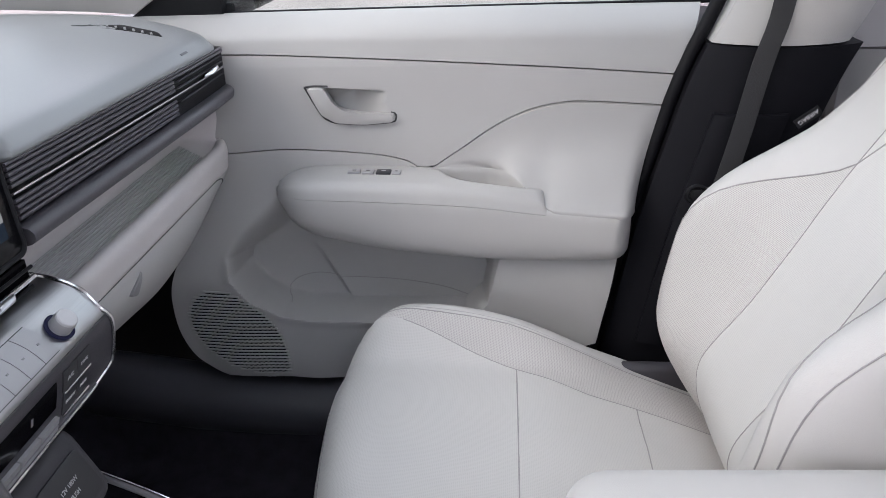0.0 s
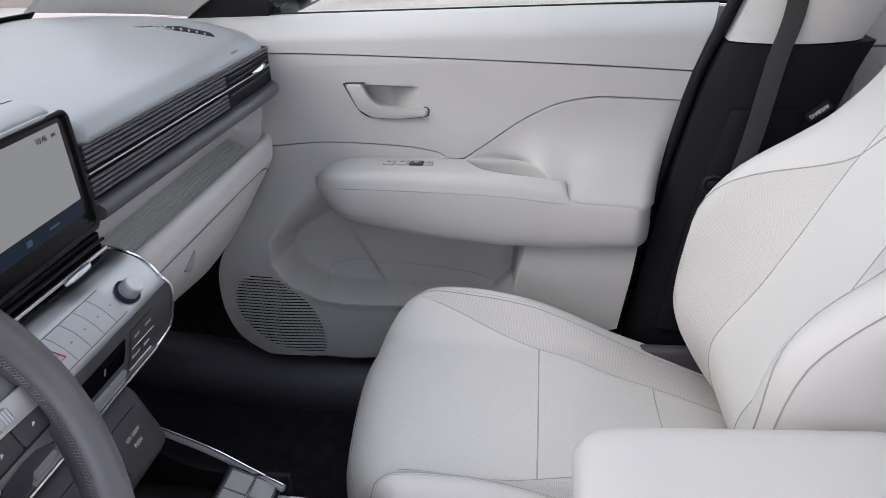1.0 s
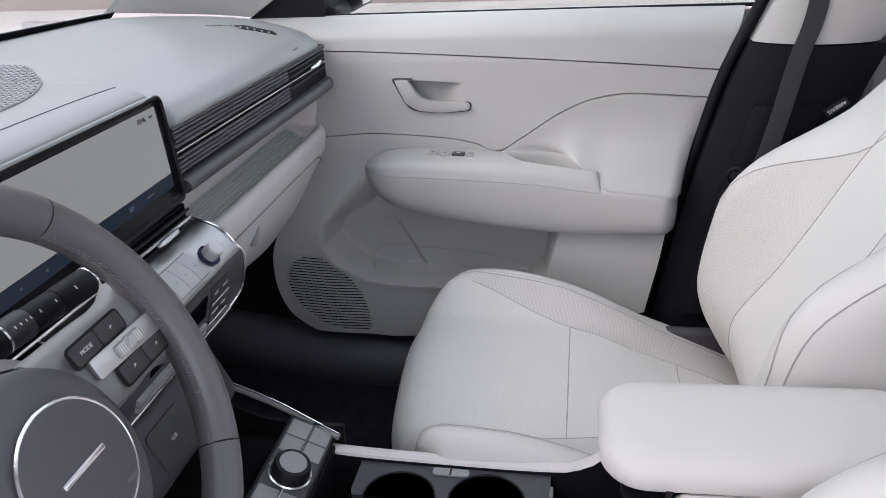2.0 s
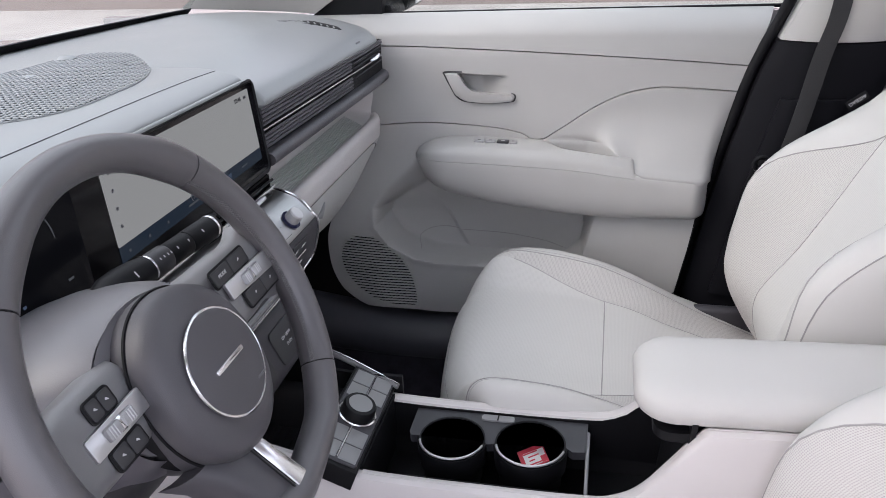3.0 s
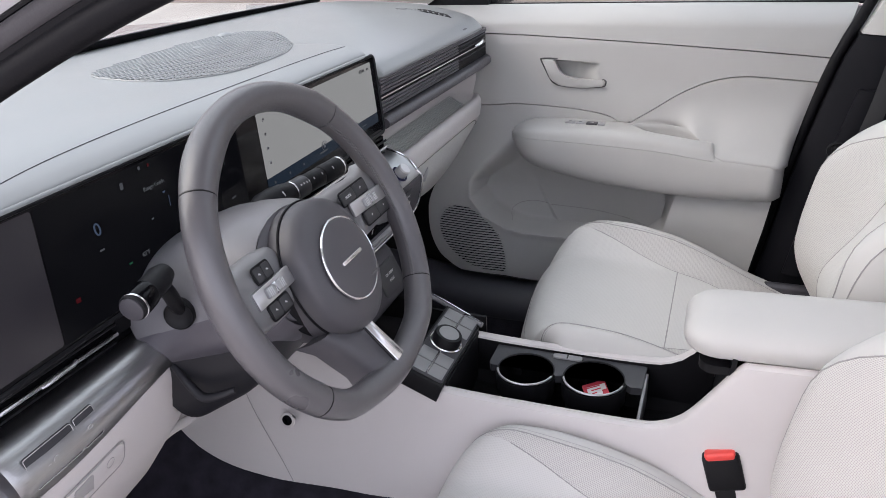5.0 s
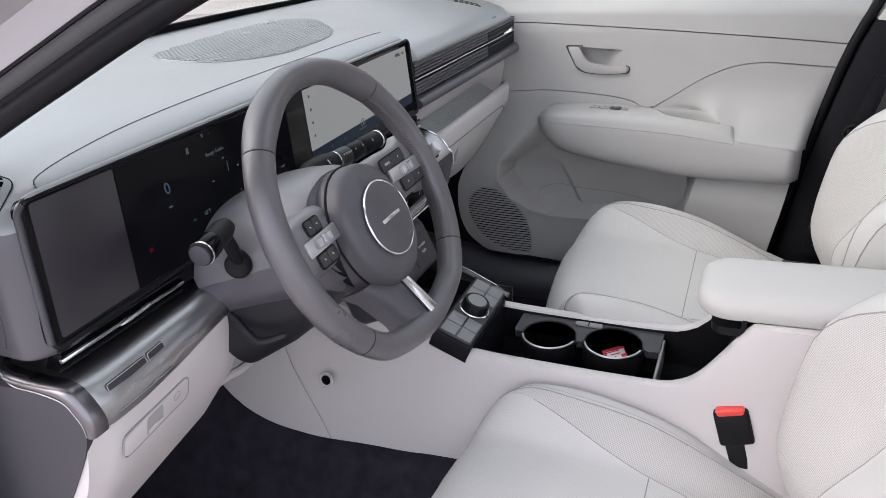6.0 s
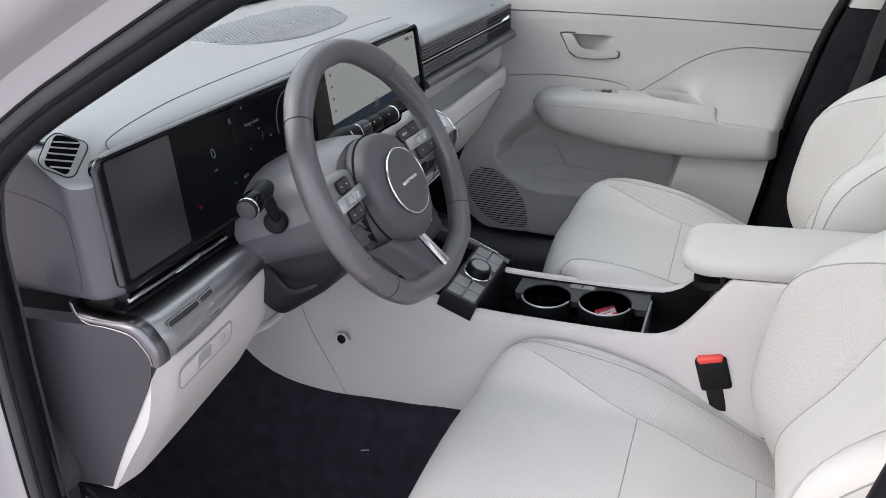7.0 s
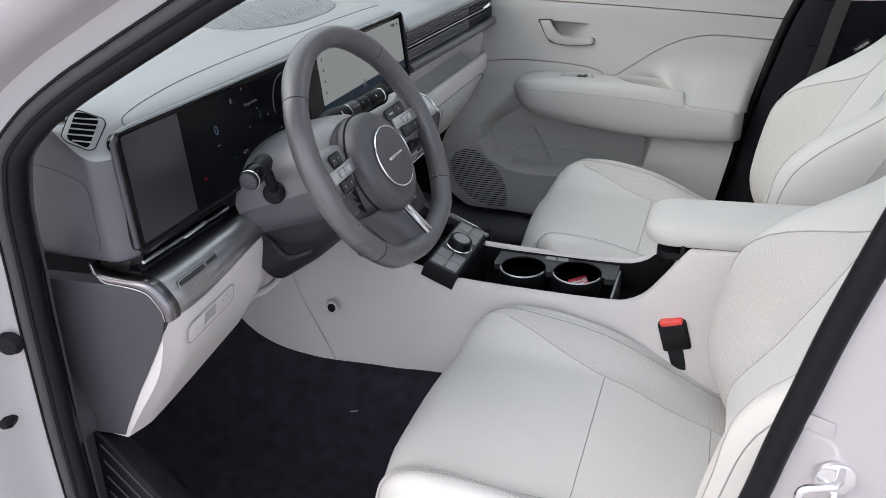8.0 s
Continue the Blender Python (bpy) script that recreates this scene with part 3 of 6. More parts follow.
part("rib", slab([[(pillar_front(z) + 0.045 + u * 0.11, pillar_y(0.5, z) - 0.012 * math.sin(math.pi * u) ** 0.5, z) for u in spread(0, 1, 10)] for z in spread(0.30, 0.70, 14)], (0, 0.02, 0)), PILLARTRIM, pillar)
seal = thing("door_seal", (0.3, 0.7, 0.2), "black rubber seal between door and pillar", "seal")
part("bead", tube([(REAR(z) + 0.010, 0.712 + 0.0 * z, z) for z in spread(0.16, 1.10, 24)], 0.0105, 10), RUBBER, seal)

rear_door = thing("rear_door", (0.8, 0.74, 0.2), "rear door trim behind the centre pillar, darkened for its shade", "car door")
# Both tones are darkened to carry the shade behind the pillar.
part("trim", slab([[(x, 0.745 - 0.03 * step(0.6, 0.4, z), z) for x in spread(0.585, 1.08, 8)] for z in spread(0.15, 0.775, 12)], (0, 0.03, 0)), surface("shaded_rear_trim", (0.27, 0.262, 0.258), 0.55, grain=0.3, size=1200), rear_door)
part("upper_trim", slab([[(x, 0.745 + 0.2 * (z - 0.78), z) for x in spread(0.585, 1.08, 8)] for z in spread(0.779, 0.86, 4)], (0, 0.03, 0)), surface("shaded_rear_upper_trim", (0.30, 0.292, 0.29), 0.55, grain=0.3, size=1200), rear_door)

# sill on the passenger side
sill = thing("sill_trim", (-0.2, 0.66, 0.1), "black door sill trim beside the carpet", "sill")
part("cover", tube([(x, 0.668, 0.128 + 0.05 * step(-0.3, -0.75, x)) for x in spread(-0.95, 0.55, 30)], 0.066, 16), SILLDARK, sill)

# seat belt on the pillar
belt = thing("seat_belt", (0.42, 0.65, 0.55), "black seat belt webbing hanging on the centre pillar", "seat belt")
lane = smooth_line([(0.452, 0.640, 1.02), (0.447, 0.640, 0.86), (0.428, 0.632, 0.78), (0.410, 0.625, 0.68), (0.392, 0.612, 0.61), (0.372, 0.59, 0.555), (0.36, 0.585, 0.50)], 6)
part("webbing", slab([[(x - 0.015, y, z) for x, y, z in lane], [(x, y - 0.002, z) for x, y, z in lane], [(x + 0.015, y, z) for x, y, z in lane]], (0, 0.0016, 0)), BELT, belt)
part("tongue", box((0.362, 0.585, 0.60), (0.05, 0.016, 0.022), 0.006), BLACK, belt, "black plastic latch tongue")
part("loop", tube([(0.345 + 0.014 * math.cos(t), 0.58, 0.602 + 0.013 * math.sin(t)) for t in spread(0, 2 * math.pi, 16)[:-1]], 0.0035, 8, closed=True), BLACK, belt)

cowl = part("wall_far_side", slab([[(x, 0.80 - 0.02 * step(0.2, 0.6, z), z) for x in spread(-1.05, 0.62, 8)] for z in spread(-0.02, 0.838, 8)], (0, 0.03, 0)), PAINT, None)
tagged(cowl, "outer skin of the car's far side", "car body", kind="structure")
kick = part("wall_far_kick", slab([[(x, 0.752, z) for x in spread(-1.0, -0.30, 8)] for z in spread(0.02, 0.82, 8)], (0, 0.02, 0)), BLACK, None)
tagged(kick, "black kick panel beside the passenger footwell", "trim", kind="structure")
toe = part("wall_toe_board", slab([[(-0.98 - 0.0 * z, y, z) for y in spread(-0.70, 0.74, 8)] for z in spread(0.05, 0.79, 8)], (-0.03, 0, 0)), BLACK, None)
tagged(toe, "black toe board ahead of the footwells", "wall", kind="structure")


# ---- dashboard ----
dash = thing("dashboard", (-0.6, 0, 0.5), "two-tone grey car dashboard with a ribbed vent band and open shelf", "dashboard")
PTOP = smooth_line([(-0.385, 0.8030), (-0.3755, 0.8040), (-0.3712, 0.8080), (-0.3775, 0.8170), (-0.405, 0.8345), (-0.50, 0.856), (-0.62, 0.863), (-0.75, 0.862), (-0.90, 0.852)], 5)
DTOP = smooth_line([(-0.446, 0.829), (-0.432, 0.831), (-0.4265, 0.836), (-0.430, 0.8425), (-0.452, 0.8515), (-0.50, 0.8595), (-0.62, 0.864), (-0.75, 0.862), (-0.90, 0.852)], 5)


LEFTDROP = run((-0.75, -0.70, -0.66, -0.62, -0.56, -0.50, -0.42, -0.3, 0.0, 0.8), (0.016, 0.014, 0.012, 0.009, 0.006, 0.003, 0.001, 0.0, 0.0, 0.0))


def dash_top(k, y):
    """A place on the dash top: k along its fore-aft profile."""
    w = step(0.122, 0.136, y)
    a, b = DTOP[k], PTOP[k]
    x, z = a[0] + (b[0] - a[0]) * w, a[1] + (b[1] - a[1]) * w
    right = max(0.0, (y - 0.64) / 0.06)
    near = step(-0.55, -0.43, x)
    x += 0.030 * (y + 0.61) / 0.75 * near * (1 - w) - 0.012 * w * near * max(0.0, 1 - (y - 0.14) / 0.45)
    z += 0.009 * (y + 0.61) / 0.75 * near * (1 - w)
    x -= 0.018 * w * near * step(0.156, 0.143, y)
    x -= 0.03 * right ** 2 + 0.02 * step(-0.60, -0.66, y) * step(-0.55, -0.43, x)
    z -= 0.010 * right ** 2 + LEFTDROP(y) * (0.25 + 0.75 * step(-0.425, -0.47, x))
    return (x, y, z)


VN = Vector((0.42, -0.45, 0.79)).normalized()
VR = Vector((0.45, 0.42, 0.0)).normalized()
VU = VN.cross(VR).normalized()
VU = VU if VU.z > 0 else -VU
VC = Vector((-0.4698, -0.6170, 0.8384))


def facet(p):
    """Bevels the near corner of the dash top down to the side vent's plane, but for the lip over the screen."""
    p = Vector(p)
    if p.y > -0.48:
        return tuple(p)
    d = (p - VC).dot(VN)
    cut = 0.003 * math.log1p(math.exp(min(40.0, d / 0.003))) + 0.0012 * step(-0.010, 0.0, d)
    return tuple(p - VN * cut * max(step(-0.431, -0.452, p.x), step(-0.578, -0.603, p.y)))


LEFTEND = run((-0.95, -0.62, -0.56, -0.3), (-0.640, -0.628, -0.615, -0.606))
ys = spread(-0.69, 0.105, 60) + spread(0.112, 0.155, 16) + spread(0.165, 0.70, 28)
part("top_pad", slab([[facet(dash_top(k, max(y, LEFTEND(DTOP[k][0])))) for y in ys] for k in range(len(PTOP))], (-0.002, 0, -0.002)), DASH, dash)
hood = smooth_line([(-0.4265, -0.590), (-0.4335, -0.588), (-0.4400, -0.577), (-0.4445, -0.556), (-0.450, -0.52), (-0.456, -0.44), (-0.455, -0.30), (-0.447, -0.10), (-0.438, 0.05), (-0.425, 0.15)], 6)


def top_z(x, y):
    """Height of the dash top at a place in plan."""
    col = [dash_top(k, y) for k in range(10, len(PTOP))]
    return float(np.interp(-x, [-p[0] for p in col], [p[2] for p in col]))


part("hood_seam", tube([facet((x, y, top_z(x, y) + 0.0001)) for x, y in hood], 0.0006, 6), DARKTRIM, dash)

# loudspeaker ribs on top: a leaf-shaped field of curved ribs
LEAF = soft([(-0.690, -0.165), (-0.560, -0.175), (-0.485, -0.10), (-0.488, 0.05), (-0.53, 0.135), (-0.62, 0.225), (-0.69, 0.215), (-0.712, 0.10)], 0.07, 6)
lx, ly = -0.60, 0.02
part("speaker_base", from_rows([[(lx + (x - lx) * f, ly + (y - ly) * f, top_z(lx + (x - lx) * f, ly + (y - ly) * f) + 0.0008) for x, y in LEAF] for f in spread(1.0, 0.03, 16)], close=True, caps=True), BLACK, dash, "dark ground under the loudspeaker ribs")
part("speaker_rim", tube([(x, y, top_z(x, y) + 0.0004) for x, y in LEAF], 0.0014, 6, closed=True), DASH, dash)
for k in range(27):
    base = -0.71 + 0.0088 * k
    line = []
    for y in spread(-0.20, 0.25, 240):
        x = base - 0.16 * (y - 0.0) ** 2 + 0.03 * y
        if inside(x, y, LEAF) > 0.0:
            line.append((x, y, top_z(x, y) + 0.0019))
    if len(line) > 4:
        part("rib", tube(line, 0.0020, 6, flat=0.5), DASH, dash)
for k in range(54):
    line = []
    for x in spread(-0.715, -0.48, 90):
        y = -0.205 + 0.0082 * k + 0.05 * (x + 0.60)
        if inside(x, y, LEAF) > 0.0:
            line.append((x, y, top_z(x, y) + 0.0015))
    if len(line) > 4:
        part("cross_rib", tube(line, 0.0012, 6, flat=0.5), DASH, dash)
part("light_sensor", lathe([(0.013, 0.0), (0.013, 0.002), (0.010, 0.005), (0.004, 0.0065)], (-0.685, 0.17, top_z(-0.685, 0.17) + 0.001), (0, 0, 1), 20), DASH, dash)
part("sun_sensor", lathe([(0.009, 0.0), (0.009, 0.001), (0.006, 0.002), (0.002, 0.0025)], (-0.655, 0.055, top_z(-0.655, 0.055) + 0.001), (0, 0, 1), 20), DASH, dash)

# demister slot by the far door
slot = soft([(-0.535, 0.556), (-0.47, 0.568), (-0.415, 0.582), (-0.43, 0.600), (-0.48, 0.598)], 0.006, 3)
part("demister", prism(slot, lambda u, v, w: (u, v, top_z(u, v) - 0.002 + w), 0.0026, 0.0008), BLACK, dash, "black demister slot")
for k in range(8):
    x = -0.515 + 0.0118 * k
    part("demister_fin", box((x, 0.580 + 0.10 * (x + 0.47), top_z(x, 0.580) + 0.0006), (0.0032, 0.020 - 0.0014 * abs(k - 4), 0.0014), 0.0004, turn=Matrix.Rotation(radians(28), 3, "Z")), DASH, dash)
part("airbag_mark", box((-0.3800, 0.56, 0.8192), (0.0032, 0.022, 0.0006), 0.0, turn=Matrix.Rotation(radians(42), 3, "Y")), INKDARK, dash)

BANDX = lambda y: -0.012 * max(0.0, 1 - (y - 0.14) / 0.45)

# vent band with ribs and a bright line, from the screen to the far door
part("vent_band", slab([[(-0.378 + BANDX(y), y, z) for y in spread(0.142, 0.695, 20)] for z in (0.742, 0.77, 0.803)], (-0.03, 0, 0)), BLACK, dash, "black band behind the vent ribs")
for k, (z, r, m) in enumerate(((0.8030, 0.0018, RIBGREY_PODSHADE), (0.7985, 0.0022, RIBGREY_PODSHADE), (0.793, 0.0023, RIBGREY_PODSHADE), (0.7875, 0.0023, RIBGREY_PODSHADE), (0.782, 0.0022, RIBGREY_PODSHADE), (0.7745, 0.0016, CHROME), (0.767, 0.0022, RIBGREY_PODSHADE), (0.7615, 0.0023, RIBGREY_PODSHADE), (0.756, 0.0023, RIBGREY_PODSHADE), (0.7505, 0.0023, RIBGREY_PODSHADE))):
    end = 0.685 if m is CHROME or z > 0.795 else 0.50
    part("vent_line" if m is CHROME else "vent_rib", tube([(-0.374 + BANDX(y), y, z) for y in spread(0.143, end, 12)], r, 8), m, dash, "bright line across the vents" if m is CHROME else "")
for k in range(4):
    part("vane", box((-0.380, 0.60, 0.763 + 0.009 * k), (0.012, 0.17, 0.0018), 0.0006, turn=Matrix.Rotation(radians(-12), 3, "Y")), DARKTRIM, dash)
part("vent_tab", tube([(-0.372, 0.598, 0.778), (-0.366, 0.610, 0.781), (-0.366, 0.632, 0.784), (-0.372, 0.644, 0.783)], [0.003, 0.0055, 0.0055, 0.003], 10, flat=0.7), CHROME, dash, "bright vent slider")
roll = smooth_line([(-0.385, 0.743), (-0.367, 0.7445), (-0.359, 0.740), (-0.358, 0.733), (-0.364, 0.727), (-0.385, 0.724)], 4)
part("padded_roll", slab([[(x + BANDX(y) - 0.02 * max(0, (y - 0.67) / 0.035) ** 2, y, z) for y in spread(0.135, 0.708, 30)] for x, z in roll], (-0.02, 0, 0)), HUBSKIN, dash, "padded grey roll under the vents")

# open shelf with ribs, lip and glovebox
SHELF = smooth_line([(-0.430, 0.728), (-0.446, 0.708), (-0.455, 0.690), (-0.456, 0.668), (-0.449, 0.657), (-0.417, 0.640), (-0.407, 0.642), (-0.400, 0.650), (-0.392, 0.653), (-0.385, 0.648), (-0.383, 0.636), (-0.386, 0.612)], 4)


def shelf_pt(x, y, z):
    """The shelf closes towards the door by a rounded end."""
    e = max(0.0, (y - 0.655) / 0.045)
    if x < -0.405:
        return (x + (-0.405 - x) * min(1.0, e ** 3), y, z + (0.652 - z) * min(1.0, e ** 3) if z < 0.655 else z)
    return (x - 0.012 * e ** 2, y, z)


yy = spread(0.13, 0.62, 24) + spread(0.63, 0.702, 12)
# Paler than the lid below: brightness added by colour where little light reaches.
part("shelf", slab([[shelf_pt(x, y, z) for y in yy] for x, z in SHELF], (-0.006, 0, -0.006)), LOWER, dash, "open shelf with a rounded lip, paled to offset its dim light")
for k in range(10):
    x = -0.4485 + 0.0037 * k
    part("shelf_rib", tube([(x, y, 0.6582 - 0.00197 * k) for y in spread(0.15, 0.640, 10)], 0.0015, 6), DOOR, dash)
GLOVE = run((0.13, 0.25, 0.35, 0.45, 0.53, 0.58, 0.63, 0.67, 0.71), (0.527, 0.521, 0.511, 0.502, 0.508, 0.527, 0.558, 0.588, 0.604))
rows = []
for v in spread(0, 1, 12):
    rows.append([(-0.3885 - 0.012 * max(0, (y - 0.655) / 0.045) ** 2 + 0.006 * math.sin(math.pi * v) - 0.045 * v ** 1.6, y, 0.6105 + (GLOVE(y) - 0.6105) * v) for y in yy])
glove = part("glovebox", slab(rows, (-0.02, 0, 0)), DOOR, dash, "light grey glovebox lid")
glove_x = lambda y, z: -0.3885 - 0.012 * max(0, (y - 0.655) / 0.045) ** 2 + 0.006 * math.sin(math.pi * (0.6105 - z) / (0.6105 - GLOVE(y))) - 0.045 * max(0.0, (0.6105 - z) / (0.6105 - GLOVE(y))) ** 1.6
part("lid_seam", tube([(glove_x(y, z) + 0.0004, y, z) for y, z in smooth_line([(0.14, 0.6098), (0.30, 0.6098), (0.45, 0.6098), (0.56, 0.6098), (0.62, 0.6090), (0.643, 0.602), (0.645, 0.590), (0.635, 0.575)], 5)], 0.0010, 6), GAP, dash)
# Grey plate on the lid stands in for the recess and its shade.
part("glove_pull_shade", prism(soft([(0.300, 0.578), (0.337, 0.597), (0.334, 0.585), (0.316, 0.571)], 0.006, 3), lambda u, v, w: (-0.395 + w, u, v), 0.0085, 0.001), KEYGREY, glove, "raised grey plate painting the shaded recess of the glovebox pull")
part("underside", slab([[(x, y, GLOVE(y) + 0.004 + (x + 0.435) * -0.35) for y in spread(0.13, 0.70, 14)] for x in (-0.436, -0.6, -0.85)], (0, 0, 0.01)), BLACK, dash, "black lower closing panel")

# near end of the dash: pod, metal band, knee panel, dark end panel
# planes of the dash end: bevel with the vent, end face, face towards the screen, underside, and the hidden top and back
END_N, END_P = Vector((-0.12, -0.99, 0.05)).normalized(), Vector((-0.445, -0.6415, 0.80))
POD_PLANES = [(VN, VC), (END_N, END_P), (Vector((0.66, -0.73, 0.14)).normalized(), Vector((-0.4235, -0.6225, 0.80))), (Vector((1, -0.02, 0.164)).normalized(), Vector((-0.4255, -0.616, 0.834))), (Vector((0.1, 0.1, -0.98)).normalized(), Vector((-0.44, -0.64, 0.684))), (Vector((0.05, 0, 1)).normalized(), Vector((-0.50, -0.60, 0.846))), (Vector((-1, 0, 0)), Vector((-0.66, -0.6, 0.8))), (Vector((0, 1, 0)), Vector((-0.5, -0.53, 0.8)))]
POD_C = Vector((-0.50, -0.585, 0.77))


def pod_at(way):
    """Where a line from the pod's middle leaves its rounded skin."""
    near, far = 0.0, 0.5
    for _ in range(26):
        r = (near + far) / 2
        p = POD_C + way * r
        f = 0.0042 * math.log(sum(math.exp(max(-60.0, min(60.0, (p - c).dot(n) / 0.0042))) for n, c in POD_PLANES))
        near, far = (r, far) if f < 0 else (near, r)
    return tuple(POD_C + way * near)


axis = Vector((0.45, -0.85, 0.30)).normalized()
side = axis.cross(Vector((0, 0, 1))).normalized()
rise = side.cross(axis)
rows = [[pod_at(axis * math.cos(a) + (side * math.cos(b) + rise * math.sin(b)) * math.sin(a)) for b in spread(0, 2 * math.pi, 145)[:-1]] for a in spread(0.02, 1.9, 90)]
# End face gets a darker tone than the bevel, as painted shade.
for name, material, upper, label in (("end_pod", RIBGREY_PODSHADE, False, "rounded end of the dash, darkened to carry its shade"), ("pod_top", DASH, True, "mid grey bevel round the side vent")):
    bm = from_rows(rows, close=True, caps=True)
    bmesh.ops.bisect_plane(bm, geom=bm.verts[:] + bm.edges[:] + bm.faces[:], plane_co=VC - VN * 0.0045, plane_no=VN, clear_inner=upper, clear_outer=not upper)
    part(name, bm, material, dash, label)
pod_y = lambda x, z: END_P.y + (END_N.x * (x - END_P.x) + END_N.z * (z - END_P.z)) / -END_N.y
for line in ([(-0.575, 0.797), (-0.525, 0.795), (-0.492, 0.791), (-0.464, 0.784), (-0.4555, 0.776), (-0.454, 0.762), (-0.454, 0.740), (-0.454, 0.712), (-0.458, 0.697)],):
    part("pod_seam", tube([(x, pod_y(x, z) - 0.0002, z) for x, z in smooth_line(line, 5)], 0.0006, 6), GAP, dash)

on_vent = lambda u, v, w: tuple(VC + VR * u + VU * v + VN * w)
VENT = [(0.0010, 0.0290), (-0.0085, 0.0225), (-0.0200, -0.0040), (-0.0165, -0.0135), (0.0050, -0.0300), (0.0125, -0.0290), (0.0285, 0.0030), (0.0280, 0.0105)]
vent = part("side_vent", prism(soft([(u * 0.985 + 0.0001, v * 0.985) for u, v in VENT], 0.006, 4), lambda u, v, w: on_vent(u, v, w - 0.004), 0.0047, 0.0012), DASH, dash, "grey side air vent")
part("vent_gap", tube([on_vent(u, v, 0.0002) for u, v in soft(VENT, 0.006, 4)], 0.0006, 5, closed=True), BLACK, vent)
# Flat black plate, no recess: it paints the dark inside the vent.
part("vent_mouth_shade", prism(soft([(0.0008, 0.0244), (0.0087, 0.0222), (0.0212, 0.0135), (0.0218, 0.0085), (0.0070, -0.0248), (0.0034, -0.0259), (-0.0125, -0.0125), (-0.0139, -0.0071), (-0.0021, 0.0218)], 0.003, 3), lambda u, v, w: on_vent(u, v, w + 0.0007), 0.0003, 0.0), VENTSHADE, vent)
for a, b in (((-0.0031, 0.0163), (0.0214, 0.0098)), ((-0.0067, 0.0101), (0.0198, 0.0021)), ((-0.0104, 0.0034), (0.0174, -0.0054)), ((-0.0130, -0.0042), (0.0144, -0.0127)), ((-0.0092, -0.0140), (0.0100, -0.0203))):
    part("vane", tube([on_vent(a[0] + (b[0] - a[0]) * k, a[1] + (b[1] - a[1]) * k, 0.0014) for k in (0.0, 0.5, 1.0)], 0.0009, 6), BUTTON, vent)

BAND = smooth_line([(-0.470, 0.667), (-0.44, 0.666), (-0.408, 0.6655), (-0.388, 0.660), (-0.376, 0.648), (-0.371, 0.634), (-0.374, 0.619)], 4)
rows = []
for i, (x, z) in enumerate(BAND):
    v = i / (len(BAND) - 1)
    rows.append([(x - 0.012 * step(-0.44, -0.39, y) - 0.014 * step(-0.62, -0.648, y) * v, y, z + 0.022 * step(-0.60, -0.40, y) * v - 0.004 * v) for y in spread(-0.648, -0.392, 30)])
band = part("metal_band", slab(rows, (-0.01, 0, 0)), BRUSHED, dash, "brushed dark metal band under the screen")
LIPA = smooth_line([(-0.474, 0.684), (-0.470, 0.672), (-0.455, 0.6685), (-0.426, 0.668), (-0.400, 0.668), (-0.385, 0.663), (-0.372, 0.647), (-0.366, 0.633), (-0.367, 0.620)], 5)
LIPB = smooth_line([(-0.470, 0.682), (-0.466, 0.668), (-0.456, 0.6585), (-0.433, 0.658), (-0.411, 0.656), (-0.396, 0.652), (-0.388, 0.643), (-0.381, 0.632), (-0.379, 0.619)], 5)
rows = []
for f, y in ((0.0, -0.638), (0.0, -0.646), (0.06, -0.6500), (0.2, -0.6525), (0.4, -0.6535), (0.6, -0.6535), (0.66, -0.6520)):
    rows.append([(ax + (bx - ax) * f, y, az + (bz - az) * f) for (ax, az), (bx, bz) in zip(LIPA, LIPB)])
part("band_lip", slab(rows, (0, 0.003, 0)), BANDEDGE, dash, "edge of the metal band, darkened to offset the light on it")
part("lip_line", tube([(ax + (bx - ax) * 0.9, -0.6520, az + (bz - az) * 0.9) for (ax, az), (bx, bz) in zip(LIPA, LIPB)], 0.0006, 6), SILVER, dash)
for y0, y1, mark in ((-0.617, -0.564, "dial"), (-0.562, -0.538, "key")):
    face = lambda u, v, w: (-0.3775 + w - 0.10 * (v - 0.645) - 0.45 * max(0.0, v - 0.647) + 0.003, u, v - 0.004 + 0.022 * step(-0.60, -0.40, u) * 0.6)
    b = part("switch", prism(rounded(y0, 0.628, y1, 0.658, 0.002), face, 0.0016, 0.0005), KEYDARK, band, "dark switch in the metal band")
    part("switch_outline", tube([face(u, v, 0.0016) for u, v in rounded(y0 + 0.0006, 0.6286, y1 - 0.0006, 0.6574, 0.002)], 0.0004, 4, closed=True), STITCH, band)
    if mark == "dial":
        part("legend", tube([face((y0 + y1) / 2 + 0.0032 * math.cos(t), 0.6412 + 0.0032 * math.sin(t), 0.0017) for t in spread(0.6, 5.6, 12)], 0.00045, 5), INK, band)
        part("legend", prism(rounded((y0 + y1) / 2 - 0.0095, 0.6405, (y0 + y1) / 2 - 0.0062, 0.6417, 0.0003), face, 0.0019, 0.0), INK, band)
    else:
        for dv in (-0.0026, 0.0022):
            part("legend", tube([face((y0 + y1) / 2 + 0.0028 * math.cos(t), 0.6412 + dv + 0.0017 * math.sin(t), 0.0017) for t in spread(0, 2 * math.pi, 12)[:-1]], 0.0004, 5, closed=True), INK, band)

KNEEX = run((0.40, 0.46, 0.53, 0.60, 0.63), (-0.490, -0.449, -0.402, -0.379, -0.377))
KNEEBOT = run((-0.66, -0.62, -0.55, -0.45, -0.41, -0.37), (0.405, 0.412, 0.435, 0.468, 0.482, 0.497))
rows = []
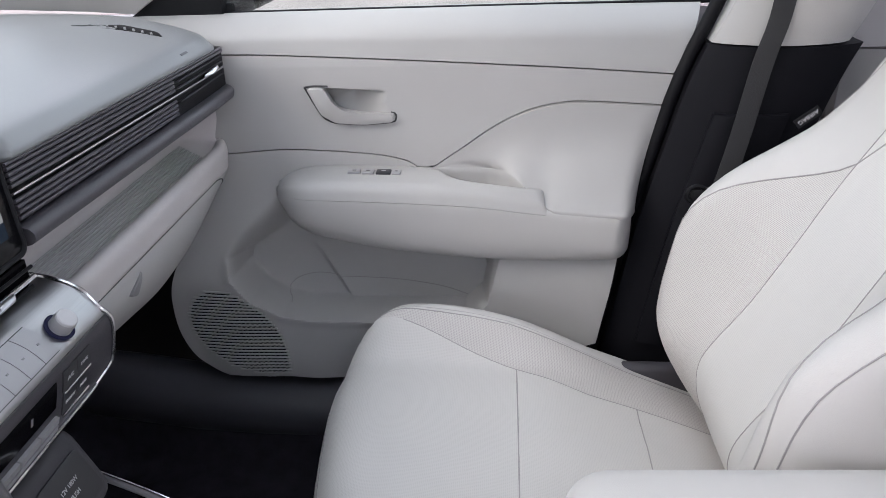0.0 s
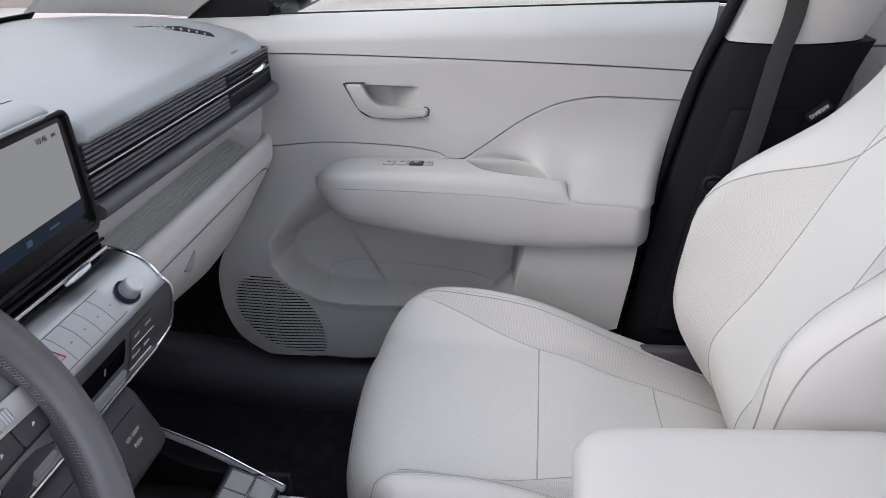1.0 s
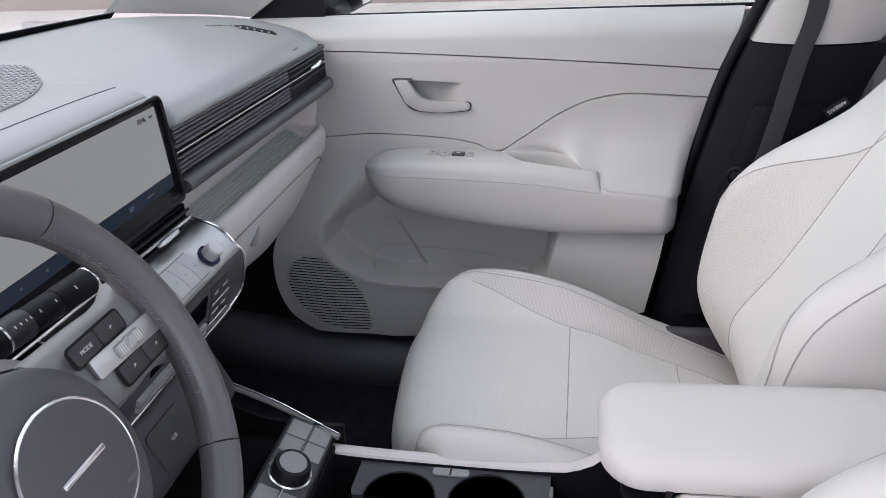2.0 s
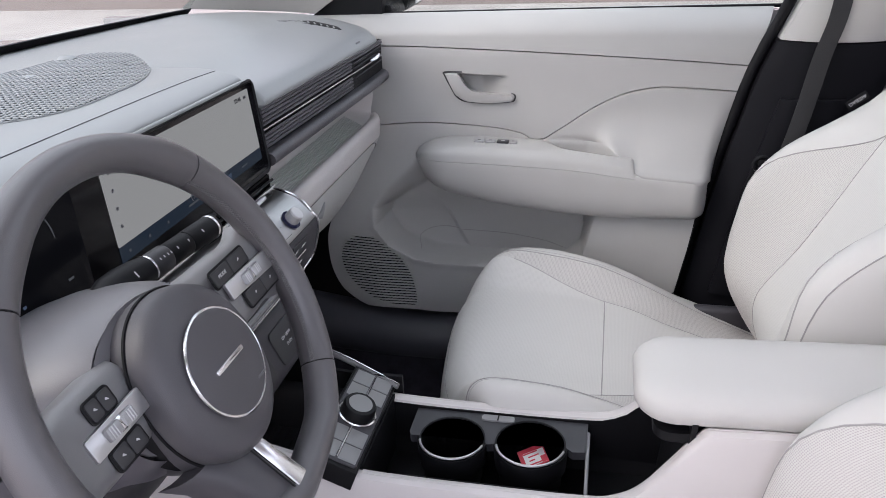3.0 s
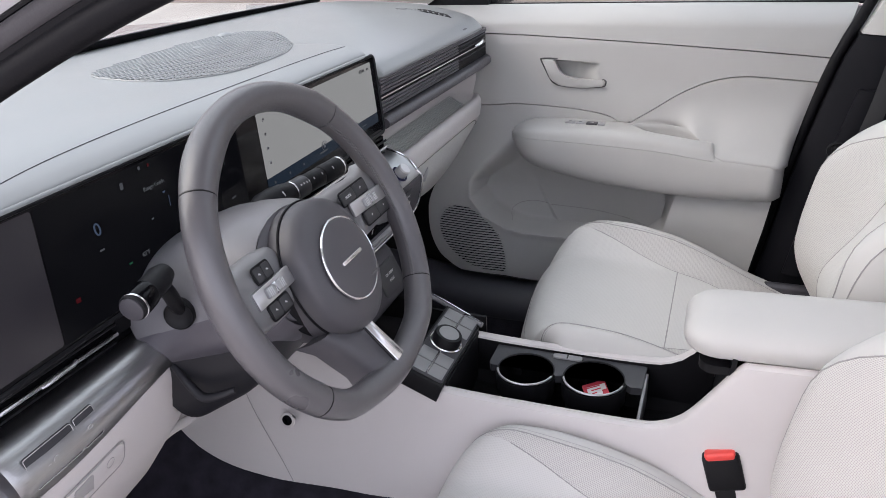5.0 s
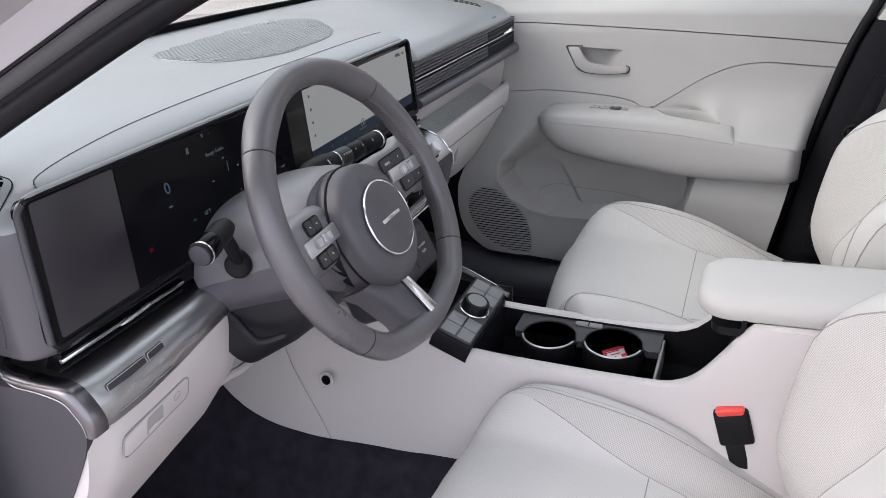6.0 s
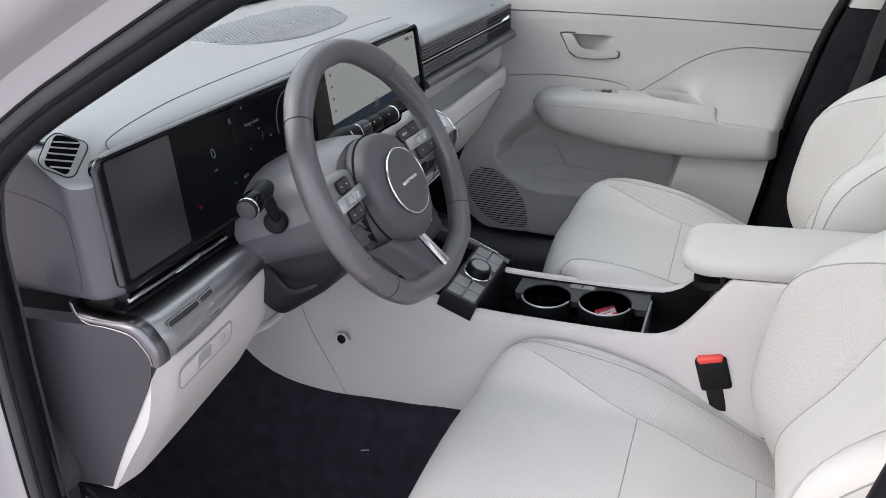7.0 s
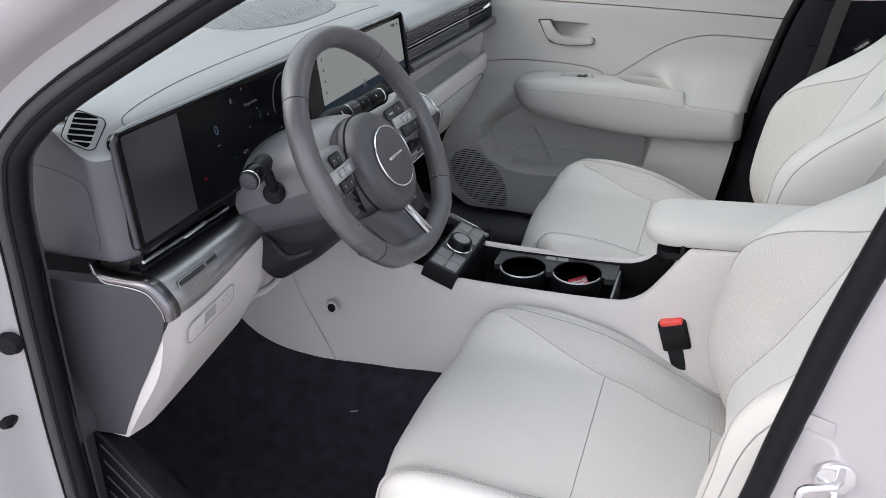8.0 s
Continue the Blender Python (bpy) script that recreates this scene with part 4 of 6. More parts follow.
for v in spread(0, 1, 14):
    row = []
    for y in spread(-0.646, -0.392, 24):
        zt, zb = 0.6195 + 0.020 * step(-0.60, -0.40, y), KNEEBOT(y)
        z = zt + (zb - zt) * v
        row.append((KNEEX(z - 0.012 * step(-0.60, -0.40, y)) - 0.012 * step(-0.44, -0.39, y) - 0.011 * step(-0.612, -0.648, y), y, z))
    rows.append(row)
knee = part("knee_panel", slab(rows, (-0.025, 0, 0)), LOWER, dash, "pale grey knee panel")
plate = lambda u, v, w: (KNEEX(v + 0.006) + w, u, v + 0.006 + 0.10 * (u + 0.56))
part("pull_plate", prism(rounded(-0.612, 0.558, -0.513, 0.586, 0.008), plate, 0.0022, 0.0012), LOWER, knee)
part("pull_plate_seam", tube([plate(u, v, 0.0010) for u, v in rounded(-0.613, 0.557, -0.512, 0.587, 0.008)], 0.0009, 6, closed=True), SEAM, knee)
# No hole is cut; a raised grey plate paints its shade.
part("pull_hole_shade", prism(rounded(-0.580, 0.5605, -0.556, 0.5840, 0.003), plate, 0.0030, 0.0), SEAM, knee, "grey plate painting the shaded finger hole of the bonnet pull")
part("pull_lip", prism(soft([(-0.579, 0.561), (-0.557, 0.561), (-0.557, 0.5665), (-0.568, 0.5685), (-0.579, 0.5665)], 0.002, 3), plate, 0.0042, 0.001), LOWER, knee)
part("pull_mark", tube([plate(-0.533 + 0.005 * math.cos(t), 0.575 + 0.005 * math.sin(t), 0.0024) for t in spread(0, 2 * math.pi, 16)[:-1]], 0.0004, 4, closed=True), SEAM, knee)
part("knee_edge", tube(smooth_line([(-0.452, -0.402, 0.494), (-0.456, -0.372, 0.487), (-0.460, -0.335, 0.476), (-0.468, -0.285, 0.470), (-0.490, -0.235, 0.468), (-0.530, -0.18, 0.470)], 6), 0.0055, 10, flat=1.2), LOWER, dash, "pale edge round the steering column")

ENDX = run((0.41, 0.43, 0.489, 0.531, 0.589, 0.618, 0.632, 0.643, 0.652, 0.657), (-0.50, -0.49, -0.456, -0.429, -0.394, -0.383, -0.380, -0.388, -0.396, -0.412))
rows = []
for v in spread(0, 1, 40):
    z = 0.6575 + (0.412 - 0.6575) * v
    xr = ENDX(z)
    rows.append([(xr + (-0.80 - xr) * u, -0.648 - 0.035 * u, z) for u in spread(0, 1, 8)])
part("end_panel", slab(rows, (0, 0.02, 0)), DARKTRIM, dash, "dark grey panel closing the dash end")
# Black sheet stands in for the unlit gap beside the column.
part("column_gap_shade", slab([[(-0.50, y, z) for y in spread(-0.40, -0.22, 4)] for z in (0.47, 0.60, 0.70)], (-0.02, 0, 0)), BLACK, dash)
part("toe_closing", slab([[(x, y, 0.50 + (x + 0.47) * -0.3) for y in spread(-0.64, -0.10, 8)] for x in (-0.49, -0.7, -0.95)], (0, 0, 0.01)), BLACK, dash)
part("centre_fill", slab([[(-0.46, y, z) for y in spread(-0.26, 0.24, 6)] for z in (0.50, 0.6, 0.70)], (-0.03, 0, 0)), BLACK, dash)

# ---- twin display panel ----
screen = thing("display_panel", (-0.41, -0.22, 0.70), "wide glossy black twin display panel on the dash", "display")


def face(u, v, w=0.0):
    """Panel face: u runs from the near end to the far end, v from bottom to top, w outwards."""
    a = Vector((-0.4035, -0.637, 0.700)).lerp(Vector((-0.374, 0.124, 0.727)), u)
    b = Vector((-0.4255, -0.615, 0.834)).lerp(Vector((-0.3932, 0.143, 0.844)), u)
    return tuple(a.lerp(b, v) + Vector((w, 0, 0.2 * w)))


def panel_rect(u0, v0, u1, v1, r, n=5):
    return [(u, v / 0.163) for u, v in [(a, b) for a, b in rounded(u0, v0 * 0.163, u1, v1 * 0.163, r, n)]]


part("housing", prism(panel_rect(0, 0, 1, 1, 0.012), lambda u, v, w: face(u, v, w - 0.012), 0.012, 0.002), GLOSS, screen)
part("frame", tube([face(u, v, -0.001) for u, v in panel_rect(0, 0, 1, 1.0, 0.012)], 0.0030, 8, closed=True), BLACK, screen, "slim black frame")
part("frame_edge", tube([face(u, v, -0.0005) for u, v in smooth_line([(0.004, 0.975), (-0.003, 0.93), (-0.004, 0.84), (-0.004, 0.5), (-0.003, 0.05)], 5)], 0.0034, 10), DARKTRIM, screen, "rounded dark edge of the frame")
part("hood_lip", tube([face(u, v, -0.0012) for u, v in smooth_line([(0.985, 1.012), (0.80, 1.014), (0.50, 1.016), (0.25, 1.018), (0.06, 1.016), (0.020, 1.010), (0.005, 0.985), (-0.003, 0.93), (-0.004, 0.88)], 5)], [0.0016] + [0.0030] * 36 + [0.0026, 0.0022, 0.0018, 0.0012], 10), DASH, screen, "grey lip over the display")
part("blank_plate", prism(panel_rect(0.012, 0.05, 0.139, 0.965, 0.004), face, 0.0006, 0.0), BLANK, screen, "blank grey glass plate")
part("driver_display", prism(panel_rect(0.141, 0.04, 0.52, 0.96, 0.002), face, 0.0005, 0.0), DARKGLOW, screen, "dark driver display")
part("map_display", prism(panel_rect(0.576, 0.29, 0.978, 0.935, 0.002), face, 0.0006, 0.0), MAPGLOW, screen, "pale lit map display")
part("lower_bar", prism(panel_rect(0.576, 0.165, 0.978, 0.287, 0.002), face, 0.0006, 0.0), BARGLOW, screen, "dark blue lit menu bar")
R, U = (0, 1, 0), Vector(face(0.5, 1)) - Vector(face(0.5, 0))
writing("clock", "10:46", 0.0080, face(0.938, 0.865, 0.0012), R, U, KEYDARK, screen)
writing("clock_half", "AM", 0.0050, face(0.962, 0.862, 0.0012), R, U, KEYDARK, screen)
writing("speed_figure", "0", 0.0175, face(0.223, 0.645, 0.0012), R, U, BLUEGLOW, screen)
writing("guide_words", "Range Guide", 0.0062, face(0.33, 0.755, 0.0012), R, U, TEXTGLOW, screen)
writing("temperature", "62°F", 0.0062, face(0.291, 0.305, 0.0012), R, U, TEXTGLOW, screen)
for u, v, a, b, m in ((0.223, 0.50, 0.013, 0.004, TEXTGLOW), (0.275, 0.855, 0.009, 0.015, TEXTGLOW), (0.352, 0.58, 0.0014, 0.030, BLUEGLOW), (0.345, 0.67, 0.008, 0.004, BLUEGLOW), (0.375, 0.55, 0.008, 0.005, TEXTGLOW), (0.315, 0.52, 0.007, 0.004, TEXTGLOW), (0.262, 0.30, 0.010, 0.004, GREENGLOW),
                   (0.172, 0.27, 0.012, 0.010, REDGLOW), (0.310, 0.925, 0.006, 0.008, TEXTGLOW), (0.327, 0.92, 0.005, 0.007, REDGLOW), (0.372, 0.33, 0.004, 0.006, TEXTGLOW), (0.485, 0.32, 0.016, 0.005, TEXTGLOW), (0.41, 0.34, 0.008, 0.006, BLUEGLOW)):
    part("symbol", box(face(u, v, 0.0012), (0.0004, a * 0.45, b * 0.45), 0.0), m, screen)
part("gauge_ring", tube([tuple(Vector(face(0.438, 0.62, 0.001)) + Vector((0, 0.032 * math.cos(t), 0.039 * math.sin(t)))) for t in spread(0, 2 * math.pi, 40)[:-1]], 0.0007, 5, closed=True), TEXTGLOW, screen, "thin pale gauge ring")
for k in range(4):
    part("menu_symbol", box(face(0.592, 0.85 - 0.14 * k, 0.0010), (0.0004, 0.0035, 0.0035), 0.0), INKDARK, screen)
for u in (0.595, 0.64, 0.685):
    part("bar_symbol", box(face(u, 0.225, 0.0010), (0.0004, 0.003, 0.003), 0.0), TEXTGLOW, screen)
part("bar_words", box(face(0.755, 0.225, 0.0010), (0.0004, 0.024, 0.0022), 0.0), TEXTGLOW, screen)
part("bar_glow", box(face(0.865, 0.225, 0.0010), (0.0004, 0.008, 0.006), 0.0), BLUEGLOW, screen)
part("bar_words", box(face(0.915, 0.225, 0.0010), (0.0004, 0.016, 0.0022), 0.0), TEXTGLOW, screen)
part("locator", tube([tuple(Vector(face(0.76, 0.28, 0.0008)) + Vector((0, 0.0065 * math.cos(t), 0.0065 * math.sin(t)))) for t in spread(0, 2 * math.pi, 20)[:-1]], 0.0005, 5, closed=True), INKDARK, screen)
part("locator_arrow", prism([(-0.003, -0.003), (0.003, -0.003), (0.0, 0.004)], lambda u, v, w: tuple(Vector(face(0.76, 0.28, 0.0008)) + Vector((w, u, v))), 0.0005, 0.0), INKDARK, screen)
# louvres under the panel
lou = part("louvre_box", slab([[(-0.412 + 0.036 * (y + 0.64) / 0.76 - 0.01 * (z < 0.68), y, z + 0.018 * (y + 0.64) / 0.76) for y in spread(-0.628, 0.120, 8)] for z in (0.664, 0.68, 0.702)], (-0.02, 0, 0)), GLOSS, screen, "gloss black louvre strip below the displays")
for y0, y1 in ((-0.632, -0.470), (-0.22, 0.122)):
    def lv(y, z, w=0.0):
        return (-0.409 + 0.036 * (y + 0.64) / 0.76 + w, y, z + 0.018 * (y + 0.64) / 0.76)

    part("louvre_line", tube([lv(y, 0.684) for y in spread(y0, y1, 8)], 0.0026, 8), CHROME, lou, "bright louvre line")
    part("louvre_fin", tube([lv(y, 0.673, -0.004) for y in spread(y0, y1, 8)], 0.0018, 8), BLACK, lou)
    part("louvre_fin", tube([lv(y, 0.694) for y in spread(y0, y1, 8)], 0.0018, 8), BLACK, lou)
    ym = (y0 + y1) / 2 + 0.01 if y0 < -0.5 else 0.062
    out = 0.003 if y0 < -0.5 else 0.008
    part("louvre_tab", tube([lv(ym - 0.020, 0.682, out - 0.002), lv(ym - 0.014, 0.684, out), lv(ym + 0.014, 0.685, out), lv(ym + 0.020, 0.686, out - 0.002)], [0.002, 0.0036 + 0.3 * (out - 0.003), 0.0036 + 0.3 * (out - 0.003), 0.002], 10, flat=0.6), SILVER, lou, "silver louvre tab")

# ---- control stack under the displays ----
stack = thing("control_stack", (-0.36, 0, 0.56), "brushed metal control stack with volume dial and climate keys", "control panel")
SP = smooth_line([(-0.410, 0.690), (-0.395, 0.690), (-0.370, 0.686), (-0.345, 0.676), (-0.329, 0.660), (-0.324, 0.648), (-0.327, 0.630), (-0.334, 0.608), (-0.342, 0.586), (-0.350, 0.572)], 4)


STACKEND = run((0.0, 0.3, 0.45, 0.6, 0.8, 0.88, 0.94, 1.0), (0.148, 0.142, 0.137, 0.145, 0.155, 0.156, 0.150, 0.132))


def stack_end(i):
    """Half width of the stack along its profile, round at the lower corner."""
    return STACKEND(i / (len(SP) - 1))


cut = int(len(SP) * 0.52)
for name, lo, hi, m, lab in (("top_face", 0, cut, BRUSHED, "brushed metal upper face"), ("front_face", cut, len(SP) - 1, DARKTRIM, "dark grey climate face")):
    part(name, slab([[(SP[i][0], stack_end(i) * u, SP[i][1]) for u in spread(-1, 1, 24)] for i in range(lo, hi + 1)], (-0.03, 0, -0.012)), m, stack, lab)
rim = [(SP[i][0] + 0.0005, stack_end(i) + 0.001, SP[i][1]) for i in range(len(SP))]
part("bright_edge", tube(rim, 0.0026, 8), CHROME, stack, "bright edge round the stack")
part("bright_edge", tube([(SP[-1][0] + 0.001, stack_end(len(SP) - 1) * u, SP[-1][1] - 0.001) for u in spread(-1, 1, 10)], 0.0026, 8), CHROME, stack)
part("bright_edge", tube([(x, -y, z) for x, y, z in rim], 0.0026, 8), CHROME, stack)
part("split_line", tube([(SP[cut][0] + 0.0008, stack_end(cut) * u, SP[cut][1]) for u in spread(-1, 1, 10)], 0.0009, 6), GAP, stack)


def on_stack(v, y, w):
    """A place on the stack: v along its profile, y across, w outwards."""
    f = v * (len(SP) - 1)
    i = min(int(f), len(SP) - 2)
    a, b = Vector((SP[i][0], SP[i][1])), Vector((SP[i + 1][0], SP[i + 1][1]))
    p, d = a + (b - a) * (f - i), (b - a).normalized()
    return (p.x - d.y * w, y, p.y + d.x * w)


def on_face(y0, y1, v0, v1, lift, thick=0.002, n=5):
    """A thin piece that follows the stack's curve."""
    mid = 0.5 * (v0 + v1)
    back = Vector(on_stack(mid, 0, -thick)) - Vector(on_stack(mid, 0, 0))
    return slab([[on_stack(v, y, lift) for y in (y0, y1)] for v in spread(v0, v1, n)], tuple(back))


part("key_bed", on_face(-0.117, 0.0640, 0.282, 0.463, 0.0007), GAP, stack)
for k in range(8):
    y0 = -0.1155 + 0.0225 * k
    part("key", on_face(y0, y0 + 0.0217, 0.288, 0.457, 0.0016), BUTTON, stack, "pale silver shortcut key")
    part("legend", on_face(y0 + 0.0095, y0 + 0.0122, 0.370, 0.378, 0.0020, 0.001, 1), KEYGREY, stack)
part("hazard_mark", tube([on_stack(v, y, 0.0024) for v, y in ((0.345, -0.0372), (0.400, -0.0422), (0.400, -0.0322))], 0.0008, 5, closed=True), CARDRED, stack, "red triangle mark")
nrm = Vector(on_stack(0.38, 0, 1)) - Vector(on_stack(0.38, 0, 0))
vc = on_stack(0.385, 0.084, 0.0)
dial = part("volume_dial", lathe([(0.0106, 0.002), (0.0104, 0.0115), (0.0098, 0.0136), (0.003, 0.0138)], vc, nrm, 32), BUTTON, stack, "silver volume dial")
part("dial_cap", lathe([(0.0098, 0.0134), (0.0096, 0.0160), (0.0086, 0.0169), (0.002, 0.0172)], vc, nrm, 32), INK, dial, "silver dial cap")
part("dial_ring", lathe([(0.0140, 0.0006), (0.0140, 0.0022), (0.0132, 0.0028), (0.0106, 0.0022)], vc, nrm, 32), RINGBLUE, dial, "blue lit ring")
part("climate_display", on_face(-0.080, 0.044, 0.62, 0.765, 0.0012), GLOSS, stack, "black climate display")
sr, su = (0, 1, 0), Vector(on_stack(0.66, 0, 0)) - Vector(on_stack(0.74, 0, 0))
for (y0, v0, word) in ((0.055, 0.605, "A/C"), (0.0790, 0.605, "SYNC"), (0.057, 0.735, "FRONT"), (0.0810, 0.735, "REAR")):
    part("climate_key", on_face(y0, y0 + 0.0230, v0, v0 + 0.120, 0.0014), KEYDARK, stack)
    writing("key_word", word, 0.0062 if len(word) < 4 else 0.0050, on_stack(v0 + 0.060, y0 + 0.0115, 0.0020), sr, su, INK, stack)
part("key_bar", tube([on_stack(0.7295, y, 0.002) for y in spread(0.056, 0.103, 4)], 0.0011, 6), CHROME, stack)
part("key_bar", tube([on_stack(0.860, y, 0.002) for y in spread(0.057, 0.104, 4)], 0.0014, 6), CHROME, stack)
for v in (0.835, 0.880):
    for k in range(5):
        y0 = -0.104 + 0.0305 * k
        part("toggle", on_face(y0, y0 + 0.0288, v - 0.016, v + 0.016, 0.0040, 0.004, 2), BUTTON, stack, "narrow silver toggle")
for u in (-0.045, 0.005):
    part("display_mark", on_face(u - 0.0015, u + 0.0015, 0.67, 0.71, 0.0016, 0.0005, 1), KEYGREY, stack)


# ---- centre console ----
console = thing("centre_console", (-0.1, 0, 0.2), "pale grey centre console with an open dark tray", "console")
RAILZ = run((-0.72, -0.60, -0.45, -0.30, -0.21, -0.05, 0.07, 0.105, 0.130, 0.155, 0.19, 0.21, 0.3), (0.52, 0.50, 0.455, 0.418, 0.401, 0.398, 0.400, 0.408, 0.426, 0.460, 0.512, 0.518, 0.522))
for side in (-1, 1):
    rows = []
    xs = (spread(-0.72, 0.06, 40) if side < 0 else spread(-0.215, 0.06, 18)) + spread(0.07, 0.21, 22) + spread(0.23, 0.41, 5)
    for v, dy, dz in ((0, 0.0085, -0.006), (0, 0.006, -0.002), (0, 0.0, 0.0), (0, -0.006, -0.003), (0, -0.009, -0.010), (0.2, -0.014, 0), (0.4, -0.022, 0), (0.6, -0.032, 0), (0.8, -0.042, 0), (1, -0.052, 0), (1.25, -0.060, 0)):
        row = []
        for x in xs:
            zt, zb = RAILZ(x), 0.235 - 0.02 * step(-0.6, -0.4, x)
            flare = 0.020 * step(-0.35, -0.60, x)
            row.append((x, side * (0.085 - dy - 0.0 + flare * min(1, v * 2)), zt + dz if v == 0 else zt - 0.012 + (zb - zt + 0.012) * v))
        rows.append(row)
    part("side_wall", slab(rows, (0, -side * 0.004, 0)), LOWER, console)
part("side_seam", tube([(x, -0.1 - 0.036 * v - 0.012, z) for x, z, v in smooth_line([(-0.552, 0.40, 0.25), (-0.525, 0.335, 0.6), (-0.475, 0.25, 0.95), (-0.454, 0.215, 1.15)], 5)], 0.0007, 6), SEAM, console)
hole_c = (-0.457, -0.1395, 0.328)
part("plug_hole", lathe([(0.013, 0.0), (0.013, 0.002), (0.011, 0.003), (0.0085, 0.0015)], hole_c, (0, -1, 0.2), 24), LOWER, console)
part("plug_dark", lathe([(0.0086, 0.0), (0.0086, 0.0022), (0.002, 0.0023)], hole_c, (0, -1, 0.2), 24), GLOSS, console, "dark round fixing hole")
# tray
part("tray", slab([[(x, y, 0.318 + 0.085 * max(0, (abs(y) - 0.060) / 0.018) ** 2 * (abs(y) > 0.06) * 0.8) for y in spread(-0.078, 0.078, 18)] for x in spread(-0.22, 0.22, 8)], (0, 0, -0.004)), BLACK, console, "black storage tray")
part("tray_back", slab([[(0.16 + 0.10 * (z - 0.32), y, z) for y in spread(-0.082, 0.082, 4)] for z in (0.30, 0.42, 0.52)], (0.006, 0, 0)), BLACK, console)
part("tray_front", slab([[(-0.208, y, z) for y in spread(-0.078, 0.078, 4)] for z in (0.30, 0.36, 0.405)], (-0.006, 0, 0)), BLACK, console)
part("front_bin", slab([[(x, y, 0.345 + 0.05 * step(0.05, 0.085, abs(y))) for y in spread(-0.09, 0.10, 16)] for x in spread(-0.46, -0.255, 6)], (0, 0, -0.004)), BLACK, console, "black ribbed bin ahead of the drive keys")
for k in range(14):
    x = -0.44 + 0.0125 * k
    part("bin_rib", tube([(x, y, 0.347) for y in spread(-0.05, 0.05, 3)], 0.002, 6), BLACK, console)
for side in (-1, 1):
    part("tray_lining", slab([[(x, side * (0.0745 - 0.004 * v), RAILZ(x) - 0.005 + (0.318 - RAILZ(x) + 0.005) * v) for x in spread(-0.21, 0.165, 24)] for v in (0, 0.3, 0.7, 1)], (0, -side * 0.002, 0)), BLACK, console, "black lining of the tray")
part("bin_wall", slab([[(x, 0.093 + 0.05 * step(-0.28, -0.45, x), z) for x in spread(-0.46, -0.20, 10)] for z in (0.33, 0.38, 0.425)], (0, 0.006, 0)), BLACK, console)
part("bin_rim", tube(smooth_line([(-0.435, 0.148, 0.452), (-0.40, 0.142, 0.450), (-0.304, 0.117, 0.436), (-0.25, 0.100, 0.424), (-0.205, 0.087, 0.412)], 5), 0.0045, 8), KEYGREY, console, "grey rim of the bin")
part("rim_line", tube(smooth_line([(-0.435, 0.148, 0.4575), (-0.40, 0.142, 0.4555), (-0.304, 0.117, 0.4415), (-0.25, 0.100, 0.4295), (-0.205, 0.087, 0.4175)], 5), 0.0014, 6), CHROME, console)
# socket block
turn_s = Matrix.Rotation(radians(-24), 3, "Y")
block = part("socket_block", box((-0.385, -0.01, 0.488), (0.06, 0.25, 0.095), 0.02, 4, turn=turn_s), DARKTRIM, console, "dark socket block under the stack")
sn = turn_s @ Vector((1, 0, 0))
sup = turn_s @ Vector((0, 0, 1))
for yc, words in ((0.060, ("12V 180W", "PUSH")), (-0.035, ("USB",))):
    pc = Vector((-0.385, yc, 0.488)) + sn * 0.030 + sup * -0.004
    part("socket_cover", prism(rounded(-0.036, -0.026, 0.036, 0.026, 0.008), lambda u, v, w: tuple(pc + Vector((0, u, 0)) + sup * v + sn * w), 0.0025, 0.001), KEYDARK, block)
    for k, wd in enumerate(words):
        writing("socket_words", wd, 0.0064, pc + sn * 0.0032 + sup * (0.006 - 0.011 * k if len(words) > 1 else 0), (0, 1, 0), sup, INK, block)
# drive key plate with rotary dial
drive = thing("drive_control", (-0.235, 0, 0.40), "grey drive mode plate with a black rotary dial", "control panel")
dn = Vector((0.40, 0, 1)).normalized()
du = Vector((1, 0, -0.40)).normalized()
dc = Vector((-0.2385, 0.0, 0.4225))
on_drive = lambda u, v, w: tuple(dc + du * u + Vector((0, v, 0)) + dn * w)
part("plate_body", prism([(-0.034, -0.098), (0.032, -0.098), (0.032, 0.098), (-0.034, 0.098)], lambda u, v, w: on_drive(u, v, w - 0.03), 0.030, 0.003), BLACK, drive)
part("plate", prism(rounded(-0.030, -0.092, 0.028, 0.092, 0.004), on_drive, 0.0025, 0.0008), DARKTRIM, drive, "dark bed of the grey keys")
part("plate_line", tube([on_drive(0.0, v, 0.003) for v in spread(-0.086, 0.086, 4)], 0.0012, 6), CHROME, drive)
for v0, v1 in ((-0.088, -0.060), (-0.058, -0.030), (0.030, 0.058), (0.060, 0.088)):
    for u0, u1 in ((-0.0275, -0.0018), (0.0018, 0.0255)):
        part("drive_key", prism(rounded(u0, v0, u1, v1, 0.0015), on_drive, 0.0034, 0.0004), KEYGREY, drive)
kc = on_drive(-0.001, 0.0, 0.003)
part("dial_ring", lathe([(0.0265, 0.0), (0.0265, 0.002), (0.0245, 0.003), (0.022, 0.002)], kc, dn, 36), CHROME, drive, "bright ring")
dd = part("rotary_dial", lathe([(0.0235, 0.001), (0.0225, 0.016), (0.021, 0.0185), (0.018, 0.019), (0.002, 0.0188)], kc, dn, 36), BLACK, drive, "black rotary dial with a grey cap")
part("dial_cap", lathe([(0.0165, 0.0188), (0.0162, 0.0196), (0.002, 0.0197)], kc, dn, 36), KEYGREY, dd)
# cup holders
cups = thing("cup_holder", (-0.05, 0, 0.33), "dark grey twin cup holder insert with bright rims", "cup holder")
HOLES = ((-0.111, 0.013, 0.043), (-0.006, 0.018, 0.045))
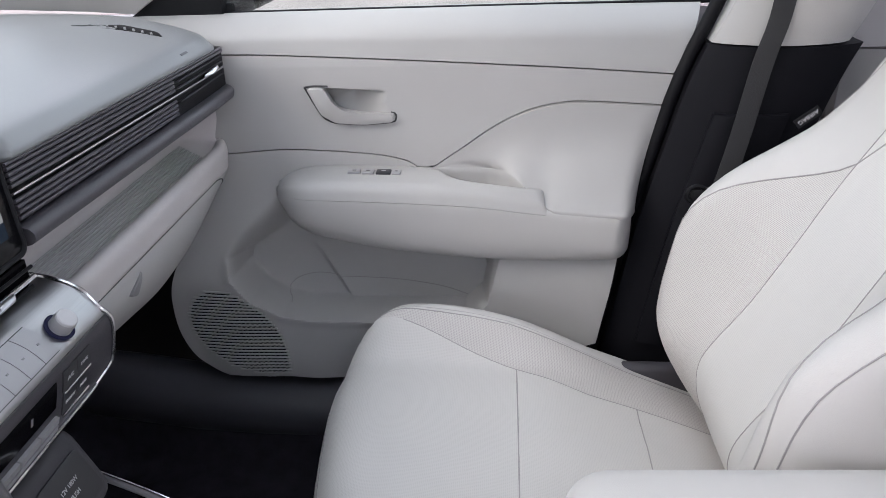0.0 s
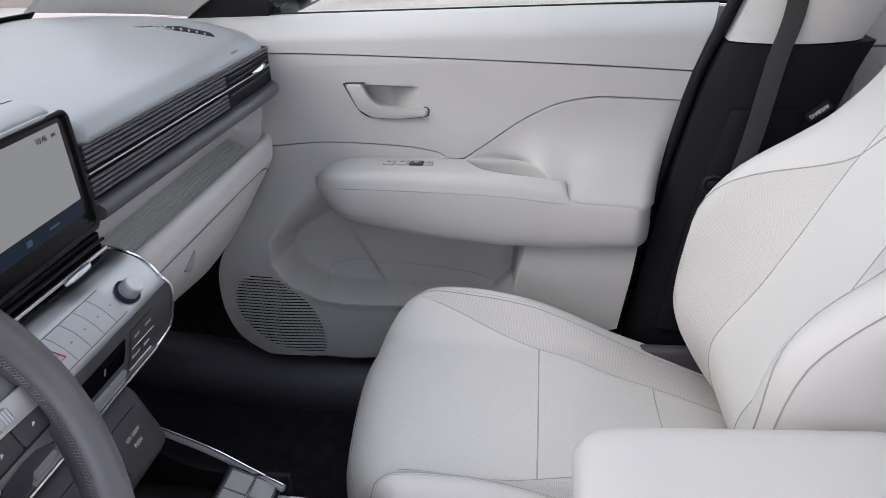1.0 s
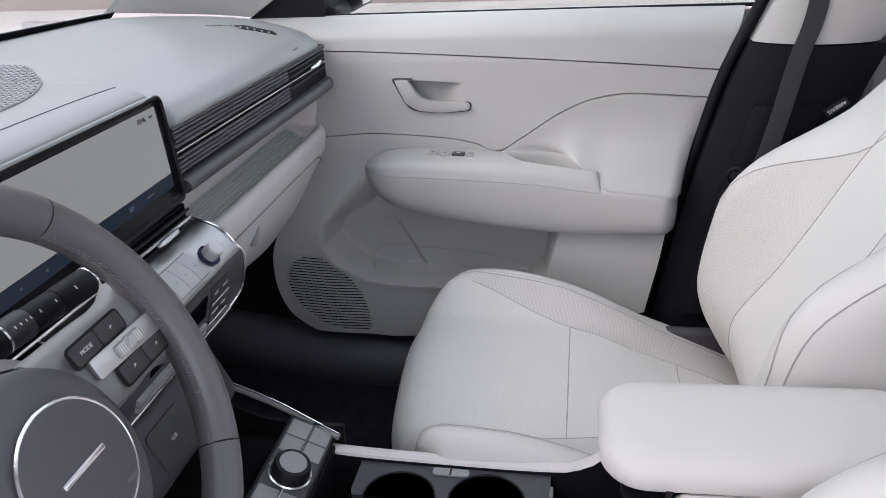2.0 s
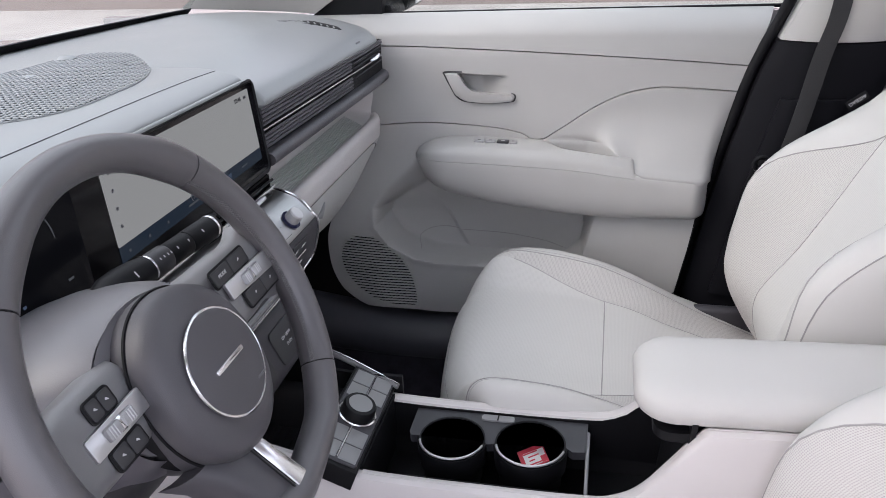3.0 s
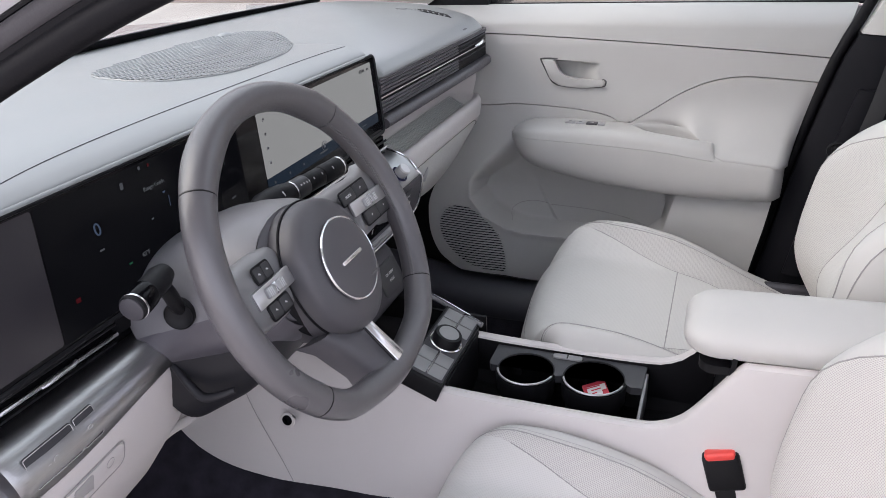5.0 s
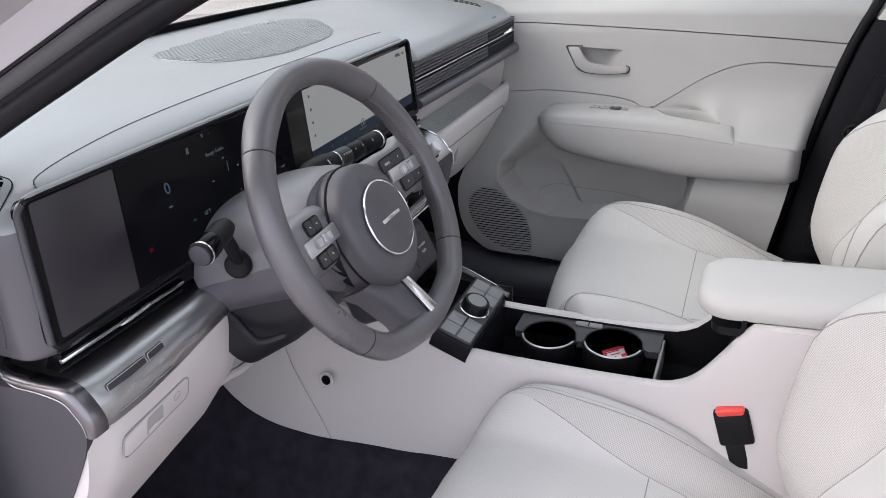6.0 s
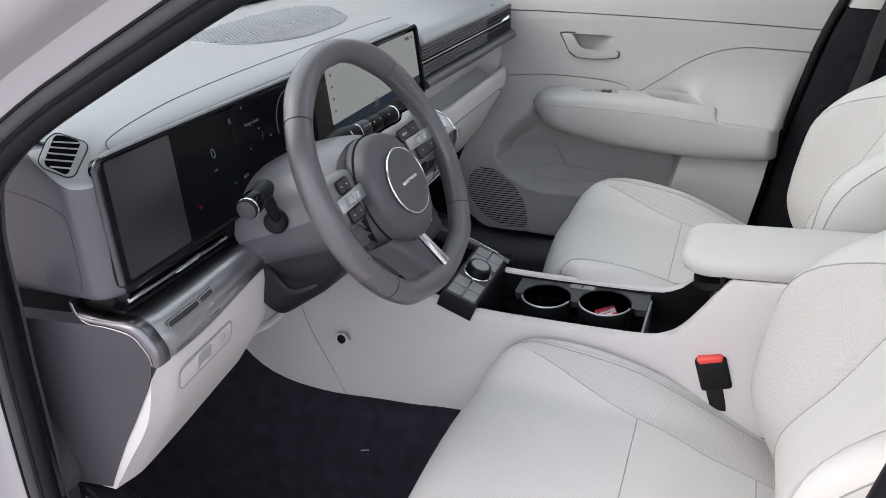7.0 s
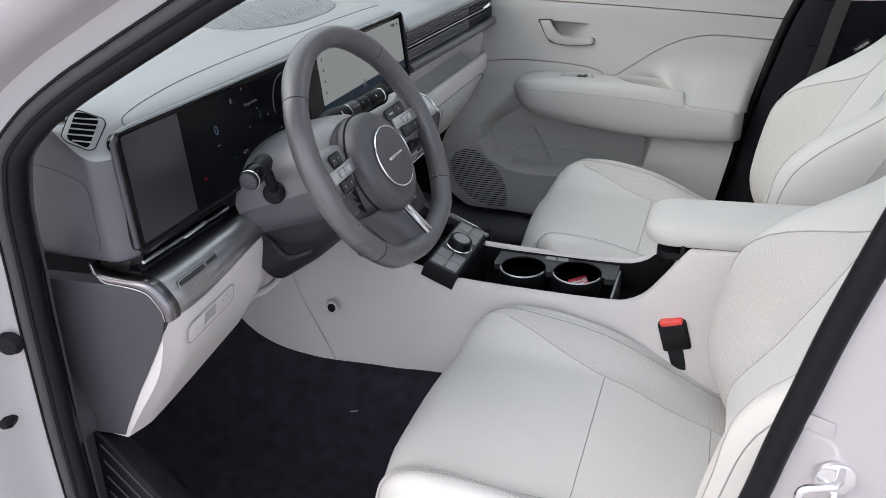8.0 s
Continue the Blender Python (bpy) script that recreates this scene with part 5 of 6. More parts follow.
arc = lambda hx, hy, hr: [(hx + hr * 1.03 * math.cos(t), hy + hr * 1.03 * math.sin(t)) for t in spread(0.0, math.pi, 18)]
deck = [(-0.172, 0.073), (-0.172, 0.020), (-0.168, 0.012)] + arc(*HOLES[0])[::-1] + [(-0.063, 0.008), (-0.055, 0.010)] + arc(*HOLES[1])[::-1] + [(0.050, 0.010), (0.066, 0.012), (0.068, 0.073)]
bm = bmesh.new()
rims = [[bm.verts.new((x, y, z)) for x, y in deck] for z in (0.3775, 0.3895)]
for ra_, rb_ in zip(rims[0], rims[0][1:] + rims[0][:1]):
    k = rims[0].index(ra_), rims[0].index(rb_)
    bm.faces.new((ra_, rb_, rims[1][k[1]], rims[1][k[0]]))
bmesh.ops.triangulate(bm, faces=[bm.faces.new(rims[1]), bm.faces.new(rims[0][::-1])])
part("deck", bm, surface("grey_tray_plastic", (0.036, 0.036, 0.041), 0.45, grain=0.3, size=1200), cups, "dark grey deck round the wells")
for hx, hy, hr in HOLES:
    well = [(hx + hr * math.cos(t), hy + hr * math.sin(t)) for t in spread(0, 2 * math.pi, 40)[:-1]]
    part("well", slab([[(hx + f * (x - hx), hy + f * (y - hy), z) for x, y in well + well[:1]] for f, z in ((1.04, 0.3915), (1.0, 0.391), (0.97, 0.385), (0.93, 0.33), (0.90, 0.325), (0.05, 0.325))], (0, 0, -0.001)), BLACK, cups, "black round well")
    part("collar", from_rows([[(hx + hr * f * math.cos(t), hy + hr * f * math.sin(t), 0.357 + z) for f, z in ((1.06, 0.0), (1.10, 0.028), (1.085, 0.032), (1.03, 0.032), (1.0, 0.028), (0.99, 0.0))] for t in spread(math.pi, 2 * math.pi, 24)], close=True, caps=True), BLACK, cups)
    part("bright_rim", tube([(hx + hr * 1.02 * math.cos(t), hy + hr * 1.02 * math.sin(t), 0.3915) for t in spread(radians(195), radians(345), 24)], 0.0018, 8), SILVER, cups, "bright half rim")
for hx, hy, hr in HOLES:
    part("gripper", box((hx - 0.020, hy + 0.024, 0.372), (0.014, 0.010, 0.020), 0.003), BLACK, cups)
part("end_wall", box((0.069, -0.004, 0.362), (0.005, 0.125, 0.05), 0.002), KEYGREY, cups, "slim grey end wall")
part("release_key", prism(rounded(-0.078, 0.056, -0.032, 0.068, 0.004), lambda u, v, w: (u, v, 0.390 + w), 0.003, 0.001), KEYGREY, cups)
part("release_split", box((-0.055, 0.062, 0.3935), (0.002, 0.012, 0.001), 0.0), BLACK, cups)
part("side_skirt", box((-0.05, -0.046, 0.345), (0.236, 0.008, 0.05), 0.003), BLACK, cups)
card = thing("paper_card", (-0.005, 0.0, 0.34), "small red and white printed card in the cup holder", "card")
ct = Matrix.Rotation(radians(30), 3, "X") @ Matrix.Rotation(radians(28), 3, "Z")
cpos = Vector((-0.002, 0.016, 0.370))
part("sheet", box(cpos, (0.036, 0.027, 0.0010), 0.0, turn=ct), CARDRED, card)
part("printed_field", box(cpos + ct @ Vector((0.002, -0.002, 0.0009)), (0.029, 0.019, 0.0006), 0.0, turn=ct), CARDWHITE, card)
for k in range(4):
    part("print_bar", box(cpos + ct @ Vector((-0.003 + 0.004 * (k % 2), 0.006 - 0.0052 * k, 0.0014)), (0.022 - 0.007 * (k % 3), 0.0017, 0.0004), 0.0, turn=ct), CARDRED, card)
part("print_block", box(cpos + ct @ Vector((0.013, -0.007, 0.0014)), (0.008, 0.009, 0.0004), 0.0, turn=ct), CARDRED, card)
# armrest box and lid
armbox = thing("armrest_box", (0.3, 0, 0.25), "pale grey console box under a padded armrest lid", "armrest")
part("box_body", slab([[(x, y, z) for x in spread(0.19, 0.42, 4)] for y, z in ((-0.086, 0.30), (-0.080, 0.500), (0.066, 0.500), (0.086, 0.30))], (0, 0, -0.004)), LOWER, armbox)
rows = []
for z, f, r in ((0.516, -0.008, 0.04), (0.517, -0.003, 0.042), (0.522, 0.0, 0.045), (0.533, 0.001, 0.045), (0.541, -0.003, 0.042), (0.548, -0.010, 0.036), (0.552, -0.022, 0.028), (0.5545, -0.038, 0.018), (0.5555, -0.058, 0.010)):
    rows.append([(u - 0.012 * step(0.53, 0.58, z) * 0, v, z + 0.010 * step(0.20, 0.45, u)) for u, v in rounded(0.118 - f, -0.082 - f, 0.440 + f, 0.066 + f, max(0.004, r), 7)])
part("lid", from_rows(rows, close=True, caps=True), SEATSKIN, armbox, "off-white padded armrest lid")
# Black slab stands in for the shadow under the lid.
part("lid_shadow_gap", prism(rounded(0.140, -0.078, 0.425, 0.058, 0.02), lambda u, v, w: (u, v, 0.492 + 0.012 * step(0.2, 0.45, u) + w), 0.012, 0.0), BLACK, armbox)
part("latch", box((0.168, 0.0, 0.495), (0.022, 0.07, 0.018), 0.005), BLACK, armbox, "black lid latch")

# ---- steering wheel and column ----

WC, WT = Vector((-0.2312, -0.3421, 0.7451)), radians(25.4)
WN = Vector((math.cos(WT), 0, math.sin(WT)))
WU = Vector((0, 1, 0))
WV = Vector((-math.sin(WT), 0, math.cos(WT)))
wp = lambda a, b, c=0.0: tuple(WC + WU * a + WV * b + WN * c)
wheel = thing("steering_wheel", WC, "dark grey leather three-spoke steering wheel", "steering wheel")


def rim_radius(t):
    """The rim is round but for a flatter foot."""
    s = math.sin(t)
    return 0.1617 - 0.010 * step(-0.80, -1.0, s)


def rim_piece(a0, a1, n, r0=0.0165, r1=0.0150):
    rows = []
    for t in spread(radians(a0), radians(a1), n):
        rr = rim_radius(t)
        grip = 0.0018 * math.exp(-((math.degrees(t) % 360 - 55) / 12) ** 2) + 0.0018 * math.exp(-((math.degrees(t) % 360 - 125) / 12) ** 2)
        rows.append([wp((rr + (r1 + grip) * math.cos(q)) * math.cos(t), (rr + (r1 + grip) * math.cos(q)) * math.sin(t), (r0 + grip) * math.sin(q)) for q in spread(0, 2 * math.pi, 18)[:-1]])
    return from_rows(rows, close=True, caps=True)


SEAMS = (46, 140, 222, 321)
for k, (a, b) in enumerate(zip(SEAMS, SEAMS[1:] + (SEAMS[0] + 360,))):
    part("rim_cover", rim_piece(a + 0.25, b - 0.25, 44), WHEELSKIN, wheel, "dark grey leather rim cover" if k == 0 else "")
for a in SEAMS:
    t = radians(a)
    rr = rim_radius(t)
    part("rim_seam", tube([wp((rr + 0.0146 * math.cos(q)) * math.cos(t), (rr + 0.0146 * math.cos(q)) * math.sin(t), 0.0161 * math.sin(q)) for q in spread(0, 2 * math.pi, 18)[:-1]], 0.0007, 5, closed=True), BLACK, wheel)
for a0, a1, in ((-39, 46), (140, 221)):
    n = int((a1 - a0) / 0.95)
    for off in (-1, 1):
        zig = []
        for i in range(n + 1):
            t = radians(a0 + (a1 - a0) * i / n)
            q = math.pi * 0.91 + (0.13 if (i % 2) else -0.13) * off
            rr = rim_radius(t)
            zig.append(wp((rr + 0.0156 * math.cos(q)) * math.cos(t), (rr + 0.0156 * math.cos(q)) * math.sin(t), 0.0172 * math.sin(q)))
        part("rim_stitch", tube(zig, 0.00050, 4), RIMTHREAD, wheel)
# hub pad
hub_o = [(0.0655 * math.copysign(abs(math.cos(t)) ** 0.95, math.cos(t)), 0.0745 * math.copysign(abs(math.sin(t)) ** 0.95, math.sin(t)) - 0.002) for t in spread(0, 2 * math.pi, 56)[:-1]]
HUBW = -0.012
hp = lambda a, b, c=0.0: wp(a + 0.0045, b - 0.021, c)

rows = [[hp(x * f, y * f, w + HUBW) for x, y in hub_o] for f, w in ((0.97, -0.045), (1.0, -0.03), (1.0, -0.004), (0.985, 0.008), (0.94, 0.016), (0.85, 0.021), (0.7, 0.0245), (0.4, 0.027), (0.05, 0.028))]
hub = part("hub_pad", from_rows(rows, close=True, caps=True), HUBSKIN, wheel, "dark grey airbag pad")
part("hub_gap", tube([hp(x * 1.008, y * 1.008, -0.004 + HUBW) for x, y in hub_o], 0.0014, 6, closed=True), BLACK, wheel)
part("badge_disc", lathe([(0.043, 0.0), (0.043, 0.0295), (0.041, 0.0302), (0.004, 0.0305)], hp(0, 0, HUBW), WN, 48), HUBSKIN, hub)
part("badge_ring", tube([hp(0.0435 * math.cos(t), 0.0435 * math.sin(t), 0.0285 + HUBW) for t in spread(0, 2 * math.pi, 56)[:-1]], 0.0014, 8, closed=True), CHROME, hub, "bright ring")
part("badge_bar", prism(rounded(-0.0205, -0.0022, 0.0205, 0.0022, 0.0015), lambda u, v, w: hp(u, v, 0.0302 + HUBW + w), 0.002, 0.0008), CHROME, hub, "plain bright bar")
part("pad_mark", box(hp(0.024, -0.030, 0.0301 + HUBW), (0.001, 0.012, 0.003), 0.0), INKDARK, hub)
# side spokes with key pods; each pod's depth and layout is fitted to the camera's view
for s, deep, keys_up, strip, keys_low in (
        (-1, -0.0125, (0.078, 0.102, 0.0105, 0.0245), [(0.058, -0.0085), (0.119, -0.0100), (0.119, 0.0072), (0.058, 0.0090)], (0.0755, 0.107, -0.0255, -0.0115)),
        (1, -0.0035, (0.064, 0.122, 0.0195, 0.0335), [(0.072, 0.0030), (0.150, -0.0010), (0.148, 0.0165), (0.072, 0.0190)], (0.090, 0.150, -0.0140, 0.0005))):
    rows = []
    for x, hw, w in ((0.048, 0.034, -0.008), (0.066, 0.034, -0.003), (0.085, 0.034, -0.001), (0.105, 0.0335, 0.0), (0.125, 0.032, 0.0), (0.138, 0.033, -0.001), (0.1465, 0.036, -0.002), (0.157, 0.040, -0.004)):
        lift = 0.008 * (s > 0)
        x = min(x, 0.147) if s < 0 else x
        w += 0.010 * step(0.115, 0.147, x) if s < 0 else 0.0
        hw = min(hw, 0.034) if s < 0 and x > 0.13 else hw
        rows.append([wp(s * x, lift + v * hw, deep + w + 0.0015 * (1 - v * v) - 0.012 * abs(v) ** 6) for v in spread(-1, 1, 16)])
    spoke = part("side_spoke", slab(rows, tuple(WN * -0.012)), SPOKE, wheel, "mid grey spoke with key pods")
    face_w = lambda u, v, w: wp(s * u, v, deep + 0.0018 + w)
    for ua, ub, va, vb in (keys_up, keys_low):
        part("pod_bed", prism(rounded(ua - 0.0022, va - 0.0020, ub + 0.0022, vb + 0.0020, 0.0045), face_w, 0.0008, 0.0003), BLACK, spoke, "black bed of the keys")
        um = 0.5 * (ua + ub)
        for k0, k1 in ((ua, um - 0.0004), (um + 0.0004, ub)):
            part("wheel_key", prism(rounded(k0, va, k1, vb, 0.0025), face_w, 0.0020, 0.0007), KEYDARK, spoke, "dark wheel key")
            uc, vc_ = 0.5 * (k0 + k1), 0.5 * (va + vb)
            if s > 0 and va > 0.01 and k0 == ua:
                writing("key_word", "MODE", 0.0046, face_w(uc, vc_, 0.0022), WU, WV, INK, spoke)
            else:
                part("legend", prism(soft([(uc - 0.0018, vc_ - 0.0012), (uc + 0.0002, vc_ - 0.0005), (uc + 0.0020, vc_ + 0.0004), (uc + 0.0002, vc_ + 0.0018)], 0.0008, 2), face_w, 0.0023, 0.0), INK, spoke)
    part("silver_bar", prism(soft(strip, 0.002, 3), face_w, 0.0030, 0.0010), SILVER, spoke, "silver key strip")
    uc = 0.5 * (strip[0][0] + strip[1][0])
    vc_ = sum(p[1] for p in strip) / 4
    for side in (-1, 1):
        part("roller", prism(rounded(uc + side * 0.0078 - 0.0072, vc_ - 0.0052, uc + side * 0.0078 + 0.0072, vc_ + 0.0052, 0.002), face_w, 0.0066, 0.0022), BUTTON, spoke, "silver rocker")
    part("roller_waist", prism(rounded(uc - 0.0030, vc_ - 0.0058, uc + 0.0030, vc_ + 0.0058, 0.001), face_w, 0.0056, 0.0015), CHROME, spoke)
    for du_ in (-0.012, -0.0095, -0.007, 0.007, 0.0095, 0.012):
        part("roller_ridge", tube([face_w(uc + du_, v, 0.0066) for v in spread(vc_ - 0.0042, vc_ + 0.0042, 4)], 0.0005, 5), SILVER, spoke)
# lower spoke, rising from behind the hub to the rim, with a bright bar along its far edge
rows = []
for y, a0, a1, w in ((-0.075, -0.062, 0.014, -0.016), (-0.092, -0.050, 0.010, -0.007), (-0.112, -0.043, 0.014, -0.002), (-0.132, -0.035, 0.021, 0.002), (-0.147, -0.036, 0.028, 0.005), (-0.158, -0.046, 0.040, 0.002)):
    rows.append([wp(a0 + (a1 - a0) * (v + 1) / 2, y, w + 0.003 * (1 - v * v) - 0.012 * abs(v) ** 8) for v in spread(-1, 1, 14)])
low = part("lower_spoke", slab(rows, tuple(WN * -0.022)), HUBSKIN, wheel)
inlay_w = lambda u, v, w: wp(u, v, -0.0055 + 0.21 * (-0.090 - v) + w)
part("bright_inlay", prism(soft([(-0.0105, -0.088), (0.0040, -0.088), (0.0190, -0.152), (-0.0010, -0.152)], 0.003, 3), inlay_w, 0.0068, 0.0015), CHROME, low, "bright metal inlay")
part("inlay_groove", tube([inlay_w(u, v, 0.0050) for u, v in ((-0.0122, -0.088), (-0.0080, -0.118), (-0.0030, -0.151))], 0.0009, 6), BLACK, low)
part("hub_back", lathe([(0.050, -0.085), (0.060, -0.06), (0.070, -0.035), (0.06, -0.02), (0.01, -0.02)], WC - WV * 0.02, WN, 40), BLACK, wheel)

# column shroud
column = thing("steering_column", (-0.33, -0.342, 0.66), "grey steering column shroud behind the wheel", "steering column")
rows = []
for d, a, b, cz in ((0.026, 0.078, 0.058, -0.008), (0.045, 0.090, 0.068, -0.008), (0.075, 0.098, 0.074, -0.006), (0.11, 0.104, 0.076, -0.002), (0.15, 0.108, 0.074, 0.002), (0.185, 0.108, 0.068, 0.004)):
    c = WC - WN * d + Vector((0, 0, cz))
    rows.append([tuple(c + WU * a * math.copysign(abs(math.cos(t)) ** 0.75, math.cos(t)) + WV * b * abs(math.sin(t)) ** 0.9) for t in spread(0, math.pi, 28)])
part("upper_shroud", slab(rows, tuple(WV * -0.0006)), SHROUD, column, "mid grey upper shroud")
rows = []
for d, a, b, cz in ((0.026, 0.078, 0.060, -0.008), (0.045, 0.090, 0.068, -0.008), (0.075, 0.098, 0.070, -0.006), (0.11, 0.104, 0.069, -0.002), (0.15, 0.108, 0.066, 0.002), (0.185, 0.108, 0.063, 0.004)):
    c = WC - WN * d + Vector((0, 0, cz - 0.0006))
    rows.append([tuple(c + WU * a * math.copysign(abs(math.cos(t)) ** 0.75, math.cos(t)) - WV * b * abs(math.sin(t)) ** 0.85) for t in spread(math.pi, 2 * math.pi, 28)])
front = WC - WN * 0.026 + Vector((0, 0, -0.008))
part("shroud_face", slab([[tuple(front + (WU * 0.080 * math.cos(t) + WV * 0.061 * math.sin(t)) * f) for t in spread(0, 2 * math.pi, 40)] for f in (1.0, 0.7, 0.3)], tuple(WN * -0.003)), SHROUD, column)
# Darker than the upper half: the shade below is put into the colour.
part("lower_shroud", slab(rows, tuple(WV * 0.0006)), RIBGREY_PODSHADE, column, "lower shroud, darkened as its shaded side")
rows = []
for d, a, b, cz in ((0.026, 0.066, 0.050, -0.008), (0.045, 0.078, 0.060, -0.008), (0.075, 0.084, 0.080, -0.006), (0.11, 0.090, 0.098, -0.002), (0.15, 0.094, 0.112, 0.002), (0.215, 0.096, 0.124, 0.004)):
    c = WC - WN * d + Vector((0, 0, cz - 0.0012))
    rows.append([tuple(c + WU * a * math.copysign(abs(math.cos(t)) ** 0.45, math.cos(t)) - WV * b * abs(math.sin(t)) ** 0.45) for t in spread(math.pi, 2 * math.pi, 28)])
part("under_cover", slab(rows, tuple(WV * 0.004)), UNDERDARK, column, "cover under the column, blackened for the shadow there")
part("tilt_lever", tube(smooth_line([(-0.372, -0.436, 0.634), (-0.356, -0.442, 0.624), (-0.338, -0.446, 0.612), (-0.328, -0.446, 0.610), (-0.314, -0.444, 0.614), (-0.298, -0.438, 0.620)], 5), [0.0035 + 0.0015 * math.sin(math.pi * i / 25) for i in range(26)], 10), UNDERDARK, column, "black tilt lever")
part("stalk_ring", lathe([(0.0150, -0.014), (0.0150, 0.004), (0.0140, 0.0055), (0.0118, 0.0035), (0.003, 0.0025)], (-0.337, -0.449, 0.708), (0.35, -1, 0.1), 28), BLACK, column, "black ring round the stalk")
stalk_l = thing("drive_selector", (-0.33, -0.47, 0.72), "black column stalk with a chrome-banded end", "stalk")
sa = Vector((-0.340, -0.436, 0.704))
part("arm", tube(smooth_line([tuple(sa), (-0.336, -0.452, 0.720), (-0.334, -0.462, 0.740), (-0.334, -0.470, 0.753)], 5), 0.0074, 12), BLACK, stalk_l)
ax = Vector((0.16, -0.97, -0.12)).normalized()
hc = Vector((-0.335, -0.468, 0.756))
part("barrel", lathe([(0.0035, -0.014), (0.0095, -0.011), (0.0126, 0.0), (0.0126, 0.022), (0.0126, 0.0225)], hc, ax, 28), BLACK, stalk_l)
part("band", lathe([(0.0128, 0.0225), (0.0136, 0.025), (0.0136, 0.040), (0.0132, 0.042), (0.0100, 0.042)], hc, ax, 28), GLOSS, stalk_l, "gloss black ring")
part("band", lathe([(0.0134, 0.0420), (0.0136, 0.0430), (0.0134, 0.0440), (0.0120, 0.0444)], hc, ax, 28), CHROME, stalk_l, "bright band")
part("end_cap", lathe([(0.0130, 0.0442), (0.0126, 0.0470), (0.0114, 0.0480)], hc, ax, 28), BLACK, stalk_l)
part("end_cap", lathe([(0.0114, 0.0474), (0.0112, 0.0490), (0.0090, 0.0500), (0.0016, 0.0504)], hc, ax, 28), DARKTRIM, stalk_l, "dark grey end cap")
stalk_r = thing("wiper_stalk", (-0.31, -0.24, 0.75), "black wiper stalk with marked rings and chrome tip", "stalk")
ra, rb = Vector((-0.335, -0.300, 0.758)), Vector((-0.307, -0.160, 0.766))
rd = (rb - ra).normalized()
ln = (rb - ra).length
part("barrel", lathe([(0.0120, -0.004), (0.0160, 0.006), (0.0168, 0.022), (0.0150, 0.040), (0.0126, 0.052), (0.0120, 0.055)], ra, rd, 28), BLACK, stalk_r)
part("marked_ring", lathe([(0.0118, 0.055), (0.0126, 0.057), (0.0126, 0.075), (0.0116, 0.077)], ra, rd, 28), KEYDARK, stalk_r)
part("thin_ring", lathe([(0.0128, 0.0525), (0.0131, 0.0535), (0.0128, 0.0545), (0.0115, 0.055)], ra, rd, 28), CHROME, stalk_r)
part("switch_ring", lathe([(0.0108, 0.077), (0.0116, 0.079), (0.0116, 0.104), (0.0104, 0.106)], ra, rd, 28), BLACK, stalk_r)
part("tip", lathe([(0.0112, 0.106), (0.0122, 0.108), (0.0122, ln), (0.0116, ln + 0.0025), (0.002, ln + 0.003)], ra, rd, 28), BLACK, stalk_r, "black tip")
part("tip_line", lathe([(0.0120, ln - 0.004), (0.0126, ln - 0.003), (0.0126, ln - 0.0015), (0.0120, ln - 0.0005)], ra, rd, 28), CHROME, stalk_r)
for d, hgt, rr in ((0.026, 0.009, 0.0166), (0.059, 0.0035, 0.0126), (0.064, 0.0035, 0.0126), (0.069, 0.0035, 0.0126), (0.073, 0.0035, 0.0126), (0.083, 0.004, 0.0116), (0.098, 0.004, 0.0116), (0.118, 0.005, 0.0122)):
    pos = ra + rd * d + (Vector((0.8, 0, 0.6)) * (rr + 0.0001))
    part("legend", box(pos, (0.0008, 0.0011, hgt * 0.7), 0.0, turn=Matrix.Rotation(radians(-37), 3, "Y")), INK, stalk_r)
paddle = thing("paddle", (-0.29, -0.21, 0.73), "dark shift paddle behind the wheel spoke", "paddle")
part("blade", prism(soft([(0.105, 0.018), (0.128, 0.014), (0.138, 0.030), (0.130, 0.040), (0.114, 0.038)], 0.007, 4), lambda u, v, w: wp(u, v, -0.034 + w), 0.004, 0.0012), DARKTRIM, paddle)
part("blade", prism(soft([(-0.105, 0.018), (-0.128, 0.014), (-0.138, 0.030), (-0.130, 0.040), (-0.114, 0.038)], 0.007, 4), lambda u, v, w: wp(u, v, -0.034 + w), 0.004, 0.0012), DARKTRIM, paddle)

# ---- seats ----
CUSH = smooth_line([(0.32, -0.100), (0.235, -0.064), (0.15, -0.034), (0.06, -0.008), (0.0, 0.0), (-0.08, 0.006), (-0.16, 0.010), (-0.212, 0.006), (-0.248, -0.012), (-0.268, -0.042), (-0.275, -0.080), (-0.271, -0.125)], 4)
ACROSS = smooth_line([(0.0, 0.002), (0.20, 0.001), (0.40, 0.0), (0.56, 0.0), (0.64, 0.006), (0.76, 0.036), (0.85, 0.054), (0.92, 0.052), (0.97, 0.032), (1.0, -0.005), (1.005, -0.06), (0.985, -0.125)], 4)


SKEW = [0.0]


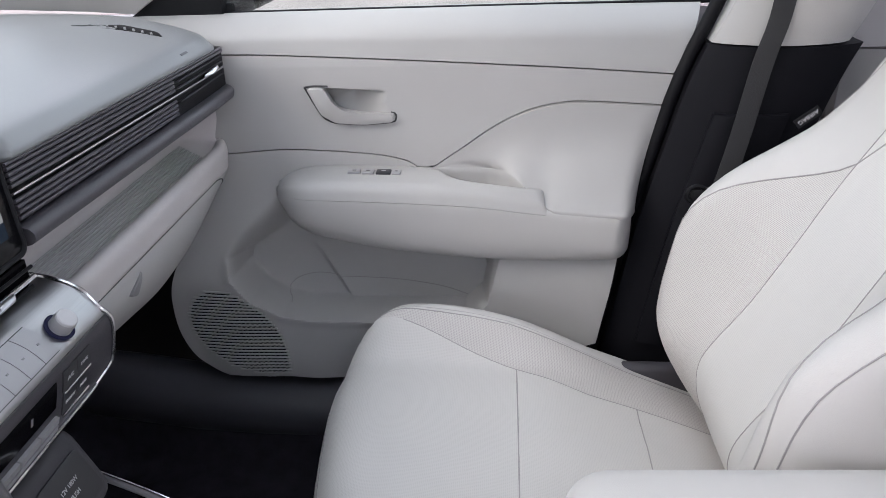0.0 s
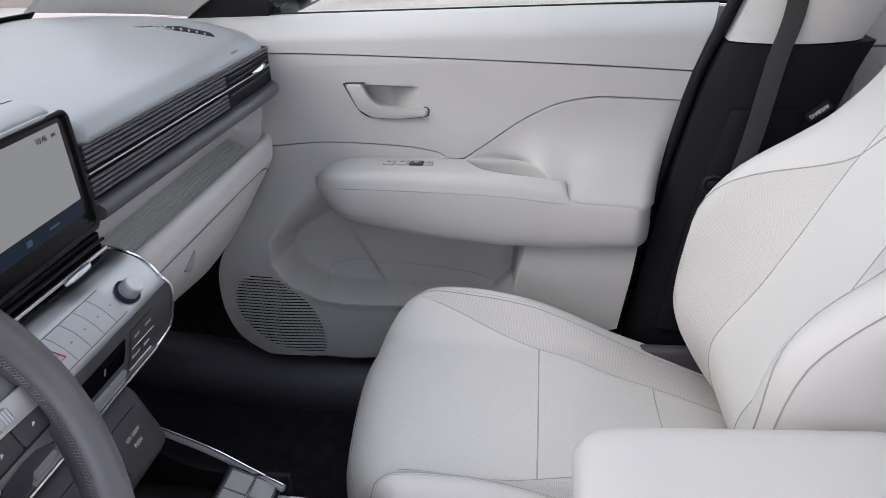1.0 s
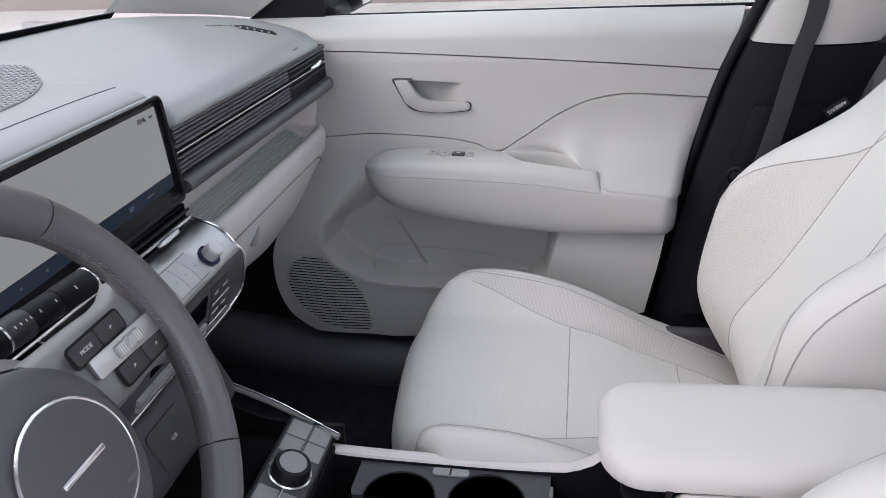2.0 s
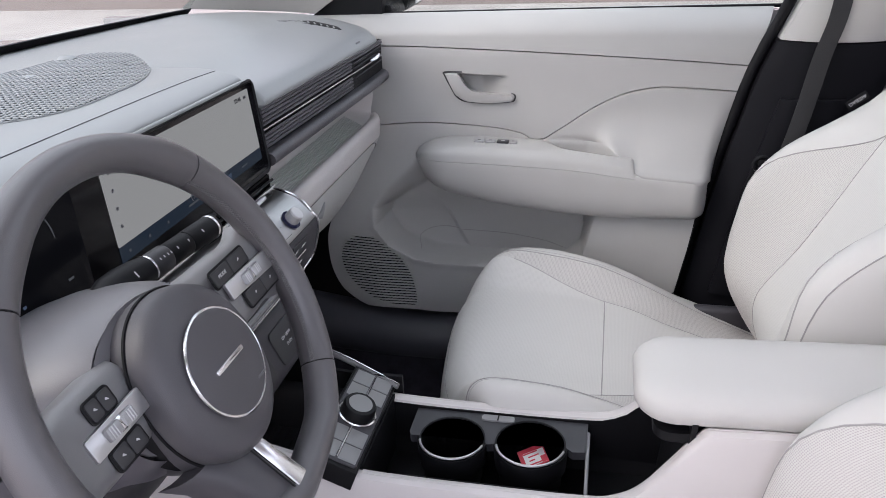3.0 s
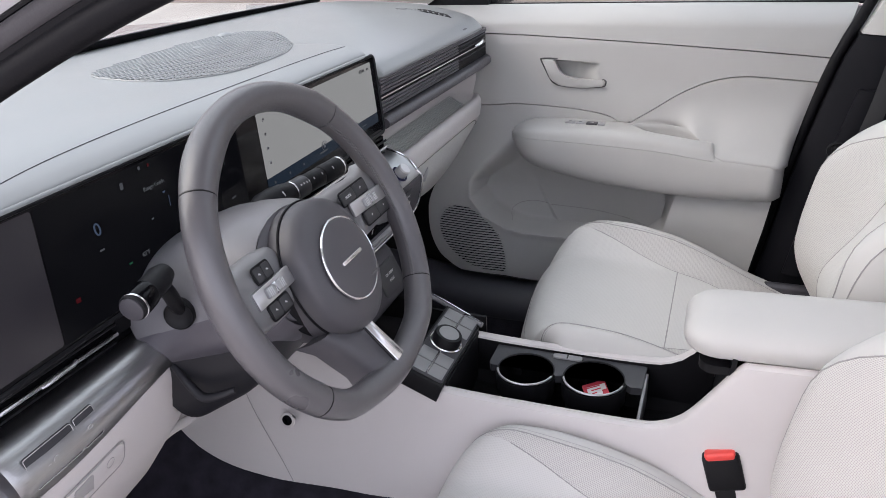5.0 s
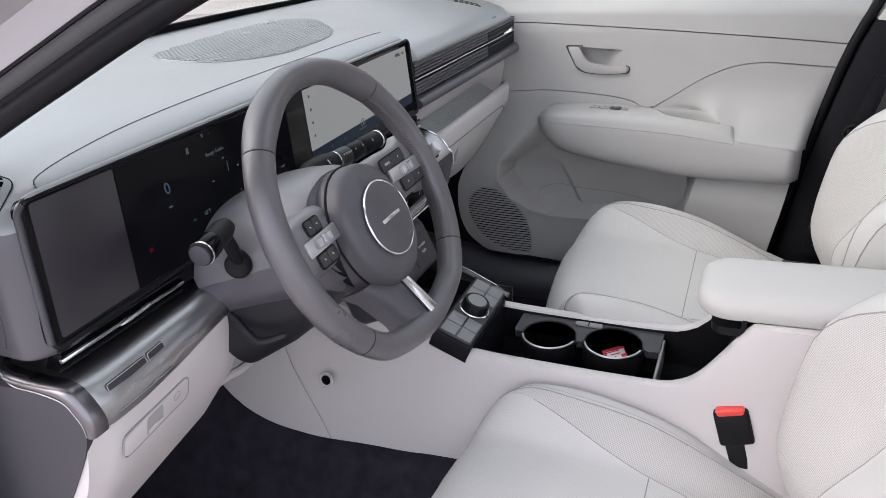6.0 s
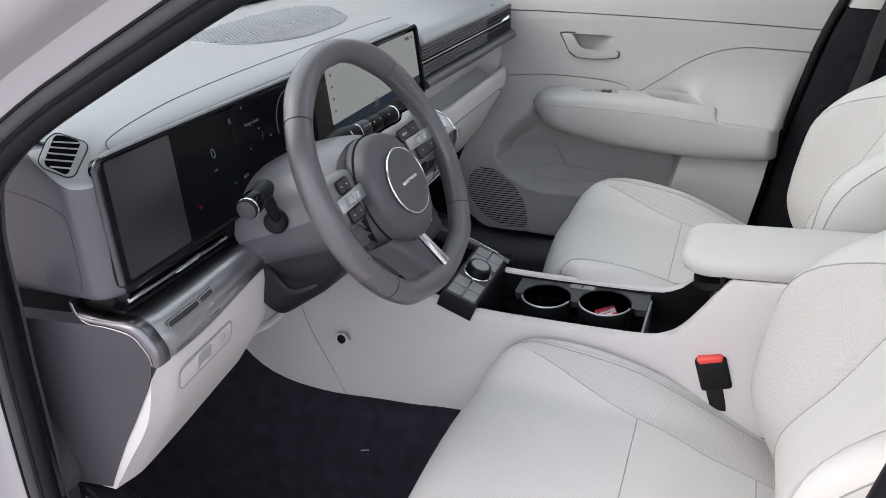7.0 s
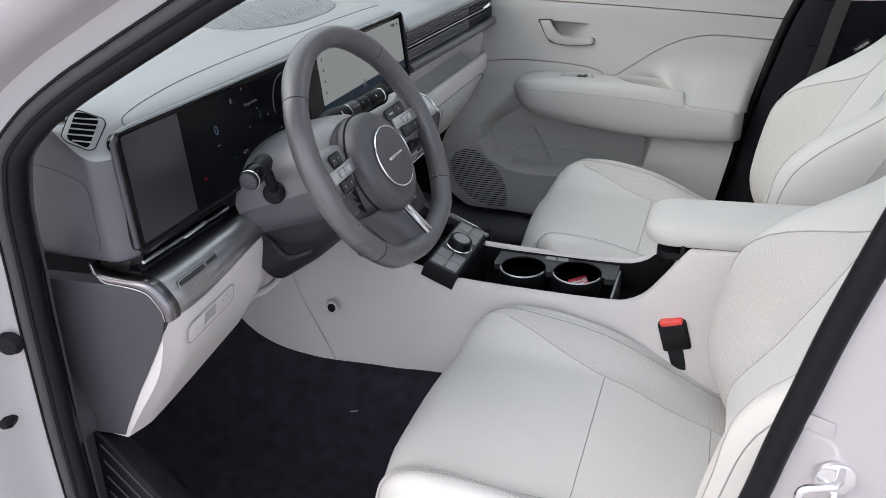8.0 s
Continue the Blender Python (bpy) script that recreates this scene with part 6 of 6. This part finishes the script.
def cushion_at(i, q):
    """A place on the cushion: i along its profile from rear to front, q a signed index across."""
    n = len(CUSH)
    x, z = CUSH[i]
    a, b = CUSH[max(0, i - 1)], CUSH[min(n - 1, i + 1)]
    d = Vector((b[0] - a[0], b[1] - a[1])).normalized()
    nx, nz = d.y, -d.x
    if nz < 0 and i < n // 2:
        nx, nz = -nx, -nz
    yf, h = across(ACROSS, q)
    v = max(0.0, (i - 4) / (n - 5))
    wide = 0.238 + 0.016 * math.sin(math.pi * min(1, v * 1.15))
    bol = -0.05 + 1.05 * step(0.0, 0.46, v) - 0.60 * step(0.50, 0.78, v)
    hh = h * bol if h > 0 else h
    fx = (0.100 + 0.035 * SKEW[0]) * yf ** 4.5 * step(0.42, 0.85, v) - 0.026 * SKEW[0] * math.copysign(yf, q) * step(0.40, 0.75, v) - 0.020 * (1 - SKEW[0]) * step(0.35, 0.75, v)
    hh += 0.0022 * noise.noise(Vector((x * 9, q * 0.13, 4.1))) + 0.0009 * noise.noise(Vector((x * 26, q * 0.4, 1.7)))
    return (x + nx * hh + fx, math.copysign(yf, q) * wide, z + nz * hh)


BACK = smooth_line([(0.300, -0.087), (0.267, -0.037), (0.248, 0.013), (0.247, 0.058), (0.265, 0.098), (0.301, 0.155), (0.339, 0.228), (0.371, 0.298), (0.405, 0.363), (0.445, 0.438), (0.480, 0.503), (0.505, 0.543), (0.545, 0.563)], 4)
# across the backrest: share of the half width, then the share of the bolster's reach (below zero: the way round the side)
BACROSS = smooth_line([(0.0, 0.0), (0.2, 0.0), (0.33, 0.005), (0.43, 0.05), (0.55, 0.25), (0.66, 0.60), (0.75, 0.90), (0.83, 1.0), (0.90, 0.97), (0.955, 0.82), (0.985, 0.5), (1.0, 0.1), (1.0, -0.03), (0.985, -0.075), (0.96, -0.12)], 4)
REACH = run((-0.10, -0.062, -0.002, 0.078, 0.138, 0.178, 0.218, 0.263, 0.318, 0.373, 0.44, 0.56), (0.0, 0.010, 0.022, 0.052, 0.082, 0.096, 0.099, 0.080, 0.040, 0.006, -0.012, -0.02))


LEAN = [0.0]


def back_at(i, q):
    """A place on the backrest: i up its profile, q a signed index across."""
    n = len(BACK)
    x, z = BACK[i]
    x -= LEAN[0]
    yf, h = across(BACROSS, q)
    v = i / (n - 1)
    wide = 0.205 + 0.042 * step(0.0, 0.30, v) - 0.016 * step(0.50, 0.80, v) - 0.05 * step(0.8, 1.0, v)
    reach = REACH(z)
    out = 0.030 * max(0.0, (yf - 0.72) / 0.28) ** 3
    out += -h if h < 0 else -reach * h
    out += 0.0020 * noise.noise(Vector((z * 9, q * 0.13, 8.3))) + 0.0008 * noise.noise(Vector((z * 24, q * 0.4, 5.7)))
    return (x + 0.9 * out, math.copysign(yf, q) * wide, z - 0.3 * min(0.0, out) * step(0.05, 0.2, z))


def across(line, q):
    """The cross profile at an index that need not be whole."""
    a = min(abs(q), len(line) - 1)
    k = min(int(a), len(line) - 2)
    f = a - k
    return line[k][0] + (line[k + 1][0] - line[k][0]) * f, line[k][1] + (line[k + 1][1] - line[k][1]) * f


def sheet(at, i0, i1, qa, qb, n=12):
    """A sheet between two lines across, each a function of the index along."""
    rows = [[Vector(at(i, qa(i) + (qb(i) - qa(i)) * k / n)) for k in range(n + 1)] for i in range(i0, i1 + 1)]
    bm = from_rows(rows)
    bm.verts.index_update()
    lay = bm.loops.layers.uv.new("weave")
    along, flat = 0.0, []
    for r, row in enumerate(rows):
        along += (row[n // 2] - rows[r - 1][n // 2]).length if r else 0.0
        side = [0.0]
        for a, b in zip(row, row[1:]):
            side.append(side[-1] + (b - a).length)
        flat += [(d - 0.5 * side[-1], along) for d in side]
    for f in bm.faces:
        for lp in f.loops:
            lp[lay].uv = flat[lp.vert.index]
    return bm


def sewn(at, pts, r, lift=0.0002):
    """A seam over a sheet through (i, q) pairs."""
    out = []
    for i, q in pts:
        k = min(int(i), 10 ** 6)
        f = i - k
        a = Vector(at(k, q))
        out.append(tuple((a if f < 1e-6 else a.lerp(Vector(at(k + 1, q)), f)) + Vector((0, 0, lift))))
    return tube(out, r, 6)


def car_seat(forward):
    LEAN[0], SKEW[0] = forward, 1.0 if forward == 0.0 else 0.0
    seat = thing("car_seat", (0, 0, 0), "off-white synthetic leather car seat with perforated side bands", "car seat", "front seats")
    n, m = len(CUSH) - 1, len(ACROSS) - 1
    outer = lambda i: 24.0 - 1.0 * step(4, 12, i) + 1.6 * step(20, 28, i)
    edge = [(across(ACROSS, k / 4)[0], k / 4) for k in range(0, 4 * 30)]

    def inner(i):
        x = float(np.interp(i, range(len(CUSH)), [p[0] for p in CUSH]))
        yf = min(0.217, max(0.118, 0.147 - 0.30 * x)) / 0.252
        return min(outer(i) - 0.1, float(np.interp(yf, [e[0] for e in edge], [e[1] for e in edge])))

    part("cushion_insert", sheet(cushion_at, 0, n, lambda i: -inner(i), inner, 28), SEATRIB, seat, "fine cloth seat insert")
    for s in (-1, 1):
        part("cushion_band", sheet(cushion_at, 0, n, lambda i: s * inner(i), lambda i: s * outer(i), 8), SEATMESH, seat, "perforated band along the cushion")
        part("cushion_bolster", sheet(cushion_at, 0, n, lambda i: s * outer(i), lambda i: s * m, 18), SEATSKIN, seat)
        part("seam", sewn(cushion_at, [(i, s * inner(i)) for i in range(0, 26)], 0.0007), SEAM, seat)
        part("seam", sewn(cushion_at, [(i, s * outer(i)) for i in range(0, n)], 0.0009), SEAM, seat)
        part("stitch_seam", sewn(cushion_at, [(i, s * (outer(i) + 0.9)) for i in range(0, n)], 0.0005), STITCH, seat)
    part("seam", sewn(cushion_at, [(16, inner(16) * u) for u in spread(-1, 1, 30)], 0.0009), SEAM, seat)
    part("seam", sewn(cushion_at, [(6.8, inner(6.8) * u) for u in spread(-1, 1, 30)], 0.0009), SEAM, seat)
    part("seam", sewn(cushion_at, [(37.2 - 2.2 * (1 - u * u), 36 * u) for u in spread(-1, 1, 40)], 0.0007), SEAM, seat)
    nb, mb = len(BACK) - 1, len(BACROSS) - 1
    meet = 31
    bin_ = lambda i: 8.6 + 1.0 * step(6, 0, i)
    bout = lambda i: 30.5 - (30.5 - bin_(meet)) * min(1.0, max(0.0, (i - 19) / (meet - 19))) ** 2.0 if i < meet else bin_(i)
    part("backrest_insert", sheet(back_at, 0, nb, lambda i: -bin_(i), bin_, 24), SEATRIB, seat, "fine cloth backrest insert")
    for s in (-1, 1):
        part("backrest_band", sheet(back_at, 0, meet, lambda i: s * bin_(i), lambda i: s * bout(i), 12), SEATSKIN if s < 0 and forward == 0.0 else SEATMESH, seat, "" if s < 0 and forward == 0.0 else "perforated band along the backrest")
        part("backrest_bolster", sheet(back_at, 0, nb, lambda i: s * bout(i), lambda i: s * mb, 24), SEATSKIN, seat)
        part("seam", sewn(back_at, [(i, s * bin_(i)) for i in range(0, nb + 1)], 0.0008), SEAM, seat)
        part("seam", sewn(back_at, [(i, s * bout(i)) for i in range(0, meet + 1)] + [(meet + 1 + k, s * (bin_(meet) - 1.5 * (k + 1))) for k in range(3)], 0.0011), SEAM, seat)
        part("seam", sewn(back_at, [(i, s * 34.0) for i in range(0, nb + 1)], 0.0010), SEAM, seat)
        part("seam", sewn(back_at, [(i, s * 46.0) for i in range(0, nb + 1)], 0.0010), STITCH, seat)
    part("back_shell", slab([[tuple(Vector(back_at(i, q)) + Vector((0.15, 0, -0.02)) if abs(q) < mb else Vector(back_at(i, q))) for q in (-mb, -8, 0, 8, mb)] for i in range(0, nb + 1, 4)], (0.012, 0, 0)), DARKTRIM, seat, "dark grey seat back shell")
    part("cushion_base", box((-0.01, 0, -0.155), (0.42, 0.43, 0.07), 0.02, 3), DARKTRIM, seat, "dark plastic seat base")
    part("side_valance", box((0.19, -0.205, -0.150), (0.16, 0.03, 0.06), 0.012, 3), DARKTRIM, seat)
    part("side_valance", box((0.19, 0.205, -0.150), (0.16, 0.03, 0.06), 0.012, 3), DARKTRIM, seat)
    for sy in (-0.226, 0.226):
        part("hinge_cover", box((0.222, sy, -0.066), (0.12, 0.024, 0.056), 0.010, 3), DARKTRIM, seat, "dark plastic hinge cover")
    for sx in (-0.16, 0.16):
        for sy in (-0.19, 0.19):
            part("foot", box((sx, sy, -0.225), (0.06, 0.03, 0.12), 0.006), BLACK, seat, "black seat mounting foot")
    return seat


seat_p = car_seat(0.0)
seat_p.matrix_basis = pose(0.085, 0.327, 0.362)
seat_d = car_seat(0.055)
seat_d.matrix_basis = pose(0.085, -0.342, 0.318)
tagged(seat_p, "off-white synthetic leather passenger seat with perforated side bands")
tagged(seat_d, "off-white synthetic leather driver's seat with perforated side bands")
tag = thing("airbag_tag", (0.47, 0.58, 0.74), "small black sewn tag on the passenger seat", "tag")
TAGP = Vector((0.475, 0.563, 0.722))
td, tu = Vector((0.62, -0.05, 0.52)).normalized(), Vector((-0.55, 0.0, 0.66)).normalized()
part("strip", prism(rounded(-0.018, -0.007, 0.018, 0.007, 0.001), lambda u, v, w: tuple(TAGP + td * u + tu * v + td.cross(tu) * w), 0.0012, 0.0), BLACK, tag)
writing("tag_word", "AIRBAG", 0.0085, TAGP + td.cross(tu) * 0.0016, -td, -tu, INK, tag)

# seat belt buckle beside the driver's seat
buckle = thing("belt_buckle", (0.20, -0.12, 0.28), "black seat belt buckle with a red release button", "buckle")
bt = Matrix.Rotation(radians(-6), 3, "X") @ Matrix.Rotation(radians(-17), 3, "Y")
bc = Vector((0.186, -0.106, 0.366))
part("case", box(bc, (0.047, 0.024, 0.054), 0.005, 3, turn=bt), BLACK, buckle)
part("release", box(bc + bt @ Vector((0.0, -0.004, 0.0245)), (0.039, 0.017, 0.012), 0.004, 3, turn=bt), RED, buckle, "red release button")
part("strap", box(bc + bt @ Vector((-0.004, -0.004, -0.075)), (0.026, 0.010, 0.10), 0.003, 2, turn=bt), BLACK, buckle, "black buckle stalk")


# ---- driver's door opening ----
body = thing("body_side", (-0.3, -0.72, 0.2), "pearl white door frame of the open driver's side", "car body")
# line of the opening: up the hinge pillar, along the raked screen pillar
OPEN = smooth_line([(-0.548, 0.20), (-0.541, 0.33), (-0.533, 0.45), (-0.523, 0.55), (-0.516, 0.62), (-0.507, 0.69), (-0.500, 0.752), (-0.492, 0.787), (-0.476, 0.828), (-0.450, 0.856), (-0.424, 0.8755), (-0.391, 0.8960), (-0.356, 0.9150), (-0.325, 0.9315), (-0.295, 0.9470), (-0.266, 0.9620), (-0.238, 0.9765), (-0.20, 0.9950), (-0.168, 1.0095), (-0.135, 1.0225), (-0.08, 1.043), (0.05, 1.085), (0.2, 1.12), (0.35, 1.145)], 4)


def frame_at(k, out, y):
    """A place off the opening's line: out away from the opening, y across the car."""
    p = Vector(OPEN[k])
    a, b = Vector(OPEN[max(0, k - 1)]), Vector(OPEN[min(len(OPEN) - 1, k + 1)])
    d = (b - a).normalized()
    q = p + Vector((-d.y, d.x)) * out
    return (q.x, y + 0.35 * max(0, q.y - 0.83) , q.y)


ks = range(len(OPEN))
cut_k = next(k for k in ks if OPEN[k][1] > 0.868)
for name, span, m, lab, rim in (("inner_trim", ks[: cut_k + 1], DARKTRIM, "dark inner pillar trim", ((0.0, -0.684), (0.012, -0.676), (0.05, -0.690), (0.10, -0.700))), ("screen_pillar_trim", ks[cut_k:], HEADLINER, "pale cover of the screen pillar", ((0.0, -0.692), (0.004, -0.672), (0.009, -0.655), (0.020, -0.645), (0.05, -0.640), (0.10, -0.640)))):
    part(name, slab([[frame_at(k, o, y) for k in span] for o, y in rim], (0, 0.004, 0)), m, body, lab)
part("flange", slab([[frame_at(k, o, y) for k in ks] for o, y in ((0.012, -0.702), (0.022, -0.708), (0.040, -0.712), (0.052, -0.722), (0.060, -0.745), (0.068, -0.765), (0.080, -0.780), (0.095, -0.788), (0.12, -0.792), (0.16, -0.784), (0.21, -0.760))], (0, 0.006, 0)), PAINT, body, "pearl white painted pillar")
seal_d = thing("opening_seal", (-0.5, -0.69, 0.3), "black rubber seal round the driver's door opening", "seal")
part("bead", tube([frame_at(k, 0.0045, -0.698) for k in ks], 0.0090, 10), RUBBER, seal_d)
part("lip", tube([frame_at(k, 0.0130, -0.703) for k in ks], 0.0045, 8), RUBBER, seal_d)
part("outer_lip", tube([frame_at(k, 0.0205, -0.7055) for k in ks], 0.0072, 10), SEALGREY, seal_d, "dark grey outer lip")
part("lip_groove", tube([frame_at(k, 0.0285, -0.7105) for k in ks], 0.0016, 6), BLACK, seal_d)
part("bump_stop", lathe([(0.013, 0.0), (0.016, 0.006), (0.012, 0.014), (0.003, 0.016)], (-0.562, -0.712, 0.595), (0.3, -1, 0), 24), BLACK, body, "black rubber bump stop")
part("hinge_bolt", lathe([(0.010, 0.0), (0.010, 0.012), (0.006, 0.018), (0.002, 0.019)], (-0.592, -0.728, 0.483), (0.3, -1, 0), 8), BLACK, body, "black hinge bolt")

# B-pillar on the driver's side
BPTS = [(0.225, 0.30), (0.255, 0.45), (0.282, 0.585), (0.292, 0.643), (0.304, 0.705), (0.3145, 0.76),
        (0.331, 0.83), (0.36, 0.95), (0.39, 1.12)]
BLINE = smooth_line(BPTS, 6)
part("rear_pillar", slab([[(x + o, y, z) for x, z in BLINE] for o, y in ((0.004, -0.690), (0.010, -0.7015), (0.05, -0.704), (0.10, -0.706), (0.14, -0.712), (0.16, -0.735), (0.19, -0.765), (0.32, -0.78), (0.60, -0.78))], (0, 0.006, 0)), PAINT, body, "pearl white centre pillar")
part("bead", tube([(x, -0.699, z) for x, z in BLINE], 0.0112, 10), RUBBER, seal_d)
part("pillar_lining", slab([[(x + 0.004 + o, y, z) for x, z in BLINE] for o, y in ((0.0, -0.676), (0.10, -0.655), (0.24, -0.66))], (0, 0.004, 0)), DARKTRIM, body)
part("info_label", prism(rounded(-0.0115, -0.0075, 0.0115, 0.0075, 0.002), lambda u, v, w: (0.319 + u, -0.7030 - w, 0.6765 + v - 0.25 * u), 0.0006, 0.0003), PAINT, body, "blank pale label")
striker = thing("door_striker", (0.345, -0.715, 0.63), "bare metal door striker loop on the pillar", "striker")
part("plate", lathe([(0.016, 0.0), (0.016, 0.004), (0.013, 0.0055), (0.003, 0.0055)], (0.338, -0.704, 0.629), (0.15, -1, 0), 28), CHROME, striker)
part("loop", tube([(0.341, -0.704, 0.640), (0.338, -0.722, 0.641), (0.334, -0.730, 0.641), (0.314, -0.736, 0.639), (0.310, -0.737, 0.636), (0.309, -0.737, 0.632), (0.310, -0.737, 0.620), (0.312, -0.736, 0.616), (0.316, -0.736, 0.614), (0.334, -0.730, 0.613), (0.338, -0.722, 0.613), (0.341, -0.704, 0.613)], 0.0036, 10), CHROME, striker)


# sill on the driver's side with a ribbed scuff plate
sill_d = thing("scuff_plate", (-0.3, -0.66, 0.19), "black ribbed scuff plate along the driver's sill", "sill")
part("plate", slab([[(x, y, z) for x in spread(-0.42, 0.30, 10)] for y, z in ((-0.60, 0.12), (-0.61, 0.185), (-0.622, 0.20), (-0.68, 0.205), (-0.70, 0.20), (-0.71, 0.17))], (0, 0, -0.005)), BLACK, sill_d)
for k in range(6):
    part("rib", tube([(x, -0.628 - 0.009 * k, 0.2055) for x in spread(-0.40, 0.25, 4)], 0.0022, 6), BLACK, sill_d)
part("outer_sill", slab([[(x, y, z) for x in spread(-0.80, 0.60, 10)] for y, z in ((-0.705, 0.19), (-0.74, 0.18), (-0.79, 0.12), (-0.81, 0.02), (-0.80, -0.08))], (0, 0.006, 0)), PAINT, body, "pearl white outer sill")
# lower pillar trim inside the seal, and the ribbed front end of the scuff plate below it
TRIMX = run((0.30, 0.41, 0.433, 0.486, 0.537, 0.599, 0.655, 0.70), (-0.555, -0.537, -0.528, -0.541, -0.556, -0.564, -0.556, -0.55))
SEALX = run((0.10, 0.20, 0.33, 0.45, 0.55, 0.62, 0.69), (-0.552, -0.548, -0.541, -0.533, -0.523, -0.516, -0.507))
part("lower_trim", slab([[(SEALX(z) + (TRIMX(z) - SEALX(z)) * u - 0.004, -0.692 + 0.030 * u - 0.004 * math.sin(math.pi * u), z) for u in spread(0, 1, 8)] for z in spread(0.418, 0.70, 16)], (0, 0.005, 0)), DARKTRIM, body, "dark lower pillar trim")
part("sill_end", slab([[(SEALX(z) + (-0.549 - 0.09 * (0.41 - z) - SEALX(z)) * u - 0.004, -0.693 + 0.036 * u - 0.004 * math.sin(math.pi * u), z) for u in spread(0, 1, 8)] for z in spread(0.14, 0.4165, 12)], (0, 0.005, 0)), DARKTRIM, sill_d, "dark flat front end of the scuff plate")
kick_o = [(-0.556, 0.412), (-0.536, 0.394), (-0.492, 0.345), (-0.44, 0.285), (-0.40, 0.245), (-0.40, 0.16), (-0.58, 0.16), (-0.572, 0.28)]
part("ribbed_face", prism(kick_o, lambda u, v, w: (u, -0.640 - w, v), 0.012, 0.002), BLACK, sill_d, "black ribbed face at the front of the sill")
for k in range(6):
    a, b = (-0.546 - 0.003 * k, 0.386 - 0.030 * k), (-0.42 - 0.003 * k, 0.245 - 0.030 * k)
    part("rib", tube([(a[0] + (b[0] - a[0]) * t, -0.6525, a[1] + (b[1] - a[1]) * t) for t in spread(0, 1, 5) if a[1] + (b[1] - a[1]) * t > 0.165], 0.0013, 6), DARKTRIM, sill_d)
part("inner_slope", slab([[(x + 0.02 * v, -0.648 + 0.075 * v, z - 0.012 * v - 0.10 * v * v) for x, z in ((-0.60, 0.425), (-0.556, 0.413), (-0.536, 0.395), (-0.492, 0.346), (-0.44, 0.286), (-0.40, 0.246))] for v in spread(0, 1, 6)], (0, 0, -0.005)), BLACK, sill_d)

# a loose white thread on the carpet
lint = thing("thread", (-0.392, -0.21, 0.142), "short loose white thread lying on the charcoal carpet", "thread")
part("strand", tube(smooth_line([(-0.400 + 0.0053 * k, -0.2132 + 0.0006 * k, 0.1420 + 0.0012 * k) for k in range(4)], 4), 0.0008, 6), INK, lint)
